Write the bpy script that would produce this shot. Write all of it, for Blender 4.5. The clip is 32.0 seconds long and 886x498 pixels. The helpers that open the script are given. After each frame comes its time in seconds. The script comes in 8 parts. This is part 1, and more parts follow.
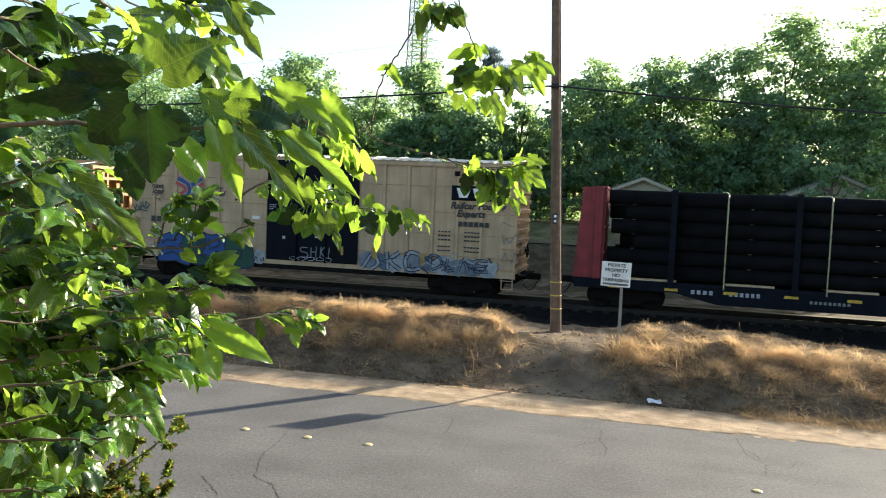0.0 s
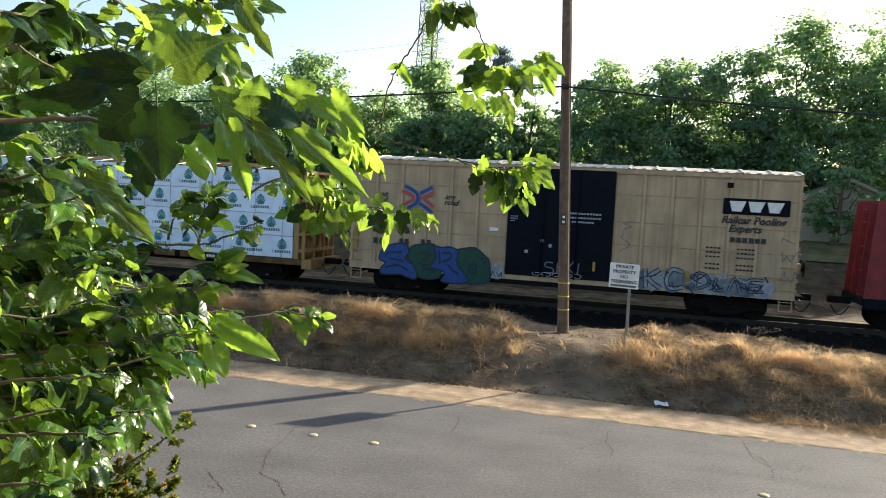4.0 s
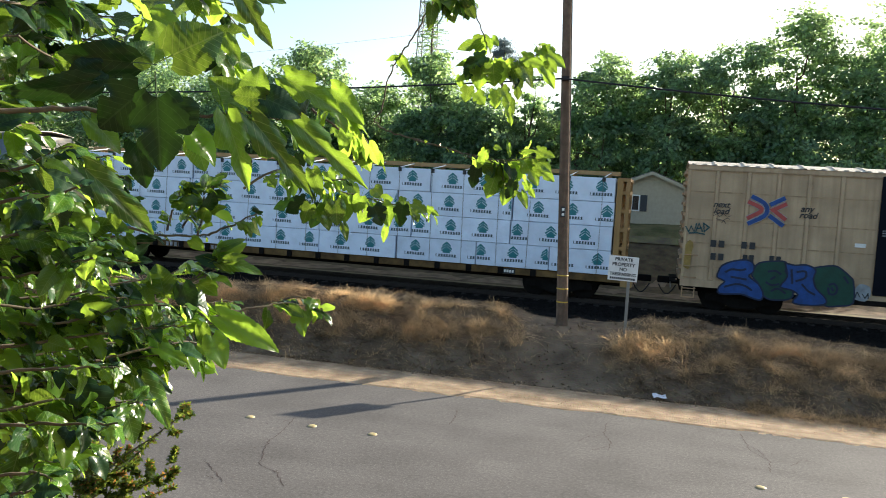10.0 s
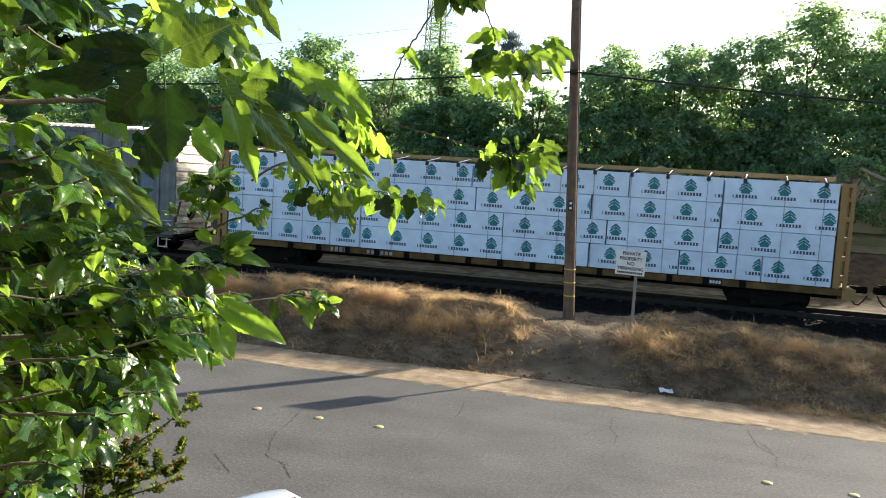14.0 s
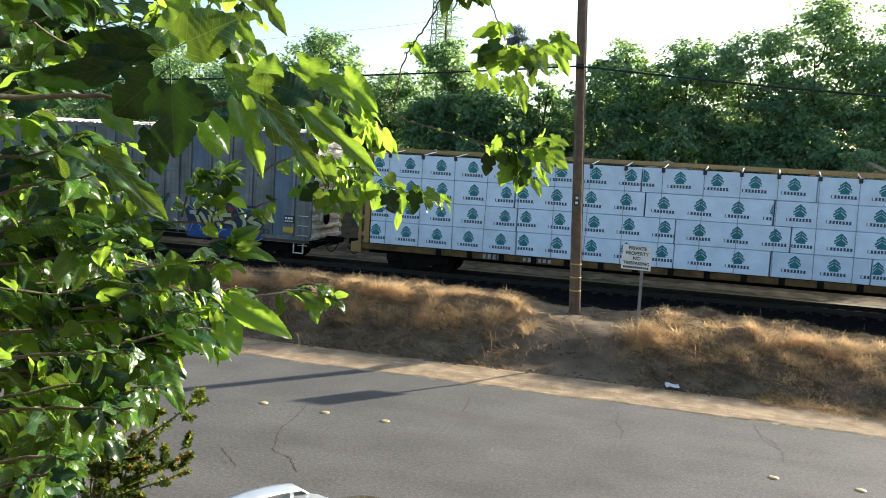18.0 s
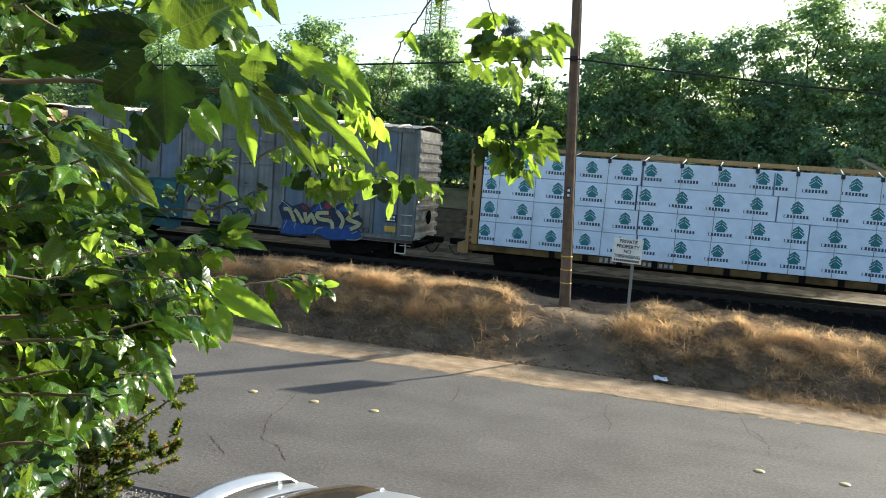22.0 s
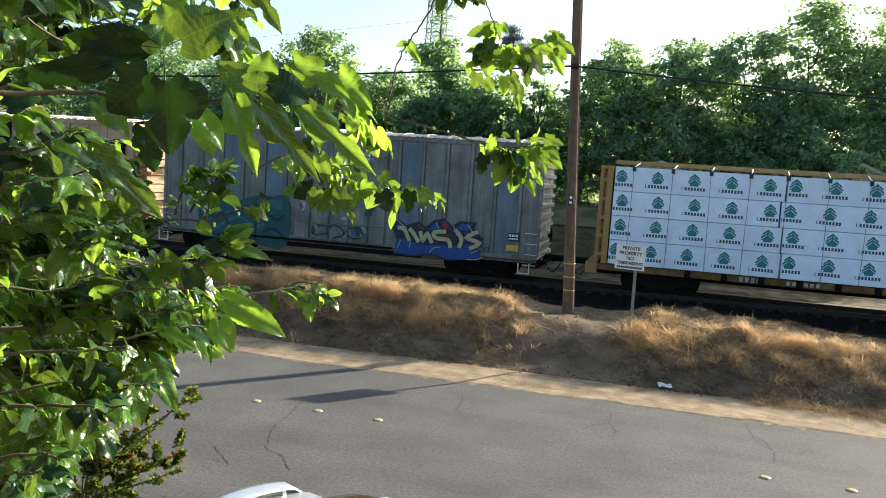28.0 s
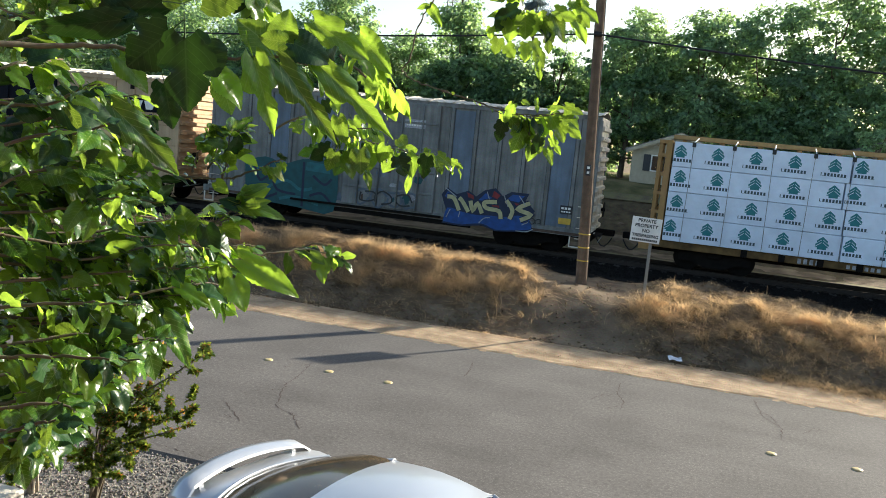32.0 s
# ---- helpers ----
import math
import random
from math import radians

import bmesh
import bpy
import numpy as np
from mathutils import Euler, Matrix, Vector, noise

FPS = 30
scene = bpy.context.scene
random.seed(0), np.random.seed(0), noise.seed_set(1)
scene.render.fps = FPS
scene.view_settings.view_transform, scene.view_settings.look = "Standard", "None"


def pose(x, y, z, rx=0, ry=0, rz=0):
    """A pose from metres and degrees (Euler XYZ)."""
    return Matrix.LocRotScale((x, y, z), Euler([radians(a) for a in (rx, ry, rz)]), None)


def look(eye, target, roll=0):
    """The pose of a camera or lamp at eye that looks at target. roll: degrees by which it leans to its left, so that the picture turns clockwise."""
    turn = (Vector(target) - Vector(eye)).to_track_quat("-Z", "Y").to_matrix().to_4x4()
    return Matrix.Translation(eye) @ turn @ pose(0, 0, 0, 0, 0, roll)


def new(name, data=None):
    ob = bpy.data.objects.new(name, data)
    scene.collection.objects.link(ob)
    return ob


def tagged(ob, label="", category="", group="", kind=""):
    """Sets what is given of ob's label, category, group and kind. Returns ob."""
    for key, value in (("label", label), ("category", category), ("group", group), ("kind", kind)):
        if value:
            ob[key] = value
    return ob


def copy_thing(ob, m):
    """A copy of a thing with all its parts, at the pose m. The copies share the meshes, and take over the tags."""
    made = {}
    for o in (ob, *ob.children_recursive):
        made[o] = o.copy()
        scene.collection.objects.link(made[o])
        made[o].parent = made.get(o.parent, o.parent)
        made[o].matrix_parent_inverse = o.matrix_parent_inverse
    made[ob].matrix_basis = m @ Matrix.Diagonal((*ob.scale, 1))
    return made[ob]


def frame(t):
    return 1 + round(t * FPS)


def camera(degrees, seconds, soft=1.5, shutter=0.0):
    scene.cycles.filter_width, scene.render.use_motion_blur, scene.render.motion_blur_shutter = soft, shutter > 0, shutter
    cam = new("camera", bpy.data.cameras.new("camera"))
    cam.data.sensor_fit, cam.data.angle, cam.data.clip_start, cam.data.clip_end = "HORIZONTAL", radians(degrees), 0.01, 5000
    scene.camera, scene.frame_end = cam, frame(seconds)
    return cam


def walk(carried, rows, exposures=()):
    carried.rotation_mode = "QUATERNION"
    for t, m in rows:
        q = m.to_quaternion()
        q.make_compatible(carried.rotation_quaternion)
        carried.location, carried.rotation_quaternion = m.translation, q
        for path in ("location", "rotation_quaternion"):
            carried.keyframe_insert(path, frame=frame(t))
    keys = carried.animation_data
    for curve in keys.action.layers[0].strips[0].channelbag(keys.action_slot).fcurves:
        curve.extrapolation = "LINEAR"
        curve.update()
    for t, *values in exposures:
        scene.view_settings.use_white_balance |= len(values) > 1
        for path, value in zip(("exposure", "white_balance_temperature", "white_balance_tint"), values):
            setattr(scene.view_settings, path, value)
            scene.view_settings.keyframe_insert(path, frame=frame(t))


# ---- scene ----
cam = camera(57.24, 32.0, soft=0.9, shutter=0.5)
EYE = Vector((0.0, 0.0, 4.17))
# seconds, heading to the right of +y, tilt upwards, lean, in degrees
PATH = [
    (0, -14.10, -3.82, 2.37), (0.5, -14.14, -3.73, 2.75), (1, -14.27, -4.03, 2.69), (1.5, -14.22, -3.26, 2.14),
    (2, -14.38, -3.40, 2.74), (2.5, -14.44, -3.51, 2.85), (3, -14.69, -3.60, 2.96), (3.5, -14.70, -3.71, 2.88),
    (5.5, -14.47, -4.37, 3.42), (6, -14.50, -4.43, 3.32), (6.5, -14.48, -4.45, 3.15), (7, -14.51, -4.45, 3.20),
    (7.5, -14.56, -4.50, 3.31), (8, -14.57, -4.56, 3.52), (8.5, -14.60, -4.63, 3.55), (9, -14.52, -4.60, 3.40),
    (9.5, -14.55, -4.48, 3.19), (10, -14.58, -4.44, 3.20), (10.5, -14.63, -4.46, 3.25), (11, -14.70, -4.49, 3.46),
    (11.5, -14.75, -4.56, 3.22), (12, -14.83, -4.59, 3.31), (12.5, -14.82, -4.70, 3.36), (13, -14.83, -4.84, 3.21),
    (13.5, -14.94, -4.90, 3.12), (14, -15.06, -4.95, 3.47), (14.5, -15.17, -5.00, 3.46), (16.5, -15.66, -5.05, 3.06),
    (17, -15.59, -5.06, 3.21), (17.5, -15.60, -5.12, 3.38), (18, -15.45, -5.34, 3.41), (18.5, -15.29, -5.46, 3.68),
    (19, -15.29, -5.52, 3.74), (19.5, -15.03, -5.59, 3.97), (20, -15.08, -5.72, 4.13), (20.5, -14.87, -5.83, 4.18),
    (21, -14.84, -5.85, 4.05), (21.5, -14.82, -5.91, 4.08), (22, -14.79, -5.95, 4.23), (22.5, -14.79, -6.00, 4.59),
    (23, -14.62, -6.08, 4.72), (23.5, -14.56, -6.15, 4.53), (24, -14.58, -6.18, 4.31), (24.5, -14.60, -6.23, 4.31),
    (25, -14.59, -6.05, 4.47), (25.5, -14.86, -5.45, 3.81), (27.5, -15.03, -5.11, 3.67), (28, -15.02, -5.39, 3.75),
    (28.5, -15.10, -5.70, 4.13), (29, -15.60, -6.53, 4.06), (29.5, -15.24, -6.87, 5.04), (30, -16.05, -7.10, 4.66),
    (30.5, -15.72, -7.82, 5.40), (31, -15.96, -7.79, 5.19), (31.5, -15.84, -7.77, 5.48), (32, -15.85, -7.86, 5.57)]


def aim(heading, tilt, lean):
    a, b = radians(heading), radians(tilt)
    return look(EYE, EYE + Vector((math.sin(a) * math.cos(b), math.cos(a) * math.cos(b), math.sin(b))), lean)


# the picture darkens a little in the first second and turns slightly cooler
walk(cam, [(t, aim(a, b, c)) for t, a, b, c in PATH], [(0.0, 1.72, 6350, 6), (0.6, 1.66, 6350, 6), (1.5, 1.53, 6400, 8), (12.0, 1.5, 6350, 7), (18.0, 1.49, 6250, 5), (25.0, 1.47, 6250, 4), (32.0, 1.46, 6350, 6)])

# ---- light ----
SUN_AZ, SUN_EL = radians(38.6), radians(18.25)
world = bpy.data.worlds.new("sky")
scene.world = world
world.use_nodes = True
wn = world.node_tree
sky = wn.nodes.new("ShaderNodeTexSky")
sky.sky_type = "NISHITA"
sky.sun_disc = False
sky.sun_elevation, sky.sun_rotation = SUN_EL, SUN_AZ
sky.air_density, sky.dust_density = 1.0, 2.0
wn.links.new(sky.outputs["Color"], wn.nodes["Background"].inputs["Color"])
wn.nodes["Background"].inputs["Strength"].default_value = 0.1
sun = new("sun", bpy.data.lights.new("sun", "SUN"))
sun.data.energy, sun.data.angle, sun.data.color = 5.0, radians(0.6), (1.0, 0.9, 0.76)
way = Vector((math.sin(SUN_AZ) * math.cos(SUN_EL), math.cos(SUN_AZ) * math.cos(SUN_EL), math.sin(SUN_EL)))
sun.matrix_world = look(way * 60, (0, 0, 0))
scene.view_settings.exposure = 1.5


# ---- materials ----
def mat(name, color, rough=0.7, metal=0.0, var=0.25, scale=6.0, bump=0.15, fine=60.0, tint=None, random_v=0.0, spec=0.4, coat=0.0, streak=0.0, island=0.0):
    """A painted or raw surface: base colour varied at two scales, grain and bump, in metres."""
    m = bpy.data.materials.new(name)
    m.use_nodes = True
    nt = m.node_tree
    n, ln = nt.nodes, nt.links.new
    p = n["Principled BSDF"]
    p.inputs["Metallic"].default_value = metal
    p.inputs["Specular IOR Level"].default_value = spec
    p.inputs["Coat Weight"].default_value = coat
    tc = n.new("ShaderNodeTexCoord")
    big, small = n.new("ShaderNodeTexNoise"), n.new("ShaderNodeTexNoise")
    big.inputs["Scale"].default_value, big.inputs["Detail"].default_value = scale, 4.0
    small.inputs["Scale"].default_value, small.inputs["Detail"].default_value = fine, 3.0
    for t in (big, small):
        ln(tc.outputs["Object"], t.inputs["Vector"])
    mix = n.new("ShaderNodeMix")
    mix.data_type = "RGBA"
    c = Vector(color)
    dark = c * (1 - var)
    other = Vector(tint) if tint else c * (1 + var * 0.6)
    mix.inputs["A"].default_value, mix.inputs["B"].default_value = (*dark, 1), (*other, 1)
    ramp = n.new("ShaderNodeMapRange")
    ramp.inputs["From Min"].default_value, ramp.inputs["From Max"].default_value = 0.3, 0.7
    ln(big.outputs["Fac"], ramp.inputs["Value"])
    ln(ramp.outputs["Result"], mix.inputs["Factor"])
    mul = n.new("ShaderNodeMix")
    mul.data_type, mul.blend_type = "RGBA", "OVERLAY"
    mul.inputs["Factor"].default_value = min(0.6, var)
    ln(mix.outputs["Result"], mul.inputs["A"])
    ln(small.outputs["Color"], mul.inputs["B"])
    out = mul.outputs["Result"]
    if streak:
        # rain-washed grime in upright runs
        mp, run, span = n.new("ShaderNodeMapping"), n.new("ShaderNodeTexNoise"), n.new("ShaderNodeMapRange")
        mp.inputs["Scale"].default_value = (7.0, 7.0, 0.35)
        run.inputs["Scale"].default_value, run.inputs["Detail"].default_value = 1.0, 5.0
        span.inputs["From Min"].default_value, span.inputs["From Max"].default_value = 0.42, 0.72
        span.inputs["To Min"].default_value, span.inputs["To Max"].default_value = 0.0, streak
        ln(tc.outputs["Object"], mp.inputs["Vector"])
        ln(mp.outputs["Vector"], run.inputs["Vector"])
        ln(run.outputs["Fac"], span.inputs["Value"])
        grime = n.new("ShaderNodeMix")
        grime.data_type = "RGBA"
        ln(span.outputs["Result"], grime.inputs["Factor"])
        ln(out, grime.inputs["A"])
        grime.inputs["B"].default_value = (color[0] * 0.42, color[1] * 0.36, color[2] * 0.3, 1)
        out = grime.outputs["Result"]
    if island:
        geo, piece, apart = n.new("ShaderNodeNewGeometry"), n.new("ShaderNodeHueSaturation"), n.new("ShaderNodeMapRange")
        apart.inputs["To Min"].default_value, apart.inputs["To Max"].default_value = 1 - island, 1 + island
        ln(geo.outputs["Random Per Island"], apart.inputs["Value"])
        ln(apart.outputs["Result"], piece.inputs["Value"])
        ln(out, piece.inputs["Color"])
        out = piece.outputs["Color"]
    if random_v:
        info = n.new("ShaderNodeObjectInfo")
        hsv = n.new("ShaderNodeHueSaturation")
        rr = n.new("ShaderNodeMapRange")
        rr.inputs["To Min"].default_value, rr.inputs["To Max"].default_value = 1 - random_v, 1 + random_v
        ln(info.outputs["Random"], rr.inputs["Value"])
        ln(rr.outputs["Result"], hsv.inputs["Value"])
        ln(out, hsv.inputs["Color"])
        out = hsv.outputs["Color"]
    ln(out, p.inputs["Base Color"])
    rr = n.new("ShaderNodeMapRange")
    rr.inputs["To Min"].default_value, rr.inputs["To Max"].default_value = max(0.03, rough - 0.12), min(1, rough + 0.12)
    ln(big.outputs["Fac"], rr.inputs["Value"])
    ln(rr.outputs["Result"], p.inputs["Roughness"])
    if bump:
        b = n.new("ShaderNodeBump")
        b.inputs["Strength"].default_value, b.inputs["Distance"].default_value = bump, 0.02
        ln(small.outputs["Fac"], b.inputs["Height"])
        ln(b.outputs["Normal"], p.inputs["Normal"])
    return m


def leaf_mat(name, color, tcolor, var=0.35, gloss=0.35, mixt=0.45, rough=0.38, spread=0.0, patch=0.0):
    """A thin leaf: diffuse and glossy above, light passing through."""
    m = bpy.data.materials.new(name)
    m.use_nodes = True
    nt = m.node_tree
    n, ln = nt.nodes, nt.links.new
    p = n["Principled BSDF"]
    geo, tc = n.new("ShaderNodeNewGeometry"), n.new("ShaderNodeTexCoord")
    noi = n.new("ShaderNodeTexNoise")
    noi.inputs["Scale"].default_value = 25.0
    ln(tc.outputs["Object"], noi.inputs["Vector"])
    add = n.new("ShaderNodeMath")
    add.operation = "ADD"
    ln(geo.outputs["Random Per Island"], add.inputs[0])
    ln(noi.outputs["Fac"], add.inputs[1])
    rr = n.new("ShaderNodeMapRange")
    rr.inputs["From Min"].default_value, rr.inputs["From Max"].default_value = 0.3, 1.7
    rr.inputs["To Min"].default_value, rr.inputs["To Max"].default_value = 1 - var, 1 + var
    ln(add.outputs[0], rr.inputs["Value"])
    value = rr.outputs["Result"]
    if patch:
        # bleached and greyed patches a stride across
        wide, part_r, both_v = n.new("ShaderNodeTexNoise"), n.new("ShaderNodeMapRange"), n.new("ShaderNodeMath")
        wide.inputs["Scale"].default_value, wide.inputs["Detail"].default_value = 1.7, 4.0
        ln(tc.outputs["Object"], wide.inputs["Vector"])
        part_r.inputs["From Min"].default_value, part_r.inputs["From Max"].default_value = 0.35, 0.62
        part_r.inputs["To Min"].default_value, part_r.inputs["To Max"].default_value = 1 - patch, 1.15
        ln(wide.outputs["Fac"], part_r.inputs["Value"])
        both_v.operation = "MULTIPLY"
        ln(value, both_v.inputs[0])
        ln(part_r.outputs["Result"], both_v.inputs[1])
        value = both_v.outputs[0]
    hs = n.new("ShaderNodeHueSaturation")
    hs.inputs["Color"].default_value = (*color, 1)
    ln(value, hs.inputs["Value"])
    ln(hs.outputs["Color"], p.inputs["Base Color"])
    p.inputs["Roughness"].default_value, p.inputs["Specular IOR Level"].default_value = rough, gloss
    tr = n.new("ShaderNodeBsdfTranslucent")
    h2 = n.new("ShaderNodeHueSaturation")
    h2.inputs["Color"].default_value = (*tcolor, 1)
    ln(value, h2.inputs["Value"])
    ln(h2.outputs["Color"], tr.inputs["Color"])
    ms = n.new("ShaderNodeMixShader")
    ms.inputs["Fac"].default_value = mixt
    if spread:
        # each leaf lets through a random share of light, for lit-and-shaded contrast
        info, both, part_of, thin = n.new("ShaderNodeObjectInfo"), n.new("ShaderNodeMath"), n.new("ShaderNodeMath"), n.new("ShaderNodeMapRange")
        part_of.operation = "FRACT"
        ln(info.outputs["Random"], both.inputs[0])
        ln(geo.outputs["Random Per Island"], both.inputs[1])
        ln(both.outputs[0], part_of.inputs[0])
        ln(part_of.outputs[0], thin.inputs["Value"])
        thin.inputs["To Min"].default_value, thin.inputs["To Max"].default_value = mixt - spread, mixt + spread
        ln(thin.outputs["Result"], ms.inputs["Fac"])
    ln(p.outputs["BSDF"], ms.inputs[1])
    ln(tr.outputs["BSDF"], ms.inputs[2])
    ln(ms.outputs["Shader"], n["Material Output"].inputs["Surface"])
    return m




def asphalt():
    """Worn asphalt: pale and dark stone specks, faint wheel-worn streaks along the road, fine relief."""
    m = bpy.data.materials.new("asphalt")
    m.use_nodes = True
    nt = m.node_tree
    n, ln = nt.nodes, nt.links.new
    p = n["Principled BSDF"]
    p.inputs["Roughness"].default_value, p.inputs["Specular IOR Level"].default_value = 0.9, 0.2
    tc, mp = n.new("ShaderNodeTexCoord"), n.new("ShaderNodeMapping")
    mp.inputs["Scale"].default_value = (0.1, 1.6, 1.0)
    ln(tc.outputs["Object"], mp.inputs["Vector"])
    streak, speck, grit, patch = (n.new("ShaderNodeTexNoise") for _ in range(4))
    patch.inputs["Scale"].default_value, patch.inputs["Detail"].default_value = 0.7, 7.0
    ln(tc.outputs["Object"], patch.inputs["Vector"])
    streak.inputs["Scale"].default_value, streak.inputs["Detail"].default_value = 1.1, 5.0
    speck.inputs["Scale"].default_value, speck.inputs["Detail"].default_value, speck.inputs["Roughness"].default_value = 17.0, 6.0, 0.75
    grit.inputs["Scale"].default_value, grit.inputs["Detail"].default_value = 42.0, 1.0
    ln(mp.outputs["Vector"], streak.inputs["Vector"])
    ln(tc.outputs["Object"], speck.inputs["Vector"])
    ln(tc.outputs["Object"], grit.inputs["Vector"])

    def span(src, a, b, lo, hi):
        r = n.new("ShaderNodeMapRange")
        for k, v in zip(("From Min", "From Max", "To Min", "To Max"), (a, b, lo, hi)):
            r.inputs[k].default_value = v
        ln(src, r.inputs["Value"])
        return r.outputs["Result"]

    def times(a, b):
        q = n.new("ShaderNodeMath")
        q.operation = "MULTIPLY"
        ln(a, q.inputs[0])
        ln(b, q.inputs[1])
        return q.outputs[0]
    value = times(times(span(streak.outputs["Fac"], 0.35, 0.65, 0.95, 1.05), span(speck.outputs["Fac"], 0.3, 0.7, 0.68, 1.32)), times(span(grit.outputs["Fac"], 0.55, 0.7, 0.95, 1.4), span(patch.outputs["Fac"], 0.35, 0.65, 0.85, 1.1)))
    hs = n.new("ShaderNodeHueSaturation")
    hs.inputs["Color"].default_value = (0.109, 0.101, 0.094, 1)
    ln(value, hs.inputs["Value"])
    ln(hs.outputs["Color"], p.inputs["Base Color"])
    b = n.new("ShaderNodeBump")
    b.inputs["Strength"].default_value, b.inputs["Distance"].default_value = 0.15, 0.006
    ln(grit.outputs["Fac"], b.inputs["Height"])
    ln(b.outputs["Normal"], p.inputs["Normal"])
    return m


def sand():
    """Sandy dirt: pale drifts, brown damp patches and faint ruts along the road, with grit."""
    m = mat("sandy_dirt", (0.42, 0.3, 0.185), 0.95, var=0.45, scale=2.6, fine=34, bump=0.6, spec=0.1, tint=(0.52, 0.385, 0.245))
    nt = m.node_tree
    n, ln = nt.nodes, nt.links.new
    p = n["Principled BSDF"]
    tc, mp, rut, span, mix = (n.new("ShaderNode" + k) for k in ("TexCoord", "Mapping", "TexNoise", "MapRange", "Mix"))
    mp.inputs["Scale"].default_value = (0.7, 5.5, 1.0)
    rut.inputs["Scale"].default_value, rut.inputs["Detail"].default_value, rut.inputs["Roughness"].default_value = 1.3, 7.0, 0.7
    ln(tc.outputs["Object"], mp.inputs["Vector"])
    ln(mp.outputs["Vector"], rut.inputs["Vector"])
    span.inputs["From Min"].default_value, span.inputs["From Max"].default_value, span.inputs["To Max"].default_value = 0.46, 0.66, 0.85
    ln(rut.outputs["Fac"], span.inputs["Value"])
    mix.data_type = "RGBA"
    ln(span.outputs["Result"], mix.inputs["Factor"])
    ln(p.inputs["Base Color"].links[0].from_socket, mix.inputs["A"])
    mix.inputs["B"].default_value = (0.27, 0.185, 0.115, 1)
    ln(mix.outputs["Result"], p.inputs["Base Color"])
    return m


ASPHALT = asphalt()
SAND = sand()
PALEDIRT = mat("pale_dirt", (0.21, 0.165, 0.115), 0.95, var=0.45, scale=1.5, fine=25, bump=0.6, tint=(0.19, 0.17, 0.075), spec=0.1)
SLOPEDIRT = mat("brown_slope_dirt", (0.1, 0.068, 0.045), 0.95, var=0.45, scale=2.2, fine=18, bump=0.9, tint=(0.12, 0.095, 0.05), spec=0.1)
SOIL = mat("bank_soil", (0.15, 0.108, 0.07), 0.95, var=0.35, scale=1.6, fine=22, bump=0.9, tint=(0.23, 0.17, 0.11), spec=0.1)
GRAVEL = mat("gravel", (0.24, 0.22, 0.195), 0.9, var=0.5, scale=38, fine=80, bump=0.8, spec=0.15, island=0.5)
# Ballast, rails and sleepers near black: the train's shade is in their colours.
SHADEBALLAST = mat("ballast", (0.014, 0.0125, 0.0115), 0.95, spec=0.05, var=0.4, scale=12, fine=50, bump=0.9)
STEEL = mat("shaded_rail_steel", (0.035, 0.027, 0.022), 0.7, 0.3, var=0.3, scale=5)
TIE = mat("shaded_creosote_wood", (0.03, 0.025, 0.02), 0.9, var=0.3)
TAN = mat("tan_car_paint", (0.47, 0.345, 0.215), 0.6, var=0.2, scale=1.2, fine=30, bump=0.05, streak=0.35, spec=0.25)
TANEND = mat("tan_end_paint", (0.5, 0.37, 0.22), 0.6, var=0.25, scale=3.0, fine=30, tint=(0.42, 0.24, 0.12))
BLACKDOOR = mat("black_door_paint", (0.006, 0.0075, 0.013), 0.6, var=0.2, scale=2, spec=0.06)
GALV = mat("galvanised_roof", (0.6, 0.53, 0.43), 0.6, 0.0, var=0.3, scale=4)
# Far paler than the grey sides: sunlight on the ends is put in.
GREYEND = mat("sunlit_grey_end_paint", (0.66, 0.6, 0.5), 0.65, var=0.3, scale=3)
GREYPAINT = mat("faded_grey_paint", (0.185, 0.203, 0.208), 0.6, var=0.35, scale=1.4, fine=25, streak=0.6, tint=(0.25, 0.258, 0.248), spec=0.25)
# Grime taken to near black, with the shade under the cars put in.
UNDER = mat("shaded_underframe_grime", (0.013, 0.0115, 0.0105), 0.9, var=0.3, scale=4, spec=0.04)
GOLD = mat("mustard_car_paint", (0.42, 0.255, 0.075), 0.6, var=0.25, scale=2.0, tint=(0.36, 0.21, 0.09), streak=0.4)
GRIMYGOLD = mat("grimy_mustard_paint", (0.12, 0.075, 0.035), 0.75, var=0.4, scale=3, tint=(0.2, 0.125, 0.05), spec=0.15)
# White wrap with the sky's blue light put into its base colour.
WRAP = mat("sky_tinted_white_wrap", (0.7, 0.8, 0.94), 0.36, var=0.1, scale=2.0, fine=6, bump=0.9, random_v=0.05)
TEAL = mat("teal_print", (0.016, 0.18, 0.21), 0.4, var=0.1)
WORDINK = mat("slate_print", (0.05, 0.085, 0.11), 0.5, var=0.1)
INK = mat("dark_print", (0.022, 0.026, 0.03), 0.5, var=0.1)
REDPAINT = mat("red_bulkhead_paint", (0.22, 0.026, 0.03), 0.6, var=0.3, scale=2.5, streak=0.5)
PIPEBLACK = mat("black_pipe_coating", (0.008, 0.008, 0.009), 0.7, var=0.4, scale=2, spec=0.05)
BLACKCAR = mat("black_car_paint", (0.008, 0.01, 0.015), 0.65, var=0.25, scale=2, spec=0.06)
YELLOW = mat("yellow_marking", (0.55, 0.36, 0.05), 0.6, var=0.2)
WHITE = mat("white_paint", (0.75, 0.75, 0.72), 0.6, var=0.12)
BLUE = mat("blue_spray", (0.013, 0.065, 0.25), 0.55, var=0.3, scale=5)
GREEN = mat("green_spray", (0.008, 0.06, 0.04), 0.55, var=0.25, scale=5)
PALEBLUE = mat("pale_blue_spray", (0.28, 0.31, 0.33), 0.6, var=0.3, scale=5)
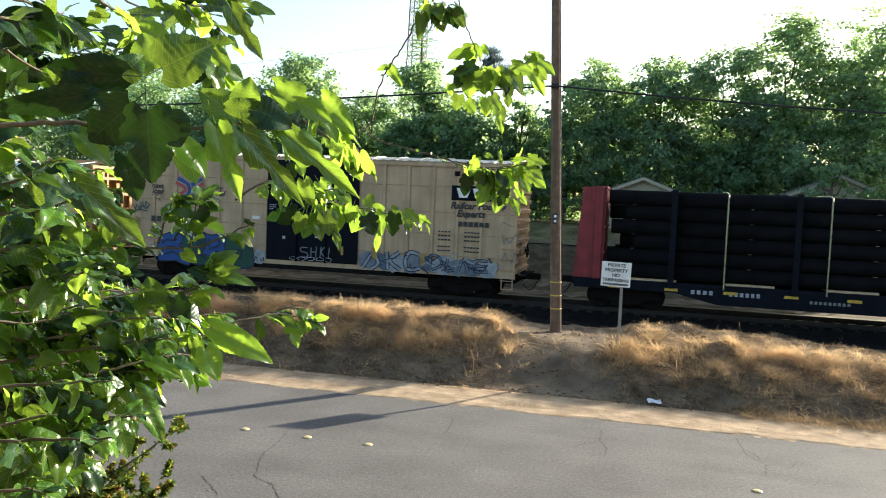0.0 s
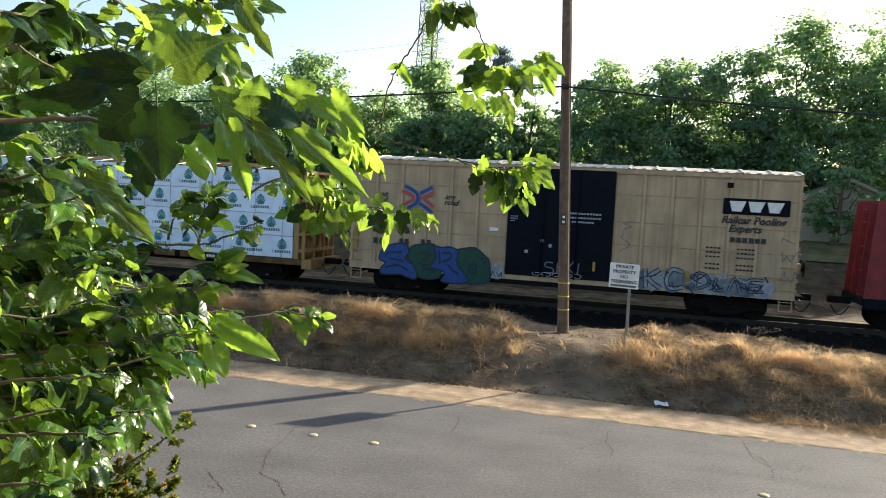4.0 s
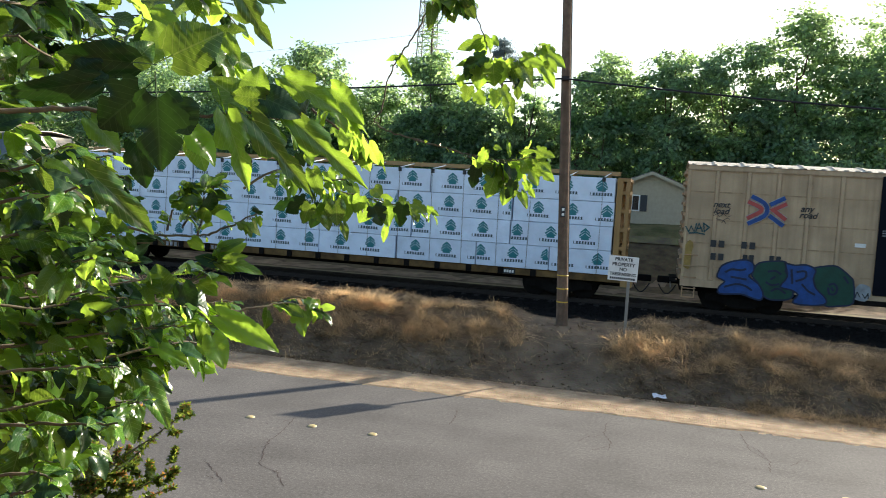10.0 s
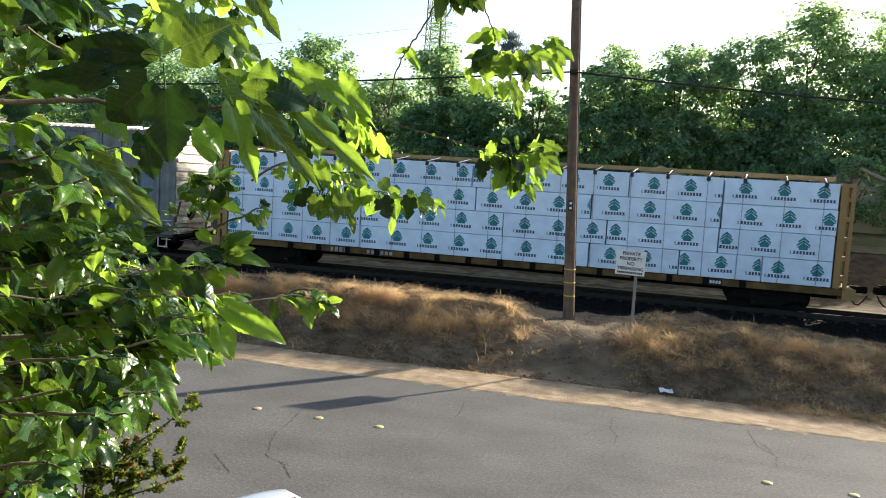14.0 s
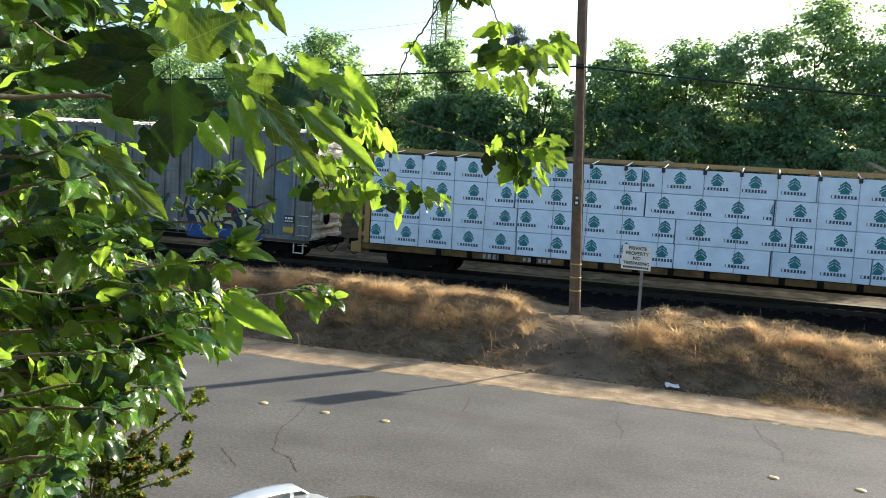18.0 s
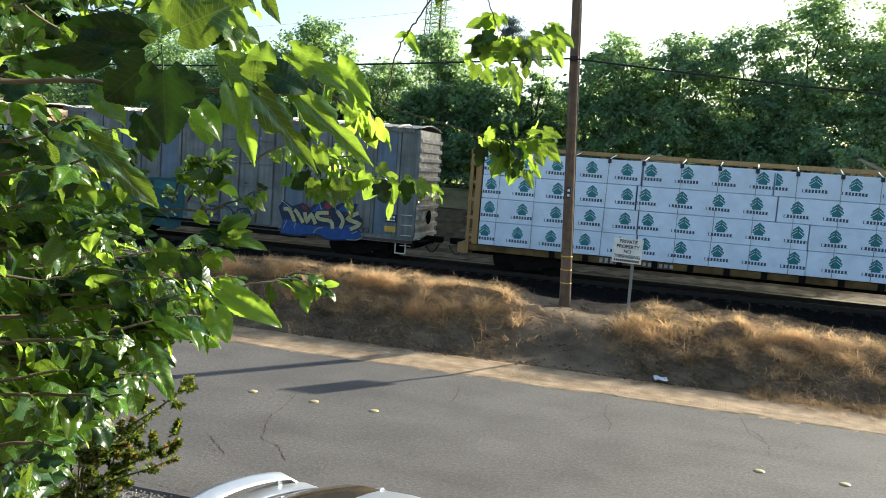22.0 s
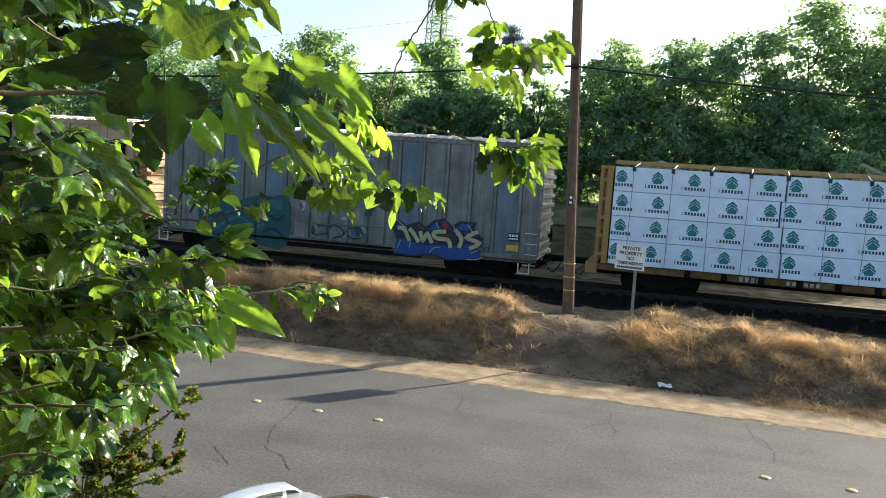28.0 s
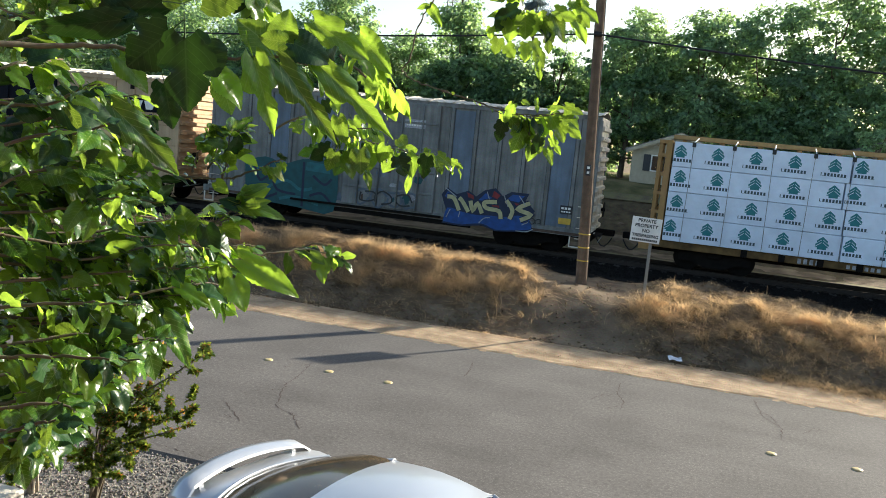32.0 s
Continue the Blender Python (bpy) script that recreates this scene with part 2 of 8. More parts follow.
DARKBLUE = mat("dark_blue_spray", (0.012, 0.022, 0.055), 0.6, var=0.25, scale=5)
TEALSPRAY = mat("teal_spray", (0.01, 0.075, 0.085), 0.6, var=0.25, scale=4)
PANELBLUE = mat("blue_grey_repaint", (0.13, 0.175, 0.235), 0.6, var=0.25, scale=1.6, fine=25, streak=0.4)
GREYBLUE = mat("grey_blue_spray", (0.16, 0.185, 0.22), 0.6, var=0.3, scale=5)
DULLBLUE = mat("dull_blue_spray", (0.1, 0.13, 0.17), 0.6, var=0.3, scale=5)
TEALLIGHT = mat("light_teal_spray", (0.02, 0.13, 0.15), 0.6, var=0.3, scale=4)
OCHRE = mat("ochre_spray", (0.33, 0.22, 0.06), 0.7, var=0.3, scale=5)
DIMWHITE = mat("worn_white_print", (0.36, 0.37, 0.4), 0.7, var=0.4, scale=9)
CREAM = mat("cream_spray", (0.42, 0.4, 0.22), 0.6, var=0.2)
REDMARK = mat("red_marking", (0.4, 0.07, 0.06), 0.6, var=0.2)
RUST = mat("rusty_paint", (0.1, 0.07, 0.055), 0.85, var=0.4, scale=6, spec=0.1)
LUMBER = mat("dunnage_wood", (0.5, 0.37, 0.22), 0.8, var=0.3, scale=6)
POLEWOOD = mat("weathered_pole_wood", (0.165, 0.112, 0.076), 0.9, var=0.4, scale=5, fine=40, bump=0.5, streak=0.7)
GREYMETAL = mat("grey_post_metal", (0.22, 0.22, 0.21), 0.55, 0.4, var=0.2)
SIDING = mat("cream_siding", (0.36, 0.335, 0.25), 0.8, var=0.1)
SHINGLE = mat("roof_shingle", (0.2, 0.18, 0.165), 0.9, var=0.25, scale=8)
DARKTRIM = mat("dark_shutter", (0.03, 0.035, 0.04), 0.6, var=0.1)
CABLE = mat("black_cable", (0.015, 0.015, 0.016), 0.6, var=0.1)
BLOCKBROWN = mat("brown_light_block", (0.075, 0.05, 0.034), 0.85, var=0.25, scale=3)
BARK = mat("tree_bark", (0.12, 0.09, 0.065), 0.9, var=0.35, scale=9, bump=0.6)
TWIG = mat("twig_bark", (0.132, 0.108, 0.072), 0.8, var=0.35, scale=20)
SILVER = mat("silver_car_paint", (0.54, 0.56, 0.59), 0.33, 0.55, var=0.03, scale=2, bump=0.0, coat=0.4)
RUBBER = mat("black_rubber", (0.02, 0.02, 0.02), 0.8, var=0.2)
CARGLASS = mat("tinted_car_glass", (0.015, 0.016, 0.016), 0.06, var=0.05, bump=0.0, spec=0.7)
# Brown of reflections and of the interior is put into the glass colour.
REARGLASS = mat("brown_reflection_glass", (0.075, 0.06, 0.04), 0.07, var=0.5, scale=2.5, bump=0.0, spec=0.7)
PALEBARK = mat("pale_stem_bark", (0.3, 0.26, 0.2), 0.85, var=0.3, scale=15)
CONCRETE = mat("pale_concrete", (0.5, 0.46, 0.38), 0.9, var=0.2, scale=8, fine=60, bump=0.5)
DOT = mat("cream_ceramic_dot", (0.5, 0.39, 0.18), 0.5, var=0.35, scale=20)
GREYSEAM = mat("dark_grey_joint", (0.08, 0.085, 0.09), 0.8, var=0.3)
TANSEAM = mat("dark_tan_joint", (0.36, 0.255, 0.15), 0.7, var=0.3)
CRACKMAT = mat("crack_dirt", (0.05, 0.034, 0.03), 0.95, var=0.2)
PAPER = mat("white_paper", (0.75, 0.76, 0.8), 0.8, var=0.1)
GRASSGREEN = mat("green_lawn", (0.1, 0.115, 0.04), 0.95, var=0.45, scale=0.8, fine=20, tint=(0.22, 0.17, 0.085), spec=0.1)
STRAW = leaf_mat("dry_straw", (0.64, 0.47, 0.28), (0.78, 0.54, 0.28), var=0.45, gloss=0.2, mixt=0.5, rough=0.6, patch=0.5)
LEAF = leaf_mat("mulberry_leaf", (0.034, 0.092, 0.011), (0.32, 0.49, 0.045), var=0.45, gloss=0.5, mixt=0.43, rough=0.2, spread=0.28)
# Darker second leaf colour: the crown's shade is put into it.
SHADELEAF = leaf_mat("shaded_mulberry_leaf", (0.013, 0.04, 0.011), (0.07, 0.18, 0.02), var=0.4, gloss=0.27, mixt=0.08, rough=0.3, spread=0.05)
OLDSTRAW = leaf_mat("dead_grass", (0.2, 0.14, 0.08), (0.25, 0.16, 0.07), var=0.5, gloss=0.15, mixt=0.25, rough=0.7, patch=0.7)
SMALLLEAF = leaf_mat("shrub_leaf", (0.03, 0.06, 0.012), (0.32, 0.4, 0.05), var=0.55, gloss=0.35, mixt=0.36, rough=0.25)
REDLEAF = leaf_mat("reddish_shoot_leaf", (0.2, 0.1, 0.035), (0.55, 0.27, 0.06), var=0.5, gloss=0.4, rough=0.25)
NEEDLE = leaf_mat("pine_needles", (0.15, 0.2, 0.22), (0.24, 0.32, 0.3), var=0.4, gloss=0.3, mixt=0.2, rough=0.5)
# Base colour lifted and blued: distant haze is put into the foliage.
BACKLEAF = leaf_mat("hazed_tree_foliage", (0.098, 0.172, 0.125), (0.42, 0.6, 0.22), var=0.6, gloss=0.3, mixt=0.5, rough=0.5)


# ---- mesh tools ----
def part(name, bm, material, parent=None, label=""):
    """Links a bmesh as one mesh object, under its thing if one is given."""
    me = bpy.data.meshes.new(name)
    bm.to_mesh(me)
    bm.free()
    me.materials.append(material)
    ob = new(name, me)
    if parent:
        ob.parent = parent
    if label:
        ob["label"] = label
    return ob


def share(name, ob, parent, m):
    """Another piece on the same mesh."""
    o = new(name, ob.data)
    o.parent = parent
    o.matrix_basis = m
    return o


def data_part(name, verts, faces, material, parent=None, label="", smooth=False):
    me = bpy.data.meshes.new(name)
    me.from_pydata(verts, [], faces)
    if smooth:
        me.polygons.foreach_set("use_smooth", [True] * len(me.polygons))
    me.materials.append(material)
    ob = new(name, me)
    if parent:
        ob.parent = parent
    if label:
        ob["label"] = label
    return ob


def empty(name, x=0, y=0, z=0, rz=0):
    ob = new(name)
    ob.matrix_basis = pose(x, y, z, 0, 0, rz)
    return ob


def add_box(bm, x0, x1, y0, y1, z0, z1, bevel=0.0):
    vs = [bm.verts.new((x, y, z)) for x in (x0, x1) for y in (y0, y1) for z in (z0, z1)]
    fs = [bm.faces.new([vs[i] for i in q]) for q in ((0, 1, 3, 2), (4, 6, 7, 5), (0, 4, 5, 1), (2, 3, 7, 6), (0, 2, 6, 4), (1, 5, 7, 3))]
    if bevel:
        es = {e for f in fs for e in f.edges}
        bmesh.ops.bevel(bm, geom=list(es), offset=bevel, segments=1, affect="EDGES")
    return vs


def box(x0, x1, y0, y1, z0, z1, bevel=0.0):
    bm = bmesh.new()
    add_box(bm, x0, x1, y0, y1, z0, z1, bevel)
    return bm


def add_rod(bm, a, b, r0, r1=None, n=8, cap=True):
    """A tapered round bar from a to b."""
    a, b = Vector(a), Vector(b)
    r1 = r0 if r1 is None else r1
    d = (b - a).normalized()
    u = d.orthogonal().normalized()
    v = d.cross(u)
    rings = []
    for p, r in ((a, r0), (b, r1)):
        rings.append([bm.verts.new(p + (u * math.cos(2 * math.pi * i / n) + v * math.sin(2 * math.pi * i / n)) * r) for i in range(n)])
    for i in range(n):
        f = bm.faces.new((rings[0][i], rings[0][(i + 1) % n], rings[1][(i + 1) % n], rings[1][i]))
        f.smooth = True
    if cap:
        bm.faces.new(rings[0][::-1])
        bm.faces.new(rings[1])


def rod(a, b, r0, r1=None, n=8):
    bm = bmesh.new()
    add_rod(bm, a, b, r0, r1, n)
    return bm


def add_tube(bm, pts, radii, n=7):
    """A round limb along a line of points."""
    prev = None
    for i, p in enumerate(pts):
        p = Vector(p)
        d = (Vector(pts[min(i + 1, len(pts) - 1)]) - Vector(pts[max(i - 1, 0)])).normalized()
        u = d.cross(Vector((0.3, 0.2, 1))).normalized()
        v = d.cross(u)
        ring = [bm.verts.new(p + (u * math.cos(2 * math.pi * k / n) + v * math.sin(2 * math.pi * k / n)) * radii[i]) for k in range(n)]
        if prev:
            for k in range(n):
                f = bm.faces.new((prev[k], prev[(k + 1) % n], ring[(k + 1) % n], ring[k]))
                f.smooth = True
        prev = ring


def prism(outline, y0, y1):
    """A plate in the x-z plane with depth along y."""
    bm = bmesh.new()
    a = [bm.verts.new((x, y0, z)) for x, z in outline]
    b = [bm.verts.new((x, y1, z)) for x, z in outline]
    bm.faces.new(a)
    bm.faces.new(b[::-1])
    k = len(a)
    for i in range(k):
        bm.faces.new((a[i], b[i], b[(i + 1) % k], a[(i + 1) % k]))
    bmesh.ops.recalc_face_normals(bm, faces=bm.faces)
    return bm


def text(name, words, size, material, parent, m, shear=0.0, label="", space=1.0, bold=0.0):
    """Raised lettering with the built-in font, as a mesh."""
    cu = bpy.data.curves.new(name, "FONT")
    cu.body, cu.size, cu.align_x, cu.align_y = words, size, "CENTER", "CENTER"
    cu.extrude, cu.shear, cu.space_character, cu.offset = 0.002, shear, space, bold
    tmp = new(name, cu)
    me = bpy.data.meshes.new_from_object(tmp)
    bpy.data.objects.remove(tmp)
    me.materials.clear()
    me.materials.append(material)
    ob = new(name, me)
    ob.parent = parent
    ob.matrix_basis = m
    if label:
        ob["label"] = label
    return ob


FACE = pose(0, 0, 0, 90, 0, 0)   # lettering turned to face the road
RAIL_Z, TRACK_Y, SIDE = 0.37, 30.55, 1.51


# ---- ground, road and track ----
def hill(x, y):
    """Height of the ground."""
    n1 = noise.noise(Vector((x * 0.35, y * 0.35, 0.0)))
    n2 = noise.noise(Vector((x * 1.3, y * 1.3, 4.0)))
    if y < 15.5:
        return -0.06
    n3 = noise.noise(Vector((x * 2.6, y * 2.6, 7.0)))
    gap = math.exp(-(((x + 1.9) / 1.5) ** 6))
    s = min(1, max(0, (y - 16.85) / 2.75))
    s = s * s * (3 - 2 * s)
    a = min(1, max(0, (y - 16.95 - 0.2 * n1) / 2.45))
    mound = a * (1.1 - 0.1 * a)
    s = s * gap + mound * (1 - gap)
    crest = 1.17 + 0.13 * n1 - 0.3 * gap - 0.07 * min(1, max(0, x + 1.5)) - 0.045 * min(6, max(0, x))
    if x < -9:
        crest -= 0.15 * min(1, (-9 - x) / 4)
    back = min(1, max(0, (y - 20.7) / 4.8))
    back = back * back * (3 - 2 * back)
    z = 0.06 * min(1, (y - 15.5) / 1.2) + (crest - 0.06) * s
    z = z * (1 - back) + 0.02 * back
    z += (0.15 * n2 + 0.13 * n3) * s * (1 - back) * (1 - 0.6 * gap)
    if y > 34.6:
        r = min(1, (y - 34.6) / 9)
        z += 2.75 * r * r * (3 - 2 * r) + 0.12 * n1 * r
    return z


def grid_sheet(name, xs, ys, fn, material, label="", parent=None):
    verts = [(x, y, fn(x, y)) for y in ys for x in xs]
    w = len(xs)
    faces = [(j * w + i, j * w + i + 1, (j + 1) * w + i + 1, (j + 1) * w + i) for j in range(len(ys) - 1) for i in range(w - 1)]
    return data_part(name, verts, faces, material, parent, label, smooth=True)


def steps(*spans):
    out = []
    for a, b, d in spans:
        k = max(1, round((b - a) / d))
        out += [a + (b - a) * i / k for i in range(k)]
    return out + [spans[-1][1]]


ground = grid_sheet("ground", steps((-600, -60, 60), (-60, -26, 2), (-26, 16, 0.2), (16, 60, 2), (60, 600, 60)),
                    steps((-200, 0, 40), (0, 15.4, 2.2), (15.4, 27, 0.14), (27, 60, 1.5), (60, 900, 60)), lambda x, y: hill(x, y) - (0.07 if 15.3 < y < 16.9 else 0), SOIL, "bare brown soil bank between road and railway")
tagged(ground, category="ground", kind="structure")
road = tagged(data_part("road", [(x, y, z) for x in (-250, 250) for y, z in ((8.2, -0.05), (8.3, 0.0), (12.0, 0.0), (15.6, 0.0), (15.64, -0.05))],
                        [(i, i + 5, i + 6, i + 1) for i in range(4)], ASPHALT), "worn grey asphalt road with cracks", "road", kind="structure")
shoulder = tagged(grid_sheet("shoulder", steps((-60, -16, 4), (-16, 12, 0.12), (12, 60, 4)), steps((15.25, 15.9, 0.04), (15.9, 17.05, 0.12)),
                             lambda x, y: (max(0.004, hill(x, y) + 0.01) if y > 15.56 + 0.14 * noise.noise(Vector((x * 0.9, 0.3, 5))) + 0.1 * noise.noise(Vector((x * 4, y * 9, 6))) else -0.012) + (0.006 * noise.noise(Vector((x, y * 3, 2))) if y > 15.8 else 0) - (0.1 if y > 16.9 else 0), SAND),
                  "sandy dirt shoulder along the road", "shoulder", kind="structure")
yard = tagged(grid_sheet("gravel_yard", steps((-60, 40, 2)), steps((-30, 8, 2.0), (8, 8.6, 0.2)), lambda x, y: -0.03 if y < 8.3 else -0.058, GRAVEL), "grey gravel yard beside the road", "gravel", kind="structure")


def bed_z(x, y):
    up = min(1, max(0, (y - 27.2) / 1.4), 1)
    return max(hill(x, y) + (0.03 if 26.9 < y < 31.4 else -0.05), -0.02 + 0.2 * up)


# dark only as far as the far rail, where the painted shade ends
tagged(grid_sheet("track_bed", steps((-200, -30, 10), (-30, 18, 0.5), (18, 200, 10)), steps((26.6, 31.6, 0.2)), bed_z, SHADEBALLAST), "crushed stone ballast under the track, train's shade in its colour", "ballast", kind="structure")
strip = tagged(grid_sheet("dirt_strip", steps((-200, -30, 10), (-30, 18, 0.5), (18, 200, 10)), steps((31.3, 34.9, 0.3)), lambda x, y: 0.14 + 0.03 * noise.noise(Vector((x, y * 2, 8))) - 0.12 * max(0, y - 33.5), PALEDIRT),
               "pale dusty dirt with weeds beyond the rails", "dirt", kind="structure")
slope = tagged(grid_sheet("dirt_slope", steps((-90, -30, 6), (-30, 16, 0.5), (16, 90, 6)), steps((34.3, 40.6, 0.3)), lambda x, y: hill(x, y) + 0.03 + 0.05 * noise.noise(Vector((x * 1.5, y * 1.5, 3))), SLOPEDIRT),
               "bare brown dirt slope beyond the track", "dirt", kind="structure")
tagged(grid_sheet("far_verge", steps((-90, -30, 6), (-30, 16, 1), (16, 90, 6)), steps((40.5, 48, 0.5), (48, 90, 6)), lambda x, y: hill(x, y) + 0.03, GRASSGREEN),
              "half-dry green grass verge below the trees", "grass", kind="structure")


def rail_track():
    th = tagged(empty("railway_track", 0, TRACK_Y, 0), "steel rails on timber sleepers, both with painted-in train shade", "railway track", kind="structure")
    prof = [(-0.07, 0.0), (0.07, 0.0), (0.07, 0.02), (0.012, 0.04), (0.012, 0.13), (0.036, 0.14), (0.036, 0.17), (-0.036, 0.17), (-0.036, 0.14), (-0.012, 0.13), (-0.012, 0.04), (-0.07, 0.02)]
    for side in (-0.755, 0.755):
        k = len(prof)
        data_part("rail", [(x, side + a, 0.2 + b) for x in (-200, 200) for a, b in prof], [(i, (i + 1) % k, k + (i + 1) % k, k + i) for i in range(k)], STEEL, th)
    first = None
    for i in range(130):
        x = -42 + i * 0.55
        if first is None:
            first = part("sleeper", box(-0.11, 0.11, -1.3, 1.3, 0.05, 0.2, 0.01), TIE, th)
            first.matrix_basis = pose(x, 0, 0)
        else:
            share("sleeper", first, th, pose(x, 0.03 * math.sin(i * 3.1), 0, 0, 0, 0.8 * math.sin(i * 1.7)))


rail_track()


# ---- train ----
MOVING, WHEELS = [], []


def truck(car, x):
    """A two-axle freight truck under a car, with its wheelsets."""
    tk = new("truck")
    tk.parent = car
    tk.matrix_basis = pose(x, 0, 0)
    for side in (-1, 1):
        y = side * 1.0
        sf = part("side_frame", prism([(-1.2, 0.36), (-1.2, 0.58), (-0.75, 0.7), (-0.35, 0.86), (0.35, 0.86), (0.75, 0.7), (1.2, 0.58), (1.2, 0.36), (0.75, 0.34), (0.3, 0.16), (-0.3, 0.16), (-0.75, 0.34)], y - 0.07, y + 0.07), UNDER, tk)
        for sx in (-0.89, 0.89):
            part("bearing_cap", rod((sx, y - 0.13, 0.46), (sx, y + 0.13, 0.46), 0.11, n=10), UNDER, tk)
    part("bolster", box(-0.25, 0.25, -1.15, 1.15, 0.5, 0.85, 0.03), UNDER, tk)
    for sx in (-0.89, 0.89):
        bm = bmesh.new()
        add_rod(bm, (0, -0.95, 0), (0, 0.95, 0), 0.08, n=10)
        for side in (-1, 1):
            y = side * 0.755
            add_rod(bm, (0, y - 0.07, 0), (0, y + 0.06, 0), 0.46, n=24)
            add_rod(bm, (0, y - side * 0.07, 0), (0, y - side * 0.1, 0), 0.49, n=24)
            for k in range(6):
                a = k * math.pi / 3
                add_box(bm, 0.24 * math.cos(a) - 0.03, 0.24 * math.cos(a) + 0.03, y + side * 0.055, y + side * 0.075, 0.24 * math.sin(a) - 0.03, 0.24 * math.sin(a) + 0.03)
        ws = part("wheelset", bm, UNDER, tk)
        ws.matrix_basis = pose(sx, 0, 0.46)
        WHEELS.append((ws, sx))
    return tk


def coupler(car, x, s):
    cp = part("coupler", box(min(x, x + s * 0.75), max(x, x + s * 0.75), -0.13, 0.13, 0.75, 0.98, 0.03), UNDER, car)
    bm = bmesh.new()
    pts = [(x + s * (0.1 + 0.6 * t), -0.35, 0.72 - 0.35 * math.sin(math.pi * t)) for t in (0, 0.2, 0.4, 0.6, 0.8, 1)]
    add_tube(bm, pts, [0.025] * 6, 6)
    part("air_hose", bm, RUBBER, car)


def ladder(car, x, y0, y1, z0, z1, k, material, facing):
    """Stirrups and rungs on a car's corner; facing 0: on the side, 1: on the end."""
    ld = new("ladder")
    ld.parent = car
    for i in range(k):
        z = z0 + (z1 - z0) * i / (k - 1)
        if facing:
            part("rung", rod((x, y0, z), (x, y1, z), 0.016, n=6), material, ld)
        else:
            part("rung", rod((y0, x, z), (y1, x, z), 0.016, n=6), material, ld)


def boxcar(x_mid, half, eave, paint, end_paint, door_paint, doors, label, ribs, sill=0.72):
    """A boxcar with ribbed sides, corrugated ends, sliding doors, roof and trucks."""
    car = tagged(empty("boxcar", x_mid, TRACK_Y, RAIL_Z), label, "freight car", "cars of the train")
    MOVING.append((car, x_mid))
    part("body", box(-half + 0.05, half - 0.05, -SIDE + 0.05, SIDE - 0.05, sill + 0.25, eave - 0.02), paint, car)
    bm = bmesh.new()
    k, a_next = 17, None
    for i in range(k):
        x0, x1 = -half + 2 * half * i / k, -half + 2 * half * (i + 1) / k
        pts = [(-SIDE - 0.03, eave - 0.01), (-SIDE * 0.5, eave + 0.12), (0, eave + 0.17), (SIDE * 0.5, eave + 0.12), (SIDE + 0.03, eave - 0.01)]
        a = a_next or [bm.verts.new((x0 + 0.0, y, z + 0.02)) for y, z in pts]
        b = [bm.verts.new((x1 - 0.09, y, z + 0.02)) for y, z in pts]
        c = [bm.verts.new((x1 - 0.08, y, z + 0.055)) for y, z in pts]
        d = [bm.verts.new((x1 - 0.01, y, z + 0.055)) for y, z in pts]
        e = [bm.verts.new((x1, y, z + 0.02)) for y, z in pts]
        a_next = e
        for p, q in ((a, b), (b, c), (c, d), (d, e)):
            for j in range(4):
                bm.faces.new((p[j], q[j], q[j + 1], p[j + 1]))
    part("roof", bm, GALV, car, "bright galvanised ribbed roof")
    bm = bmesh.new()
    for i in range(int(half * 2 / 0.34)):
        x = -half + 0.17 + i * 0.34
        for s in (-1, 1):
            add_box(bm, x - 0.07, x + 0.07, s * (SIDE - 0.02) - 0.04, s * (SIDE - 0.02) + 0.04, eave + 0.01, eave + 0.05)
    tagged(part("roof_rib_end", bm, GALV, car), kind="stuff")
    for side in (-1, 1):
        y = side * SIDE
        part("top_rail", box(-half, half, min(y, y - side * 0.08), max(y, y - side * 0.08), eave - 0.14, eave), paint, car)
        part("side_sill", box(-half, half, min(y, y - side * 0.1), max(y, y - side * 0.1), sill + 0.12, sill + 0.36), paint, car)
        # near black instead of body paint; the shade below the door is in it
        part("lower_sill", box(doors[0] - 1.5, doors[1] + 1.5, min(y - side * 0.03, y - side * 0.1), max(y - side * 0.03, y - side * 0.1), sill - 0.06, sill + 0.118), UNDER, car)
        for x in ribs:
            if paint is GREYPAINT and doors[0] - 0.1 < x < doors[1] + 0.1:
                continue
            part("side_post", box(x - 0.06, x + 0.06, min(y, y - side * 0.06), max(y, y - side * 0.06), sill + 0.362, eave - 0.142, 0.012), paint, car)
    dm = part("door", box(doors[0], doors[1], -SIDE - 0.06, -SIDE + 0.03, sill + 0.3, eave - 0.1, 0.02), door_paint, car)
    part("door", box(doors[0], doors[1], SIDE - 0.03, SIDE + 0.06, sill + 0.3, eave - 0.1, 0.02), door_paint, car)
    for e in (-1, 1):
        bm = bmesh.new()
        z, i = sill + 0.3, 0
        while z < eave - 0.2:
            x0 = e * (half - 0.06)
            x1 = e * (half + 0.07)
            vs = [bm.verts.new((xx, yy, zz)) for yy in (-SIDE + 0.1, SIDE - 0.1) for xx, zz in ((x0, z), (x1, z + 0.05), (x1, z + 0.17), (x0, z + 0.22))]
            for a, b in ((0, 1), (1, 2), (2, 3)):
                bm.faces.new((vs[a], vs[b], vs[b + 4], vs[a + 4]))
            bm.faces.new(vs[:4])
            bm.faces.new(vs[4:][::-1])
            z += 0.36
        part("end_ribs", bm, end_paint, car)
        part("end_sheet", box(min(e * (half - 0.052), e * (half - 0.03)), max(e * (half - 0.052), e * (half - 0.03)), -SIDE + 0.125, SIDE - 0.125, sill + 0.26, eave - 0.03), end_paint, car)
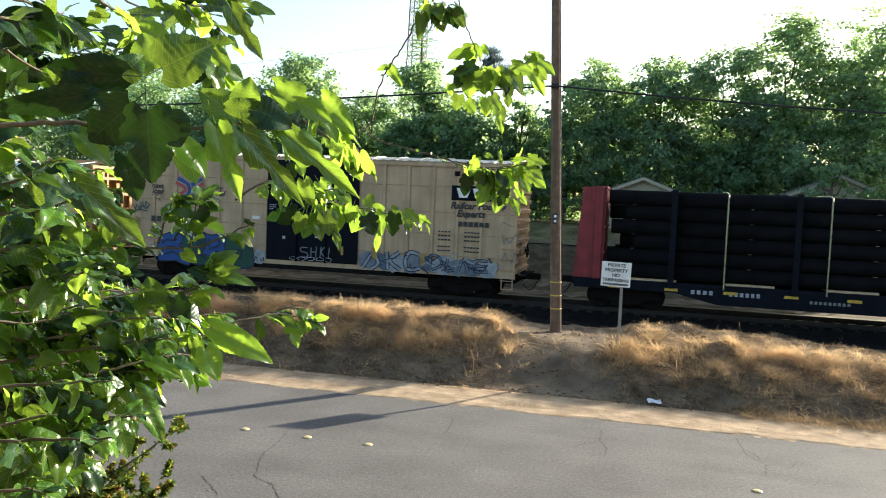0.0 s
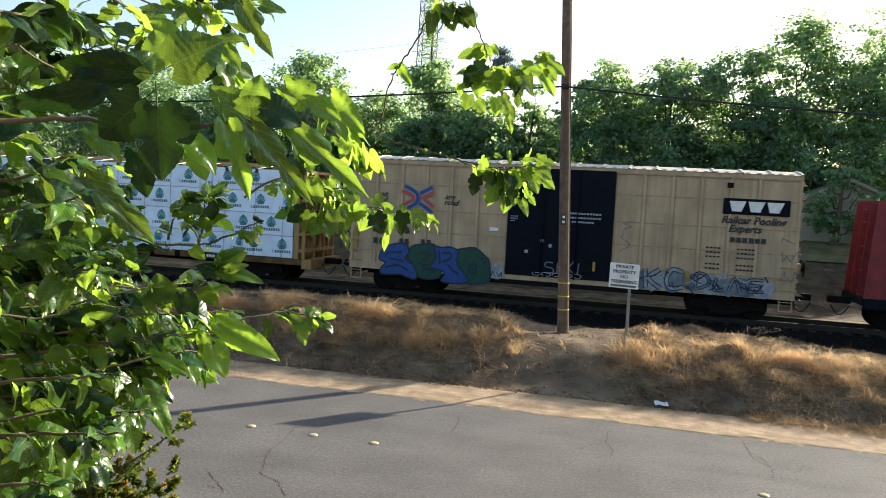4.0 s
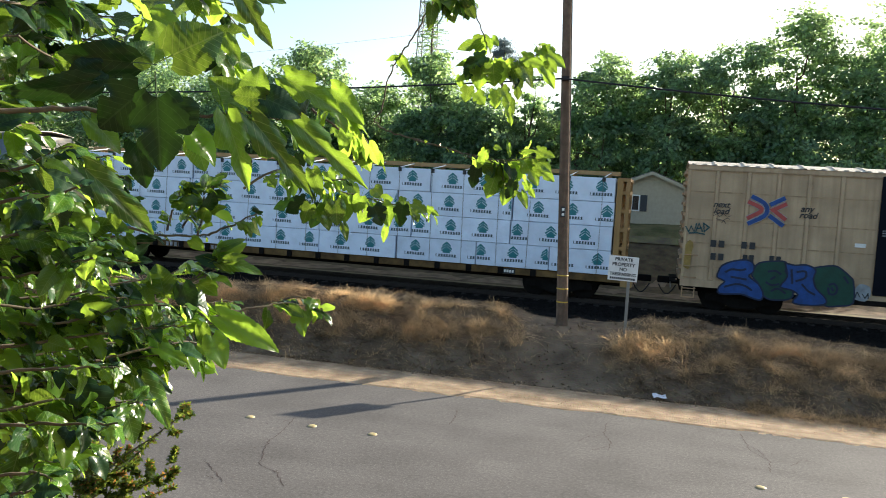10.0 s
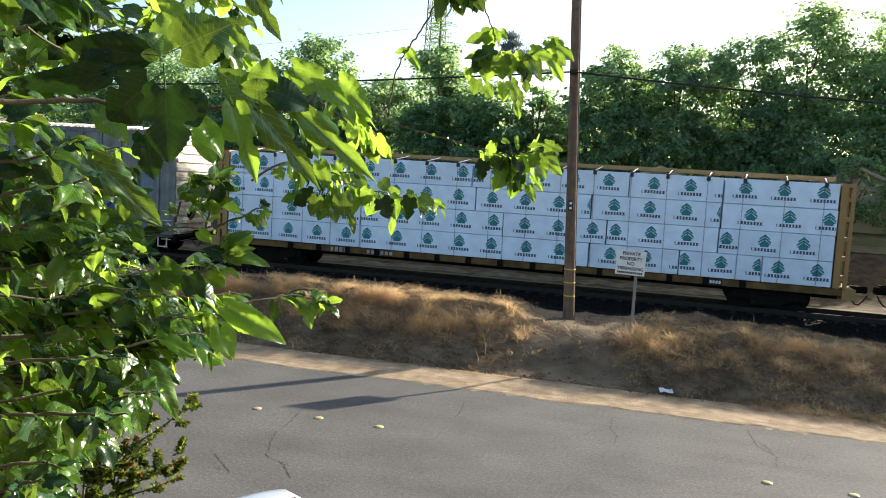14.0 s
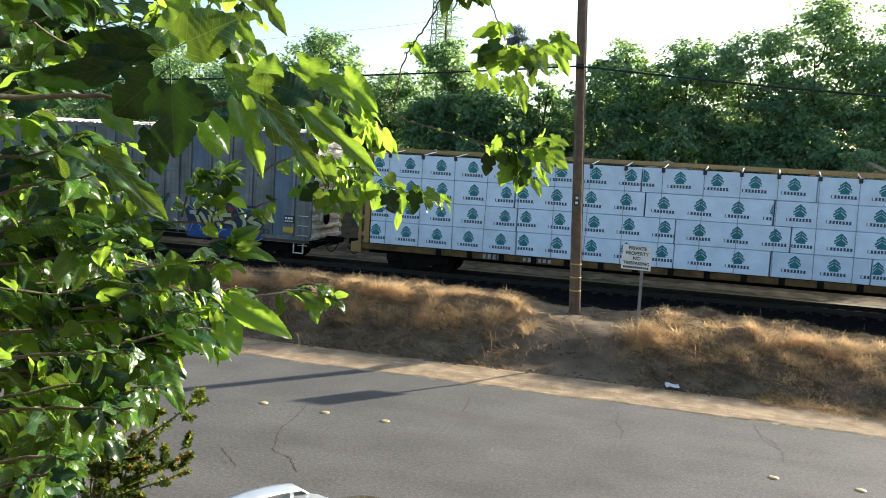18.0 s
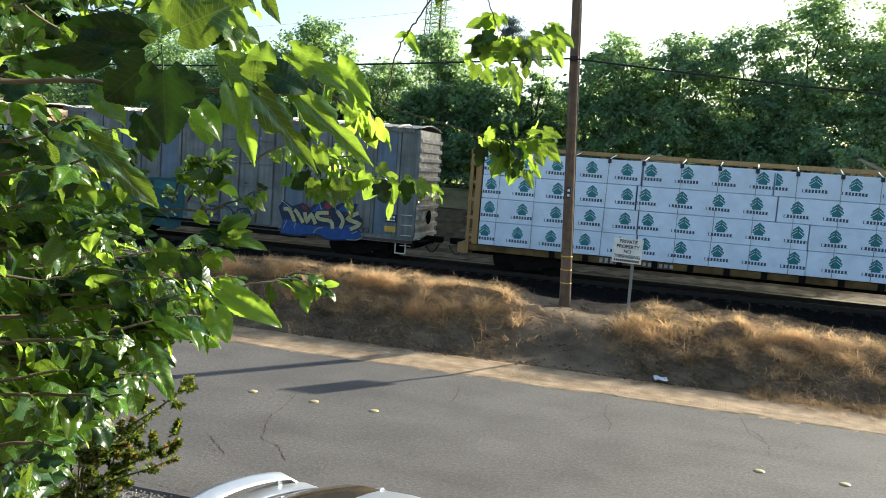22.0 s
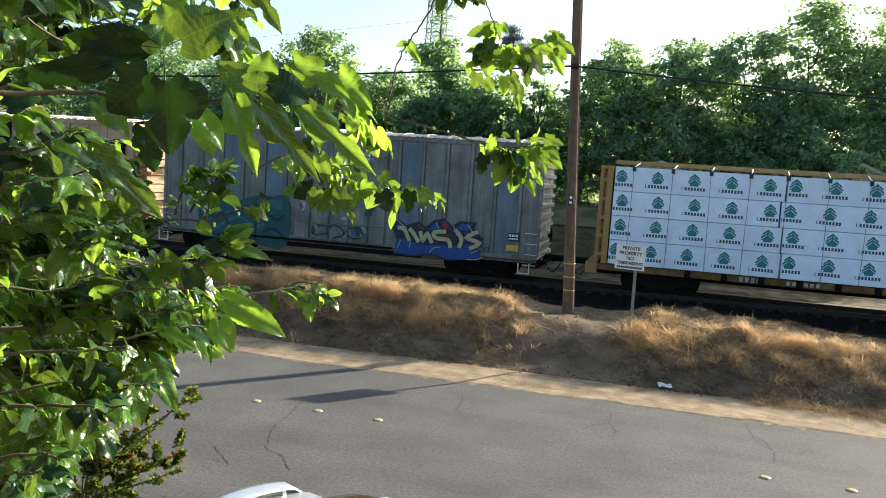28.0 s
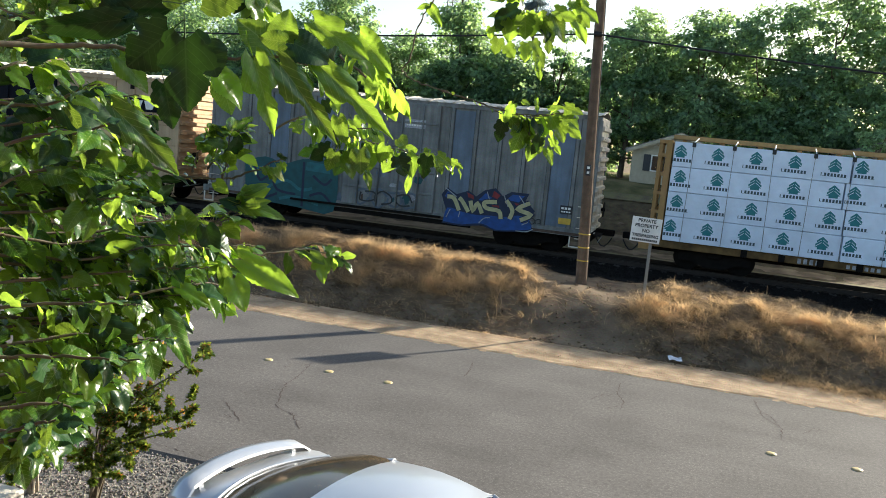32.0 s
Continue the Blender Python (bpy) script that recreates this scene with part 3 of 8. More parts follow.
        for side in (-1, 1):
            part("corner_post", box(min(e * half, e * (half - 0.12)), max(e * half, e * (half - 0.12)), min(side * SIDE, side * (SIDE - 0.12)), max(side * SIDE, side * (SIDE - 0.12)), sill + 0.362, eave - 0.142, 0.02), paint, car)
        ladder(car, e * (half + 0.12), -SIDE + 0.1, -SIDE + 0.5, sill + 0.3, eave - 0.3, 9, end_paint, 1)
        ladder(car, -SIDE - 0.06, e * half - e * 0.08, e * half - e * 0.52, sill + 0.05, sill + 1.2, 4, end_paint, 0)
        part("end_sill", box(min(e * half, e * (half - 0.4)), max(e * half, e * (half - 0.4)), -1.4, 1.4, sill - 0.05, sill + 0.25), UNDER, car)
        part("end_platform", box(min(e * (half + 0.08), e * (half + 0.34)), max(e * (half + 0.08), e * (half + 0.34)), -1.3, 1.3, sill + 0.2, sill + 0.24), UNDER, car)
        part("cut_lever", rod((e * (half + 0.3), -1.42, sill + 0.02), (e * (half + 0.3), 0.0, sill + 0.1), 0.018, n=6), GREYMETAL, car)
        part("stirrup", prism([(e * half - 0.5 * e, sill - 0.28), (e * half - 0.06 * e, sill - 0.28), (e * half - 0.06 * e, sill + 0.1), (e * half - 0.1 * e, sill + 0.1), (e * half - 0.1 * e, sill - 0.24), (e * half - 0.46 * e, sill - 0.24), (e * half - 0.46 * e, sill + 0.1), (e * half - 0.5 * e, sill + 0.1)][::e], -SIDE - 0.02, -SIDE + 0.02), end_paint, car)
        if e > 0:
            wheel = part("brake_wheel", rod((half + 0.3, -0.75, sill + 1.15), (half + 0.33, -0.75, sill + 1.15), 0.27, n=18), UNDER, car, "round black hand brake wheel")
            part("hub", rod((half + 0.1, -0.75, sill + 1.15), (half + 0.36, -0.75, sill + 1.15), 0.06, n=10), UNDER, wheel)
            part("brake_housing", box(half + 0.07, half + 0.22, -0.88, -0.62, sill + 0.98, sill + 1.34, 0.03), end_paint, car)
        coupler(car, e * half, e)
        truck(car, e * (half - 2.1))
    part("centre_sill", box(-half + 0.3, half - 0.3, -0.25, 0.25, 0.55, sill + 0.25), UNDER, car)
    return car, dm


def tan_boxcar(x_mid):
    half = 7.93
    ribs = [x for x in (-6.95, -5.95, -5.0, -4.05, -3.05, 2.85, 3.8, 4.75, 5.7, 6.6)]
    car, dm = boxcar(x_mid, half, 4.99, TAN, TANEND, BLACKDOOR, (-1.9, 1.87), "tan freight boxcar with black sliding doors and graffiti", ribs)
    return car


def grey_boxcar(x_mid):
    half = 7.75
    ribs = [-7.0 + 0.93 * i for i in range(16)]
    car, dm = boxcar(x_mid, half, 5.02, GREYPAINT, GREYEND, GREYPAINT, (-1.85, 1.85), "faded grey freight boxcar with rust stains and graffiti", ribs, 0.6)
    return car


def centrebeam_car(x_mid):
    """A mustard flat car with a bulkhead at either end, a centre partition and wrapped lumber on both sides."""
    car = tagged(empty("centrebeam_flatcar", x_mid, TRACK_Y, RAIL_Z), "mustard centre-beam flat car loaded with white-wrapped lumber", "freight car", "cars of the train")
    MOVING.append((car, x_mid))
    half = 11.6
    part("deck", box(-half, half, -1.4, 1.4, 0.72, 0.98, 0.02), GRIMYGOLD, car)
    part("centre_sill", box(-half, half, -0.3, 0.3, 0.5, 0.718), UNDER, car)
    for e in (-1, 1):
        bh = new("bulkhead")
        bh.parent = car
        for y in (-1.42, -0.5, 0.5, 1.42):
            part("post", box(e * 11.27 - 0.1, e * 11.27 + 0.1, y - 0.1, y + 0.1, 0.982, 4.42), GOLD, bh)
            part("post", box(e * 11.55 - 0.06, e * 11.55 + 0.06, y - 0.06, y + 0.06, 0.982, 4.35), GOLD, bh)
        for z in (1.3, 1.95, 2.6, 3.25, 3.9, 4.36):
            part("cross_beam", box(e * 11.42 - 0.2, e * 11.42 + 0.2, -1.5, 1.5, z - 0.06, z + 0.06), GOLD, bh)
        part("bulkhead_sheet", box(e * 11.22 - 0.02, e * 11.22 + 0.02, -1.45, 1.45, 0.985, 4.4), GOLD, bh)
        ladder(car, e * (half + 0.06), -1.4, -0.95, 1.2, 4.2, 9, GOLD, 1)
        part("end_sill", box(e * (half + 0.1) - 0.2, e * (half + 0.1) + 0.2, -1.45, 1.45, 0.6, 0.97), GOLD, car)
        coupler(car, e * (half + 0.2), e)
        truck(car, e * (half - 2.3))
    part("centre_beam", box(-11.2, 11.2, -0.2, 0.2, 4.5, 4.66, 0.02), GOLD, car)
    for i in range(18):
        x = -10.8 + i * 21.6 / 17
        part("upright", box(x - 0.08, x + 0.08, -0.1, 0.1, 0.982, 4.498), GOLD, car)
    return car


def flatcar(x0):
    """A black flat car with stakes and a red bulkhead, loaded with pipes; its near end lies at x0."""
    car = tagged(empty("bulkhead_flatcar", x0, TRACK_Y, RAIL_Z), "black bulkhead flat car loaded with long black pipes", "freight car", "cars of the train")
    MOVING.append((car, x0))
    ln = 20.5
    part("deck", box(0, ln, -1.45, 1.45, 0.85, 1.08, 0.02), BLACKCAR, car)
    for s in (-1, 1):
        y = s * 1.47
        part("side_sill", prism([(0.1, 1.1), (ln - 0.1, 1.1), (ln - 0.1, 0.75), (ln - 3.5, 0.75), (ln - 5.0, 0.42), (5.0, 0.42), (3.5, 0.75), (0.1, 0.75)], y - 0.04, y + 0.04), BLACKCAR, car)
        for i in range(10):
            x = 1.5 + i * 1.94
            part("reflector", box(x - 0.22, x + 0.22, y - 0.05, y - 0.042, 0.8, 0.9), YELLOW, car, "yellow reflective strip")
    for e in (0, 1):
        x = e * ln
        s = 1 - 2 * e
        bh = new("bulkhead")
        bh.parent = car
        part("bulkhead_sheet", box(min(x + s * 1.0, x + s * 1.08), max(x + s * 1.0, x + s * 1.08), -1.4, 1.4, 1.082, 4.25, 0.01), REDPAINT, bh, "faded red steel sheet")
        for y in (-1.45, -0.5, 0.5, 1.45):
            part("gusset", prism([(x + s * 0.05, 1.082), (x + s * 0.98, 1.082), (x + s * 0.98, 4.3), (x + s * 0.28, 4.3)], y - 0.03, y + 0.03), REDPAINT, bh)
            part("post", box(min(x + s * 0.72, x + s * 0.998), max(x + s * 0.72, x + s * 0.998), y - 0.11, y + 0.11, 1.082, 4.34, 0.02), REDPAINT, bh)
        for z in (2.0, 2.9, 3.8, 4.28):
            part("cross_beam", box(min(x + s * 0.62, x + s * 1.12), max(x + s * 0.62, x + s * 1.12), -1.5, 1.5, z - 0.05, z + 0.05, 0.01), REDPAINT, bh)
        coupler(car, x, -s)
        truck(car, x + s * 1.9)
        ladder(car, x - s * 0.02, -1.4, -1.0, 1.2, 4.0, 8, REDPAINT, 1)
    for i in range(5):
        x = 3.4 + i * 4.0
        for s in (-1, 1):
            part("stake", box(x - 0.1, x + 0.1, s * 1.53 - 0.06, s * 1.53 + 0.06, 0.9, 4.3, 0.015), BLACKCAR, car)
    for i in range(6):
        x = 2.1 + i * 3.2
        part("dunnage", box(x - 0.06, x + 1.5, -1.4, 1.4, 1.084, 1.17, 0.01), LUMBER, car, "pale timber under the pipes")
    pr = random.Random(3)
    first = None
    for k in range(6):
        for j in range(5):
            r0 = 0.255
            z = 1.43 + k * 0.51
            y = -1.2 + j * 0.6
            x0 = pr.uniform(1.15, 2.1)
            if first is None:
                bm = bmesh.new()
                rings = []
                for rr, xx in ((0.235, 0.02), (0.255, 0.0), (0.255, 17.4), (0.235, 17.38)):
                    rings.append([bm.verts.new((xx, rr * math.cos(a * math.pi / 8), rr * math.sin(a * math.pi / 8))) for a in range(16)])
                rings.append([bm.verts.new((0.9, 0.235 * math.cos(a * math.pi / 8), 0.235 * math.sin(a * math.pi / 8))) for a in range(16)])
                for p, q in ((4, 0), (0, 1), (1, 2), (2, 3)):
                    for a in range(16):
                        bm.faces.new((rings[p][a], rings[p][(a + 1) % 16], rings[q][(a + 1) % 16], rings[q][a])).smooth = True
                first = part("pipe", bm, PIPEBLACK, car, "black coated steel pipe")
                first.matrix_basis = pose(x0, y, z)
            else:
                o = share("pipe", first, car, pose(x0, y, z))
        for q in range(5):
            part("spacer", box(2.0 + q * 3.9, 2.1 + q * 3.9, -1.45, 1.45, 1.43 + k * 0.51 + 0.252, 1.43 + k * 0.51 + 0.262), LUMBER, car)
    for x in (5.15, 8.4, 12.0, 15.6):
        bm = bmesh.new()
        add_tube(bm, [(x, -1.52, 0.95), (x, -1.53, 2.5), (x, -1.5, 4.2), (x - 0.05, -1.2, 4.27), (x, 0, 4.28), (x, 1.2, 4.27), (x, 1.52, 4.2), (x, 1.52, 1.0)], [0.026] * 8, 4)
        part("tie_strap", bm, CREAM, car, "pale yellow tie-down strap")
    lettering_bars(car, 4.1, 4.9, 0.82, 0.14, 4, DIMWHITE, -1.512, 0.4)
    lettering_bars(car, 5.35, 6.4, 0.82, 0.14, 6, DIMWHITE, -1.512, 0.4)
    lettering_bars(car, 7.9, 9.2, 0.72, 0.1, 9, GREYMETAL, -1.512, 0.4)
    return car


def lettering_bars(car, x0, x1, z, h, n, material, y, gap=0.25):
    """Bars in place of lettering that stays unread."""
    w = (x1 - x0) / n
    for i in range(n):
        part("bar", box(x0 + i * w, x0 + (i + 1 - gap) * w, y - 0.004, y, z - h / 2, z + h / 2), material, car)


def motions():
    for car, x in MOVING:
        walk(car, [(t, pose(x + train_at(t), TRACK_Y, RAIL_Z)) for t in TRAIN_T])
    for ws, sx in WHEELS:
        walk(ws, [(t, pose(sx, 0, 0.46, 0, math.degrees(train_at(t) / 0.46) % 360.0, 0)) for t in SPIN_T])


# seconds and metres run along the track, slowing down
RUN = [(0, -19.5), (1, -17.15), (2, -14.81), (3, -12.55), (4, -10.33), (5, -8.13), (6, -6.01), (7, -3.94), (8, -1.94), (9, 0.0), (10, 1.88), (11, 3.71), (12, 5.46), (13, 7.2), (14, 8.8), (15, 10.36), (16, 11.83), (17, 13.28), (18, 14.63), (19, 15.9), (20, 17.08), (21, 18.18), (22, 19.21), (23, 20.18), (24, 21.07), (25, 21.88), (26, 22.6), (27, 23.25), (28, 23.81), (29, 24.28), (30, 24.67), (31, 24.96), (32, 25.15)]
TRAIN_T = [0.5 * i for i in range(65)]
SPIN_T = [0.2 * i for i in range(161)]


def train_at(t):
    """Metres run at t seconds, by a smooth cubic through RUN."""
    i = min(31, max(0, int(t)))
    p = [RUN[min(32, max(0, j))][1] for j in (i - 1, i, i + 1, i + 2)]
    if i == 0:
        p[0] = 2 * p[1] - p[2]
    if i == 31:
        p[3] = 2 * p[2] - p[1]
    u = t - i
    return 0.5 * (2 * p[1] + (p[2] - p[0]) * u + (2 * p[0] - 5 * p[1] + 4 * p[2] - p[3]) * u * u + (3 * p[1] - p[0] - 3 * p[2] + p[3]) * u ** 3)


TAN_CAR = tan_boxcar(6.99)
BEAM_CAR = centrebeam_car(-14.45)
GREY_CAR = grey_boxcar(-35.8)
LAST_CAR = tan_boxcar(-53.0)
flatcar(16.95)


# ---- roadside things ----
def utility_pole():
    th = tagged(empty("utility_pole", -2.08, 20.17, 0.85), "weathered brown wooden utility pole leaning slightly", "utility pole")
    bm = bmesh.new()
    pts = [(-0.047 * z, -0.02 * z, z) for z in (-0.3, 0.0, 2.0, 4.0, 6.0, 8.0, 10.2)]
    add_tube(bm, pts, [0.15, 0.148, 0.138, 0.128, 0.12, 0.112, 0.105], 14)
    part("shaft", bm, POLEWOOD, th)
    for z in (0.62, 0.95, 1.28):
        bm = bmesh.new()
        add_rod(bm, (-0.047 * z, -0.02 * z, z - 0.016), (-0.047 * z, -0.02 * z, z + 0.016), 0.149, n=14)
        part("reflective_band", bm, YELLOW, th, "faded yellow band")
    pl = part("tag_plate", box(-0.134 - 0.06, -0.134 + 0.06, -0.215, -0.18, 2.72, 2.98, 0.004), INK, th)
    for z in (2.79, 2.91):
        part("bar", box(-0.134 - 0.03, -0.134 + 0.03, -0.221, -0.216, z - 0.03, z + 0.03), WHITE, pl)
    br = part("cable_bracket", box(-0.38, -0.18, -0.3, -0.2, 6.0, 6.12, 0.01), STEEL, th)
    part("insulator", rod((-0.28, -0.28, 6.06), (-0.28, -0.36, 6.06), 0.045, n=10), CABLE, th)
    part("ground_wire", rod((0.14, -0.02, 0.1), (-0.33, -0.2, 9.5), 0.008, n=5), GREYMETAL, th)
    return th


utility_pole()


def cable(name, a, b, sag, r, label):
    bm = bmesh.new()
    a, b = Vector(a), Vector(b)
    pts = []
    for i in range(33):
        u = i / 32
        p = a.lerp(b, u)
        p.z -= sag * 4 * u * (1 - u)
        pts.append(p)
    add_tube(bm, pts, [r] * 33, 6)
    return tagged(part(name, bm, CABLE), label, "cable")


cable("overhead_cable", (-2.38, 19.82, 6.9), (30.0, 20.4, 6.9), 0.75, 0.022, "thick black overhead cable on the pole")
cable("overhead_cable", (-42.0, 20.4, 7.0), (-2.38, 19.82, 6.9), 0.75, 0.022, "thick black overhead cable on the pole")
cable("guy_wire", (-46.3, 150.0, 32.5), (-170.0, 150.0, 22.0), 1.0, 0.02, "thin wire hung from the far tower")


def warning_sign():
    th = tagged(empty("warning_sign", -0.525, 19.45, 0.9), "white private property sign on a grey metal post", "sign")
    part("post", box(-0.035, 0.035, -0.02, 0.02, -0.15, 1.75, 0.006), GREYMETAL, th)
    bd = part("board", box(-0.52, 0.16, -0.04, -0.024, 1.28, 1.86, 0.004), WHITE, th, "white sheet metal board")
    bd.matrix_basis = pose(0, 0, 0, 0, 1.5, 0)
    for words, z, s in (("PRIVATE", 1.78, 0.11), ("PROPERTY", 1.66, 0.11), ("NO", 1.545, 0.11), ("TRESPASSING", 1.43, 0.1)):
        text("lettering", words, s, INK, bd, pose(-0.18, -0.043, z) @ FACE, bold=0.003)
    for i in range(13):
        part("bar", box(-0.47 + i * 0.045, -0.435 + i * 0.045, -0.043, -0.04, 1.31, 1.36), INK, bd)
    for z in (1.33, 1.81):
        part("bolt", rod((0, -0.045, z), (0, -0.05, z), 0.012, n=6), GREYMETAL, bd)


warning_sign()


def dot(x, y):
    bm = bmesh.new()
    rings = [(0.078, 0.0), (0.075, 0.008), (0.052, 0.016), (0.022, 0.02)]
    prev = None
    for r, z in rings:
        ring = [bm.verts.new((r * math.cos(a * math.pi / 8) , r * math.sin(a * math.pi / 8), z)) for a in range(16)]
        if prev:
            for k in range(16):
                bm.faces.new((prev[k], prev[(k + 1) % 16], ring[(k + 1) % 16], ring[k])).smooth = True
        prev = ring
    bm.faces.new(prev)
    ob = tagged(part("road_marker", bm, DOT), "worn cream ceramic dot on the asphalt", "road marker", "dots on the centre line")
    ob.matrix_basis = pose(x, y, 0.002, 0, 0, 20)
    return ob


d0 = dot(-6.53, 12.53)
for x in (-5.36, -4.28, 1.78, 2.95, 4.1):
    copy_thing(d0, pose(x, 12.52 + 0.02 * math.sin(x * 5), 0.002, 0, 0, x * 40))

CRACKS = [[(-3.33, 14.55), (-3.28, 14.16), (-3.24, 13.59)], [(-0.6, 14.97), (-0.62, 14.21), (-0.46, 13.82), (-0.48, 13.36)],
          [(1.75, 15.38), (1.82, 14.39), (2.07, 13.91), (2.43, 14.0), (2.88, 14.14)], [(-5.83, 12.85), (-5.68, 11.98), (-5.65, 11.48), (-5.43, 10.82), (-5.28, 10.48), (-5.04, 10.34), (-4.78, 10.27)],
          [(-6.9, 8.62), (-6.23, 8.51), (-5.5, 8.42), (-4.99, 8.44)], [(-6.08, 10.3), (-5.69, 9.96), (-5.43, 9.67)], [(3.9, 14.4), (4.6, 13.4), (4.9, 12.9)],
          [(-0.6, 14.21), (-0.9, 13.9)], [(2.07, 13.91), (2.0, 13.3)], [(-5.57, 11.25), (-5.95, 10.9)]]
rnd = random.Random(5)
# fine side branches
for c in CRACKS[:7]:
    for (x0, y0), (x1, y1) in zip(c, c[1:]):
        for s in (-1, 1):
            if rnd.random() < 0.3:
                u = rnd.random()
                x, y = x0 + (x1 - x0) * u, y0 + (y1 - y0) * u
                CRACKS.append([(x, y), (x + s * rnd.uniform(0.08, 0.3), y + rnd.uniform(-0.25, 0.1)), (x + s * rnd.uniform(0.2, 0.5), y + rnd.uniform(-0.5, 0.1))])
for c in CRACKS:
    pts = []
    for (x0, y0), (x1, y1) in zip(c, c[1:]):
        k = max(3, int(math.hypot(x1 - x0, y1 - y0) / 0.05))
        pts += [(x0 + (x1 - x0) * i / k + rnd.uniform(-0.022, 0.022), y0 + (y1 - y0) * i / k + rnd.uniform(-0.02, 0.02)) for i in range(k)]
    pts.append(c[-1])
    vs, fs = [], []
    for i, (x, y) in enumerate(pts):
        w = rnd.uniform(0.003, 0.011) * (0.3 if i in (0, len(pts) - 1) else 1)
        vs += [(x - w, y - w * 0.4, 0.003), (x + w, y + w * 0.4, 0.003)]
        if i:
            fs.append((2 * i - 2, 2 * i - 1, 2 * i + 1, 2 * i))
    data_part("crack", vs, fs, CRACKMAT, road)


def litter():
    bm = bmesh.new()
    for i in range(5):
        for j in range(4):
            bm.verts.new((i * 0.07 - 0.14, j * 0.055 - 0.08, 0.02 + 0.06 * rnd.random()))
    bm.verts.ensure_lookup_table()
    for i in range(4):
        for j in range(3):
            a = i * 4 + j
            bm.faces.new([bm.verts[q] for q in (a, a + 4, a + 5, a + 1)])
    ob = tagged(part("crumpled_paper", bm, PAPER), "crumpled white paper lying in the dry grass", "litter")
    ob.matrix_basis = pose(0.33, 16.95, hill(0.33, 16.95) + 0.04, 12, 0, 15)


litter()


# dry grass over the bank, too many blades to count
HX, HY = np.linspace(-26, 16, 421), np.linspace(15.6, 25, 135)
HZ = np.array([[hill(x, y) for x in HX] for y in HY])


def ground_z(x, y):
    """Ground height for many places at once."""
    i = np.clip((x - HX[0]) / (HX[1] - HX[0]), 0, len(HX) - 1.001)
    j = np.clip((y - HY[0]) / (HY[1] - HY[0]), 0, len(HY) - 1.001)
    i0, j0 = i.astype(int), j.astype(int)
    u, v = i - i0, j - j0
    return (HZ[j0, i0] * (1 - u) + HZ[j0, i0 + 1] * u) * (1 - v) + (HZ[j0 + 1, i0] * (1 - u) + HZ[j0 + 1, i0 + 1] * u) * v


def blades(name, spots, material, label, width, seed):
    """Thin stalks that arch over from tufts: x, y, stalks, height, flatness for each tuft."""
    g = np.random.default_rng(seed)
    sp = np.array(spots)
    k = sp[:, 2].astype(int)
    sp = np.repeat(sp, k, axis=0)
    n = len(sp)
    a = np.repeat(g.normal(-math.pi / 2 - 0.2, 0.85, len(k)), k) + g.normal(0, 0.95, n)
    ca, sa = np.cos(a), np.sin(a)
    off = np.abs(g.normal(0, 0.09, n))
    px, py = sp[:, 0] + ca * off + g.normal(0, 0.03, n), sp[:, 1] + sa * off + g.normal(0, 0.03, n)
    z = ground_z(px, py)
    size = sp[:, 3] * g.uniform(0.5, 1.3, n)
    lean = sp[:, 4] * g.uniform(0.4, 1.5, n)
    w = width * g.uniform(0.5, 1.5, n)
    twist = g.normal(0, 1.3, n)
    vs = np.zeros((n, 7, 3))
    for i, u in enumerate((0.0, 0.4, 0.75, 1.0)):
        bend = lean * (0.35 * u + 0.65 * u * u)
        b2 = a + twist * u
        cx, cy = px + np.cos(b2) * size * bend, py + np.sin(b2) * size * bend
        cz = z - 0.02 + size * u * np.maximum(0.08, 1 - 0.45 * lean * u)
        if i < 3:
            ww = w * (1 - 0.25 * i)
            vs[:, 2 * i] = np.stack([cx + sa * ww, cy - ca * ww, cz], 1)
            vs[:, 2 * i + 1] = np.stack([cx - sa * ww, cy + ca * ww, cz + 0.3 * ww], 1)
        else:
            vs[:, 6] = np.stack([cx, cy, cz], 1)
    fs = []
    for b in range(0, 7 * n, 7):
        fs += [(b, b + 1, b + 3, b + 2), (b + 2, b + 3, b + 5, b + 4), (b + 4, b + 5, b + 6)]
    ob = data_part(name, vs.reshape(-1, 3).tolist(), fs, material)
    return tagged(ob, label, "dry grass", kind="stuff")


g = np.random.default_rng(3)
tall, low, tips = [], [], []
for _ in range(36000):
    x, y = g.uniform(-22, 12), g.uniform(16.6, 22.6)
    in_gap = math.exp(-(((x + 1.9) / 1.5) ** 6))
    crest = math.exp(-(((y - 18.75) / (0.95 if y < 18.75 else 1.3)) ** 2))
    clump = noise.noise(Vector((x * 1.6, y * 1.9, 7))) + 0.6 * noise.noise(Vector((x * 4.2, y * 4.2, 2)))
    if g.random() < (0.16 + 0.84 * crest) * (1 - 0.97 * in_gap) * min(1, max(0.02, 0.16 + 2.3 * clump)):
        tall.append((x, y, 11 + 13 * crest, 0.11 + 0.28 * crest * max(0.2, 0.55 + 1.6 * clump), g.uniform(0.8, 2.3)))
        if g.random() < 0.06:
            tips.append((x, y, 3, g.uniform(0.25, 0.45), g.uniform(0.2, 0.8)))
    elif g.random() < 0.62 * (1 - 0.93 * in_gap) and y > 16.8:
        low.append((x, y, 6, g.uniform(0.06, 0.17), g.uniform(1.2, 2.3)))
blades("dry_grass", tall, STRAW, "tangled dry straw-coloured grass on the bank", 0.0034, 11)
blades("short_straw", low[::3], STRAW, "short bleached straw scattered over the bank", 0.0055, 16)
blades("matted_grass", low, OLDSTRAW, "matted brown dead grass on the bank", 0.007, 13)
blades("grass_stalks", tips, STRAW, "loose dry seed stalks over the bank", 0.0035, 14)
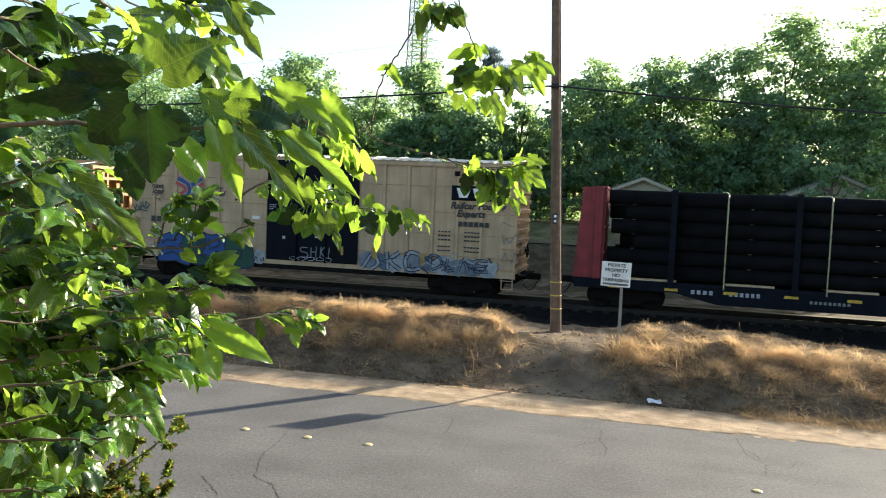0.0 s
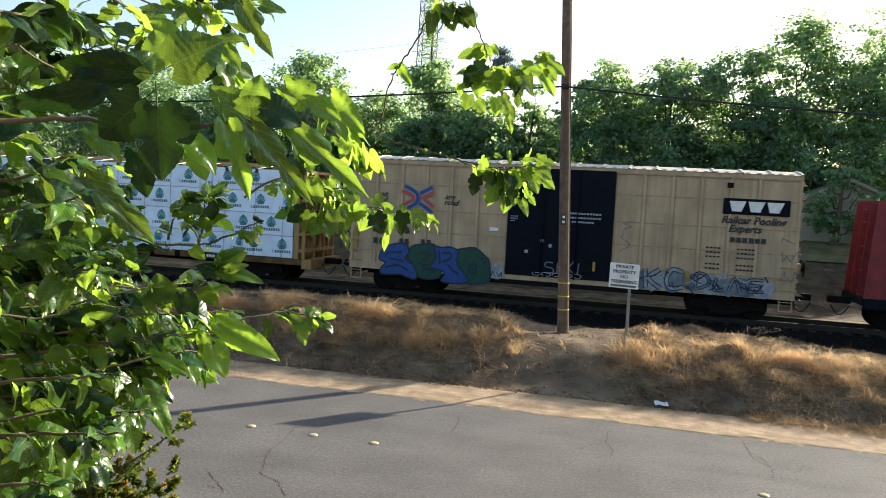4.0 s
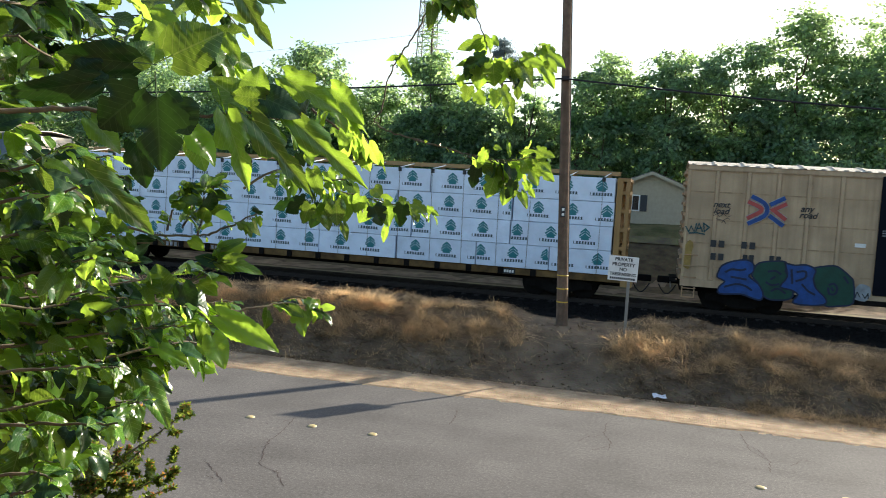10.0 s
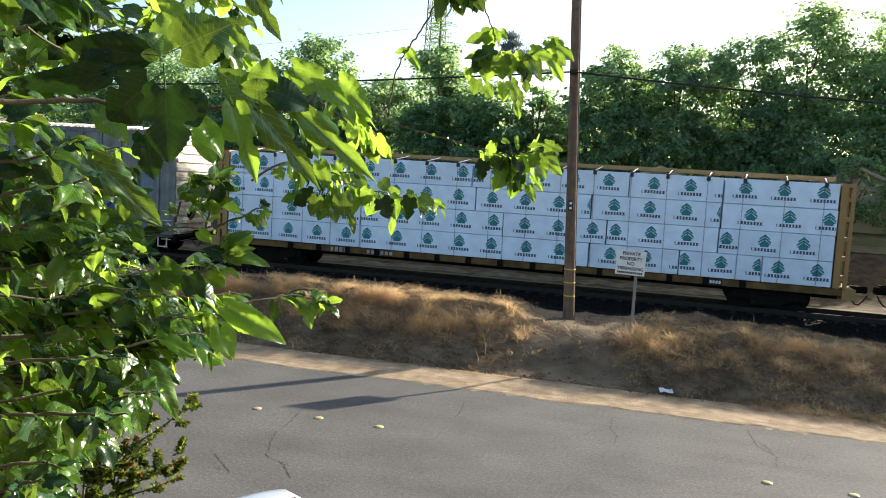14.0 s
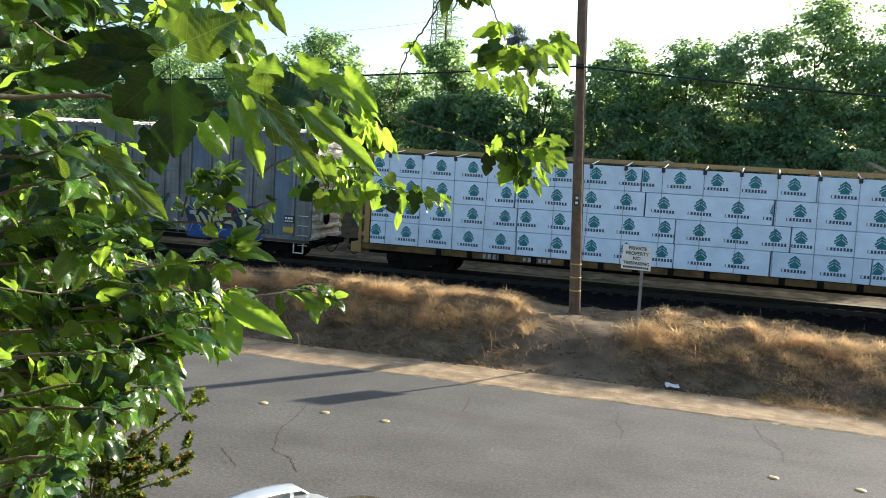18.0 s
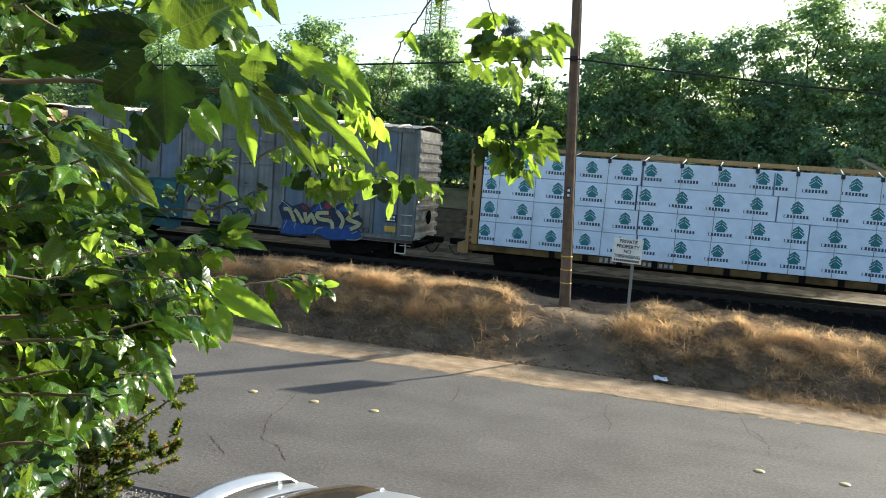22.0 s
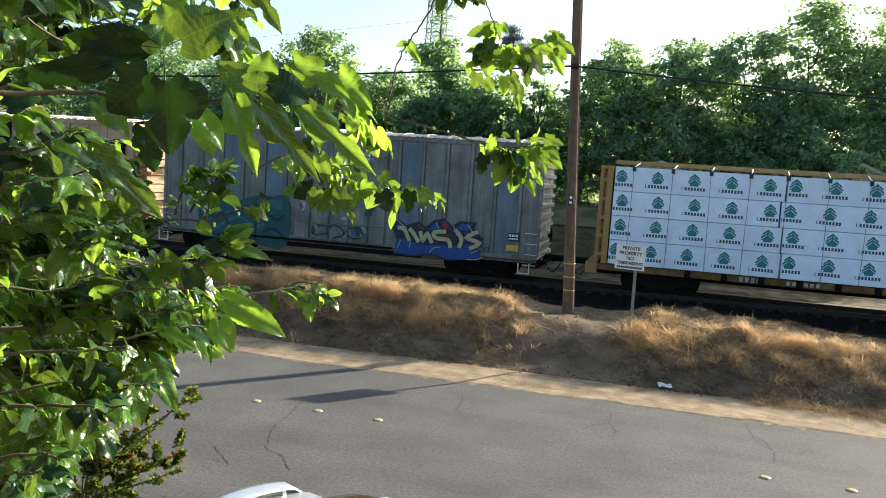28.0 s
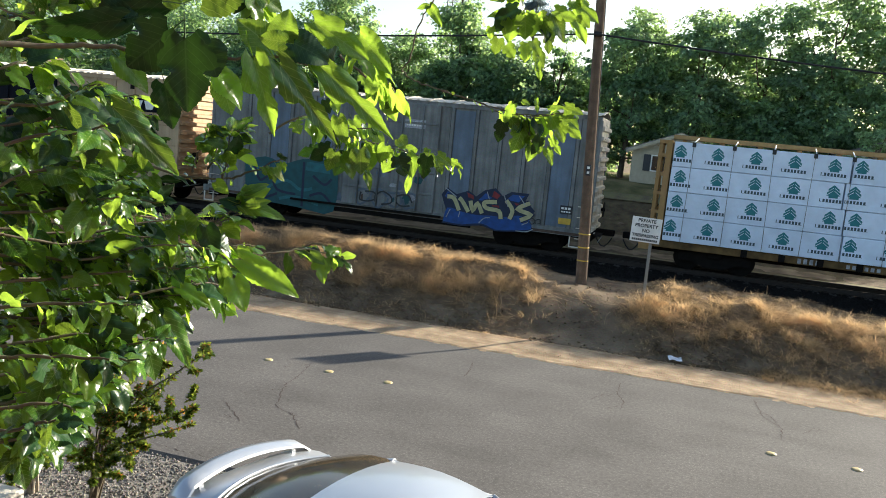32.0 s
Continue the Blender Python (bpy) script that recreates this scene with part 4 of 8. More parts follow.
fringe = [(g.uniform(2.0, 9.0), g.normal(16.95, 0.16), 12, 0.2, 1.2) for _ in range(480)] + [(g.uniform(-10.0, 2.0), g.normal(16.85, 0.12), 6, 0.08, 1.8) for _ in range(420)]
litter_straw = [(g.normal(-3.6, 1.3), g.normal(16.62, 0.17), 7, 0.06, 2.3) for _ in range(380)] + [(g.uniform(-9, 7), g.normal(16.75, 0.1), 4, 0.05, 2.3) for _ in range(300)]
blades("straw_litter", litter_straw, STRAW, "flat straw litter along the sandy shoulder", 0.006, 15)
blades("grass_fringe", fringe, STRAW, "low dry grass tufts at the foot of the bank", 0.005, 12)


def stones(name, count, region, size, material, label, seed, zf):
    g2 = np.random.default_rng(seed)
    base = [(1, 0, 0), (-1, 0, 0), (0, 1, 0), (0, -1, 0), (0, 0, 0.7), (0, 0, -0.7)]
    tri = [(0, 2, 4), (2, 1, 4), (1, 3, 4), (3, 0, 4), (2, 0, 5), (1, 2, 5), (3, 1, 5), (0, 3, 5)]
    vs, fs = [], []
    for _ in range(count):
        x, y = g2.uniform(region[0], region[1]), g2.uniform(region[2], region[3])
        r, a = size * g2.uniform(0.5, 1.3), g2.uniform(0, 6.28)
        z = zf(x, y) + r * 0.25
        b = len(vs)
        for p in base:
            q = (p[0] * g2.uniform(0.7, 1.2), p[1] * g2.uniform(0.6, 1.0), p[2])
            vs.append((x + r * (q[0] * math.cos(a) - q[1] * math.sin(a)), y + r * (q[0] * math.sin(a) + q[1] * math.cos(a)), z + r * q[2]))
        fs += [(i + b, j + b, k + b) for i, j, k in tri]
    return tagged(data_part(name, vs, fs, material), label, "stones", kind="stuff")


stones("yard_gravel", 17000, (-8.0, -1.5, 5.0, 8.3), 0.02, GRAVEL, "loose grey gravel chips in the yard", 21, lambda x, y: -0.03)
stones("ballast_stones", 9000, (-22, 14, 27.4, 29.9), 0.045, SHADEBALLAST, "crushed ballast stones by the rail, darkened with painted-in shade", 22, lambda x, y: min(0.18, -0.02 + (y - 27.2) * 0.143))
stones("shoulder_pebbles", 700, (-12, 8, 15.7, 16.9), 0.011, SAND, "small pebbles on the sandy shoulder", 23, lambda x, y: hill(x, y) + 0.03)
stones("soil_clods", 700, (-8, 6, 16.7, 20.5), 0.035, SOIL, "brown clods of earth on the bank", 24, hill)


# ---- load, lettering and graffiti of the train ----
def emblem_mesh():
    """A stylised tree of three stacked chevrons, in the x-z plane."""
    left = [(-0.165, 0.1), (-0.165, 0.03), (-0.02, 0.145), (-0.02, 0.125), (-0.205, -0.015), (-0.205, -0.085), (-0.02, 0.055), (-0.02, 0.035), (-0.215, -0.12), (-0.14, -0.12), (-0.14, -0.19)]
    pts = [(0, 0.24)] + left + [(-x, z) for x, z in left[::-1]]
    bm = bmesh.new()
    bm.faces.new([bm.verts.new((x, 0, z)) for x, z in pts])
    return bm


def word_mesh():
    """A row of eight letter-high blocks on one thin line, in place of a printed name."""
    pts = [(-0.4, -0.05)]
    for q in range(8):
        x = -0.4 + q * 0.1
        w = 0.026 if q == 0 else 0.066
        pts += [(x, 0.055), (x + w, 0.055), (x + w, -0.042), (x + 0.099, -0.042)]
    pts += [(0.4, -0.05)]
    bm = bmesh.new()
    bm.faces.new([bm.verts.new((x, -0.001, z)) for x, z in pts])
    return bm


def clipped(bm, lo, hi):
    """Print cut off where its pack ends."""
    for v in bm.verts:
        v.co.x = min(hi, max(lo, v.co.x))
    return bm


def lumber(car):
    """Four tiers of wrapped packs on either side of the centre beam."""
    # for each tier: its height, and for each pack its two ends and its first emblem
    tiers = [(0.99, [(-11.14, -5.46, -10.9), (-5.46, 0.05, -5.2), (0.05, 3.18, 0.94), (3.18, 6.26, 3.93), (6.26, 8.95, 6.43), (8.95, 11.14, 9.46)]),
             (1.845, [(-11.14, -5.5, -10.8), (-5.5, 0.02, -5.17), (0.02, 3.75, 0.83), (3.75, 7.5, 4.05), (7.5, 11.14, 7.75)]),
             (2.7, [(-11.14, -5.62, -10.8), (-5.62, -1.05, -5.33), (-1.05, 3.15, -0.42), (3.15, 7.52, 3.94), (7.52, 11.14, 8.46)]),
             (3.555, [(-11.14, -5.5, -10.88), (-5.5, -1.22, -5.22), (-1.22, 4.4, -1.16), (4.4, 7.52, 5.23), (7.52, 11.14, 8.22)])]
    em, wd = None, None
    rr = random.Random(4)
    for tz, packs in tiers:
        for a, b, lead in packs:
            x0, x1 = a + rr.uniform(0.008, 0.035), b - rr.uniform(0.008, 0.035)
            for side in (-1, 1):
                y0, y1 = (-1.5, -0.25) if side < 0 else (0.25, 1.5)
                jut = rr.uniform(-0.012, 0.012)
                pk = part("lumber_pack", box(x0, x1, y0 + jut, y1 + jut, tz, tz + 0.842, 0.014), WRAP, car, "white wrapped lumber pack with printed emblems")
                if side > 0:
                    continue
                y = y0 + jut - 0.003
                dz = rr.uniform(-0.02, 0.02)
                x = lead
                while x < x1 + 0.2:
                    if x - 0.22 > x0 and x + 0.22 < x1:
                        if em is None:
                            em = part("emblem", emblem_mesh(), TEAL, pk)
                            em.matrix_basis = pose(x, y, tz + 0.53 + dz)
                        else:
                            share("emblem", em, pk, pose(x, y, tz + 0.53 + dz, 0, rr.uniform(-1, 1), 0))
                    elif x0 - 0.1 < x < x1 + 0.1:
                        part("emblem", clipped(emblem_mesh(), x0 + 0.012 - x, x1 - 0.012 - x), TEAL, pk).matrix_basis = pose(x, y, tz + 0.53 + dz)
                    if x - 0.41 > x0 and x + 0.41 < x1:
                        if wd is None:
                            wd = part("printed_word", word_mesh(), WORDINK, pk)
                            wd.matrix_basis = pose(x, y, tz + 0.24 + dz)
                        else:
                            share("printed_word", wd, pk, pose(x, y, tz + 0.24 + dz, 0, rr.uniform(-1, 1), 0))
                    elif x0 - 0.3 < x < x1 + 0.3:
                        part("printed_word", clipped(word_mesh(), x0 + 0.012 - x, x1 - 0.012 - x), WORDINK, pk).matrix_basis = pose(x, y, tz + 0.24 + dz)
                    x += 1.213
    # cables over the load, pale where they turn over its edge
    for i in range(18):
        x = -10.42 + i * 1.24 + rr.uniform(-0.1, 0.1)
        slip = rr.uniform(-0.06, 0.06)
        part("hold_down_strap", rod((x + 0.16, -0.18, 4.6), (x + 0.02, -1.49, 4.42), 0.02, n=5), WHITE, car, "pale strap over the load")
        part("strap_corner", box(x - 0.05, x + 0.07, -1.545, -1.46, 4.26, 4.415, 0.01), INK, car)
        part("hold_down_cable", rod((x, -1.522, 4.3), (x + slip, -1.522, 0.98), 0.008, n=5), GREYMETAL, car, "thin steel cable down the load")
    lettering_bars(car, -6.7, -5.95, 0.84, 0.17, 4, DIMWHITE, -1.405, 0.4)
    lettering_bars(car, -5.2, -4.1, 0.84, 0.13, 6, DIMWHITE, -1.405, 0.4)
    pl = part("stencil_plate", box(7.3, 7.75, -1.41, -1.402, 0.74, 0.94), INK, car)
    lettering_bars(pl, 7.33, 7.72, 0.84, 0.1, 4, WHITE, -1.414)
    for s in (-1, 1):
        y = s * 1.4
        for i in range(15):
            x = -8.4 + i * 1.2
            part("sill_pocket", box(x - 0.1, x + 0.1, y - 0.05, y + 0.05, 0.73, 0.97), UNDER, car)


lumber(BEAM_CAR)


def flat(outline, y):
    bm = bmesh.new()
    bm.faces.new([bm.verts.new((x, y, z)) for x, z in outline])
    return bm


def ribbon(pts, half, y):
    """A broad sprayed stroke along a line of points, mitred at the bends."""
    bm = bmesh.new()
    v = [Vector(p) for p in pts]
    prev = None
    for i, p in enumerate(v):
        d1 = (v[i] - v[i - 1]).normalized() if i else (v[1] - v[0]).normalized()
        d2 = (v[i + 1] - v[i]).normalized() if i < len(v) - 1 else d1
        n1, n2 = Vector((-d1.y, d1.x)), Vector((-d2.y, d2.x))
        m = n1 + n2
        m = m.normalized() if m.length > 0.3 else n1
        k = half / max(0.55, m.dot(n1))
        pair = [bm.verts.new((q.x, y, q.y)) for q in (p - m * k, p + m * k)]
        if prev:
            bm.faces.new((prev[0], pair[0], pair[1], prev[1]))
        prev = pair
    return bm


def smooth_line(pts, k=5):
    """A soft curve through a few points."""
    out = []
    q = [pts[0]] + list(pts) + [pts[-1]]
    for p0, p1, p2, p3 in zip(q, q[1:], q[2:], q[3:]):
        for i in range(k):
            t = i / k
            out.append(tuple(0.5 * (2 * b + (c - a) * t + (2 * a - 5 * b + 4 * c - d) * t * t + (3 * b - a - 3 * c + d) * t ** 3) for a, b, c, d in zip(p0, p1, p2, p3)))
    out.append(tuple(pts[-1]))
    return out


def ring_shape(cx, cz, w, h, power, turn, r, wob, n):
    """A rounded or boxy closed outline."""
    out = []
    for i in range(n):
        a = 2 * math.pi * i / n + turn
        c, s = math.cos(a), math.sin(a)
        k = (abs(c) ** power + abs(s) ** power) ** (-1 / power) * (1 + r.uniform(-wob, wob))
        out.append((cx + 0.5 * w * k * c, cz + 0.5 * h * k * s))
    return out


def sprayed(car, lines, half, fill, rim, y, grow=0.05):
    """Fat sprayed strokes, all their dark rims behind their fills."""
    for i, pts in enumerate(lines):
        soft = smooth_line(pts, 4)
        part("spray_outline", ribbon(soft, half + grow, y - 0.0004 * i), rim, car)
        part("spray_form", ribbon(soft, half, y - 0.005 - 0.0004 * i), fill, car)


def swirls(car, x0, x1, z0, z1, n, material, half, y, seed):
    """Loose looping sprayed lines."""
    r = random.Random(seed)
    for i in range(n):
        cx, cz = x0 + (x1 - x0) * (i + 0.5) / n, (z0 + z1) / 2
        a0, k = r.uniform(0, 6.3), r.choice((-1, 1))
        pts = [(cx + (x1 - x0) / n * r.uniform(0.3, 0.62) * math.cos(a0 + k * 0.95 * j), cz + (z1 - z0) * r.uniform(0.22, 0.5) * math.sin(a0 + k * 0.95 * j)) for j in range(7)]
        part("spray_stroke", ribbon(smooth_line(pts, 4), half, y - 0.0006 * i), material, car)


def strokes(car, pts, wdt, material, y):
    for (a, b), (c, d) in zip(pts, pts[1:]):
        v = Vector((c - a, d - b))
        if v.length < 1e-4:
            continue
        q = Vector((-v.y, v.x)).normalized() * wdt
        part("spray_stroke", flat([(a - q.x, b - q.y), (c - q.x, d - q.y), (c + q.x, d + q.y), (a + q.x, b + q.y)], y), material, car)


def tan_marks(car, full):
    y = -1.515

    def piece(outline, material, depth):
        """A sprayed letter form with an uneven dark rim."""
        loop = smooth_line(outline + outline[:1], 3)
        part("spray_form", flat(loop[:-1], depth), material, car)
        part("spray_outline", ribbon(loop, 0.028, depth - 0.0015), DARKBLUE, car)

    for words, x, z in (("next", -6.78, 3.69), ("load", -6.77, 3.47), ("any", -4.09, 3.7), ("road", -4.04, 3.49)):
        text("lettering", words, 0.29, INK, car, pose(x, y, z) @ FACE, shear=0.3, bold=0.006)
    # two striped arrows meet in a cross
    for k, (material, pts) in enumerate(((BLUE, [(-5.84, 4.03), (-5.44, 3.83), (-5.32, 3.62), (-5.4, 3.39), (-5.9, 3.1)]), (REDMARK, [(-5.94, 3.85), (-5.57, 3.69), (-5.49, 3.6), (-5.57, 3.49), (-5.93, 3.28)]),
                                         (BLUE, [(-4.78, 4.03), (-5.24, 3.77)]), (REDMARK, [(-4.72, 3.84), (-5.13, 3.61), (-4.71, 3.3)]), (BLUE, [(-5.25, 3.42), (-4.77, 3.1)]))):
        bent = smooth_line(pts, 3) if k < 2 else pts
        part("painted_edge", ribbon(bent, 0.085, y - 0.0006 * k), DIMWHITE, car)
        part("painted_arm", ribbon(bent, 0.068, y - 0.004 - 0.0006 * k), material, car)
    for a, b, z in ((-7.03, -6.5, 2.36), (-6.04, -5.52, 2.37), (-7.0, -6.5, 1.92), (-5.96, -5.55, 1.94), (-5.12, -4.69, 1.96)):
        lettering_bars(car, a, b, z, 0.23, 2, INK, y + 0.003, 0.3)
    for z in (3.06, 3.14, 2.98):
        lettering_bars(car, -1.78, -1.5 - (0.12 if z < 3 else 0), z, 0.035, 4, DIMWHITE, -1.573)
    part("painted_patch", box(-2.55, -2.22, y - 0.002, y + 0.003, 2.55, 2.68), WHITE, car, "small faded white patch")
    part("painted_panel", box(5.46, 7.58, y - 0.004, y + 0.005, 3.62, 4.16), BLACKDOOR, car, "dark blue panel with white shapes")
    for i in range(3):
        x = 5.55 + i * 0.6
        part("painted_shape", prism([(x + 0.2, 3.72), (x + 0.5, 3.72), (x + 0.64, 4.07), (x + 0.1, 4.07)], y - 0.008, y - 0.005), WHITE, car)
    text("lettering", "Railcar Pooling", 0.34, INK, car, pose(6.45, y, 3.42) @ FACE, shear=0.25, bold=0.01)
    text("lettering", "Experts", 0.34, INK, car, pose(6.2, y, 3.13) @ FACE, shear=0.25, bold=0.01)
    lettering_bars(car, 5.75, 6.95, 2.76, 0.17, 6, INK, y + 0.003)
    for k, z in enumerate((2.45, 2.3, 2.15, 1.9, 1.75)):
        lettering_bars(car, 5.0, 5.5, z, 0.05, 4, INK, y + 0.003)
        lettering_bars(car, 6.0, 6.6, z, 0.05, 5, INK, y + 0.003)
    part("placard", box(5.55, 5.75, y - 0.01, y + 0.005, 4.5, 4.68), UNDER, car)
    for k, z in enumerate((2.95, 2.75, 2.55)):
        lettering_bars(car, 0.3 + 0.12 * (k == 2), 1.45 - 0.25 * (k == 2), z + 0.05 * k + 0.4, 0.065, 11, DIMWHITE, -1.573)
    for x, z in ((-0.6, 2.32), (0.25, 2.2), (-1.15, 1.9), (0.2, 2.0), (-0.3, 2.15)):
        part("sticker", box(x - 0.055, x + 0.06, -1.576, -1.571, z - 0.06, z + 0.055), DIMWHITE, car)
    part("door_bar", rod((0.6, -1.62, 1.0), (0.6, -1.62, 4.82), 0.03, n=6), BLACKDOOR, car)
    part("door_bar", rod((-0.6, -1.62, 1.0), (-0.6, -1.62, 4.82), 0.03, n=6), BLACKDOOR, car)
    part("door_latch", box(1.24, 1.33, -1.64, -1.571, 1.35, 1.68, 0.01), OCHRE, car)
    part("placard_frame", box(0.9, 1.2, -1.6, -1.571, 1.3, 1.6, 0.01), UNDER, car)
    for z in (1.55, 2.35, 3.15, 4.1):
        for xs in ((-7.8, -1.95), (1.92, 7.8)):
            part("panel_seam", box(xs[0], xs[1], -1.475, -1.458, z - 0.022, z + 0.022), TANSEAM, car)
    for x in (-6.95, -5.95, -5.0, -4.05, -3.05, 2.85, 3.8, 4.75, 5.7, 6.6):
        part("post_joint", box(x - 0.085, x - 0.062, -1.48, -1.458, 1.09, 4.84), TANSEAM, car)
        part("post_joint", box(x + 0.062, x + 0.085, -1.48, -1.458, 1.09, 4.84), TANSEAM, car)
    part("rail_joint", box(-7.9, 7.9, -1.514, -1.508, 4.82, 4.845), TANSEAM, car)
    if full:
        piece([(-5.58, 1.59), (-5.42, 1.81), (-5.00, 1.90), (-4.59, 1.90), (-4.58, 1.59), (-4.40, 1.36), (-4.29, 1.04), (-4.36, 0.69), (-4.97, 0.61), (-5.26, 0.79), (-5.39, 1.11), (-5.60, 1.34)], GREEN, -1.518)
        piece([(-3.77, 1.77), (-3.38, 1.86), (-3.01, 1.88), (-2.62, 1.59), (-2.49, 1.41), (-2.44, 0.72), (-2.90, 0.58), (-3.27, 0.56), (-3.49, 0.95), (-3.68, 1.25)], GREEN, -1.522)
        piece([(-6.73, 1.32), (-6.60, 1.63), (-6.21, 1.82), (-5.78, 1.88), (-5.58, 1.72), (-5.59, 1.49), (-5.72, 1.33), (-5.40, 1.11), (-5.22, 0.79), (-5.28, 0.57), (-5.60, 0.62), (-5.93, 0.71), (-6.60, 0.67), (-6.64, 0.90), (-6.47, 1.10), (-6.70, 1.21)], BLUE, -1.526)
        piece([(-4.62, 1.88), (-4.30, 1.82), (-3.98, 1.86), (-3.66, 1.73), (-3.70, 1.42), (-3.59, 1.10), (-3.28, 0.80), (-3.31, 0.59), (-3.88, 0.52), (-4.28, 0.58), (-4.14, 0.85), (-4.38, 0.99), (-4.71, 1.07), (-4.51, 1.43)], BLUE, -1.530)
        for i, pts in enumerate([[(-6.48, 1.41), (-6.29, 1.53), (-5.99, 1.52), (-5.82, 1.58)],
                                 [(-6.48, 0.91), (-6.11, 1.04), (-5.81, 1.00), (-5.58, 0.86)],
                                 [(-6.30, 1.28), (-5.97, 1.24), (-5.77, 1.22)],
                                 [(-5.13, 1.54), (-4.90, 1.59), (-4.71, 1.48)],
                                 [(-5.17, 1.19), (-4.97, 1.10), (-4.74, 1.16)],
                                 [(-4.99, 0.89), (-4.77, 1.00), (-4.52, 0.85)],
                                 [(-4.88, 1.40), (-5.03, 1.29)],
                                 [(-4.24, 1.60), (-3.97, 1.64), (-3.96, 1.43), (-4.25, 1.29)],
                                 [(-4.05, 1.22), (-3.84, 1.00), (-3.61, 0.89)],
                                 [(-4.40, 1.68), (-4.34, 1.20)],
                                 [(-3.22, 1.25), (-3.07, 1.31), (-2.96, 1.16), (-3.01, 0.97), (-3.19, 0.97), (-3.23, 1.17)],
                                 [(-3.14, 1.18), (-3.07, 1.06)],
                                 [(-2.79, 1.57), (-2.63, 1.35)]]):
            part("spray_stroke", ribbon(smooth_line(pts, 3), 0.035, -1.5345 - 0.0003 * i), DARKBLUE, car)
        for i, pts in enumerate([[(-7.88, 2.89), (-7.77, 2.70), (-7.70, 2.91), (-7.59, 2.71), (-7.53, 3.02)], [(-7.54, 2.72), (-7.45, 3.02), (-7.32, 2.73)], [(-7.52, 2.83), (-7.34, 2.86)], [(-7.31, 3.05), (-7.26, 2.74), (-7.11, 2.90), (-7.31, 3.03)], [(-7.77, 2.66), (-7.49, 2.69), (-7.23, 2.65)]]):
            part("spray_stroke", ribbon(pts, 0.022, -1.518 - 0.0004 * i), TEALSPRAY, car)
        for i, pts in enumerate([[(-7.01, 3.30), (-6.89, 3.38), (-6.81, 3.28), (-6.68, 3.39), (-6.56, 3.28), (-6.44, 3.34)], [(-6.92, 3.21), (-6.68, 3.16), (-6.57, 3.25), (-6.46, 3.21)], [(-6.73, 3.07), (-6.66, 3.16), (-6.59, 3.06)]]):
            part("spray_stroke", ribbon(pts, 0.009, -1.518 - 0.0004 * i), INK, car)
        part("overspray", flat(smooth_line([(-2.45, 0.85), (-2.1, 0.8), (-1.95, 1.0), (-2.0, 1.3), (-2.3, 1.35), (-2.45, 1.1)], 3), -1.5165), PALEBLUE, car, "pale overspray")
        for pts in ([(-2.4, 0.9), (-2.35, 1.1), (-2.25, 0.92)], [(-2.2, 1.05), (-2.1, 0.9), (-2.02, 1.08), (-2.0, 0.9)]):
            strokes(car, pts, 0.016, INK, -1.5195)
        tag = [[(-0.15, 1.55), (-0.4, 1.55), (-0.42, 1.4), (-0.17, 1.35), (-0.15, 1.2), (-0.42, 1.18)], [(0.0, 1.57), (0.0, 1.2)], [(0.0, 1.4), (0.2, 1.4)], [(0.22, 1.62), (0.2, 1.2)], [(0.42, 1.62), (0.38, 1.2)], [(0.58, 1.65), (0.42, 1.4), (0.62, 1.2)], [(0.76, 1.6), (0.72, 1.2)]]
        for i, pts in enumerate(tag):
            part("spray_stroke", ribbon(smooth_line(pts, 3), 0.02, -1.574 - 0.0005 * i), GREYBLUE, car)
        swirls(car, -0.9, 0.9, 1.02, 1.22, 5, DIMWHITE, 0.012, -1.579, 7)
        rg = random.Random(41)
        for i in range(9):
            px = 2.3 + 0.58 * i
            part("spray_cloud", flat(ring_shape(px, 1.22 - 0.01 * i, 0.72, rg.uniform(0.5, 0.8), 2.6, rg.uniform(0, 2), rg, 0.22, 11), -1.5165 - 0.0003 * i), (GREYBLUE, DULLBLUE, PALEBLUE)[i % 3], car)
        sprayed(car, [[(2.1, 0.92), (2.48, 1.46), (2.72, 1.12), (2.45, 0.9)], [(3.04, 1.58), (3.1, 0.92)], [(3.55, 1.58), (3.17, 1.26), (3.6, 0.92)], [(4.3, 1.54), (3.95, 1.6), (3.78, 1.25), (3.92, 0.96), (4.34, 1.02)]], 0.05, PALEBLUE, DARKBLUE, -1.522, 0.035)
        sprayed(car, [[(4.76, 1.02), (4.76, 1.52), (5.08, 1.48), (5.18, 1.2), (4.8, 1.0)], [(5.42, 1.44), (5.36, 1.02), (5.66, 1.05)], [(5.82, 1.0), (6.0, 1.44), (6.2, 1.0)], [(6.92, 1.44), (6.47, 1.42), (6.47, 1.06), (6.95, 1.06)], [(6.5, 1.25), (6.8, 1.25)]], 0.03, GREYBLUE, DARKBLUE, -1.522, 0.03)
        for i in range(30):
            px, pz = rg.uniform(2.1, 7.1), rg.uniform(0.92, 1.6)
            part("spray_slit", ribbon([(px, pz), (px + rg.uniform(-0.2, 0.2), pz + rg.uniform(-0.12, 0.12)), (px + rg.uniform(-0.1, 0.35), pz + rg.uniform(-0.2, 0.2))], rg.uniform(0.012, 0.028), -1.5345 - 0.0002 * i), (DARKBLUE, DARKBLUE, PALEBLUE)[i % 3], car)
        part("rust_stain", flat(smooth_line([(-7.86, 1.5), (-7.66, 1.45), (-7.62, 2.0), (-7.58, 2.3), (-7.72, 2.42), (-7.84, 2.25)], 3), -1.5125), OCHRE, car, "rusty orange stain")
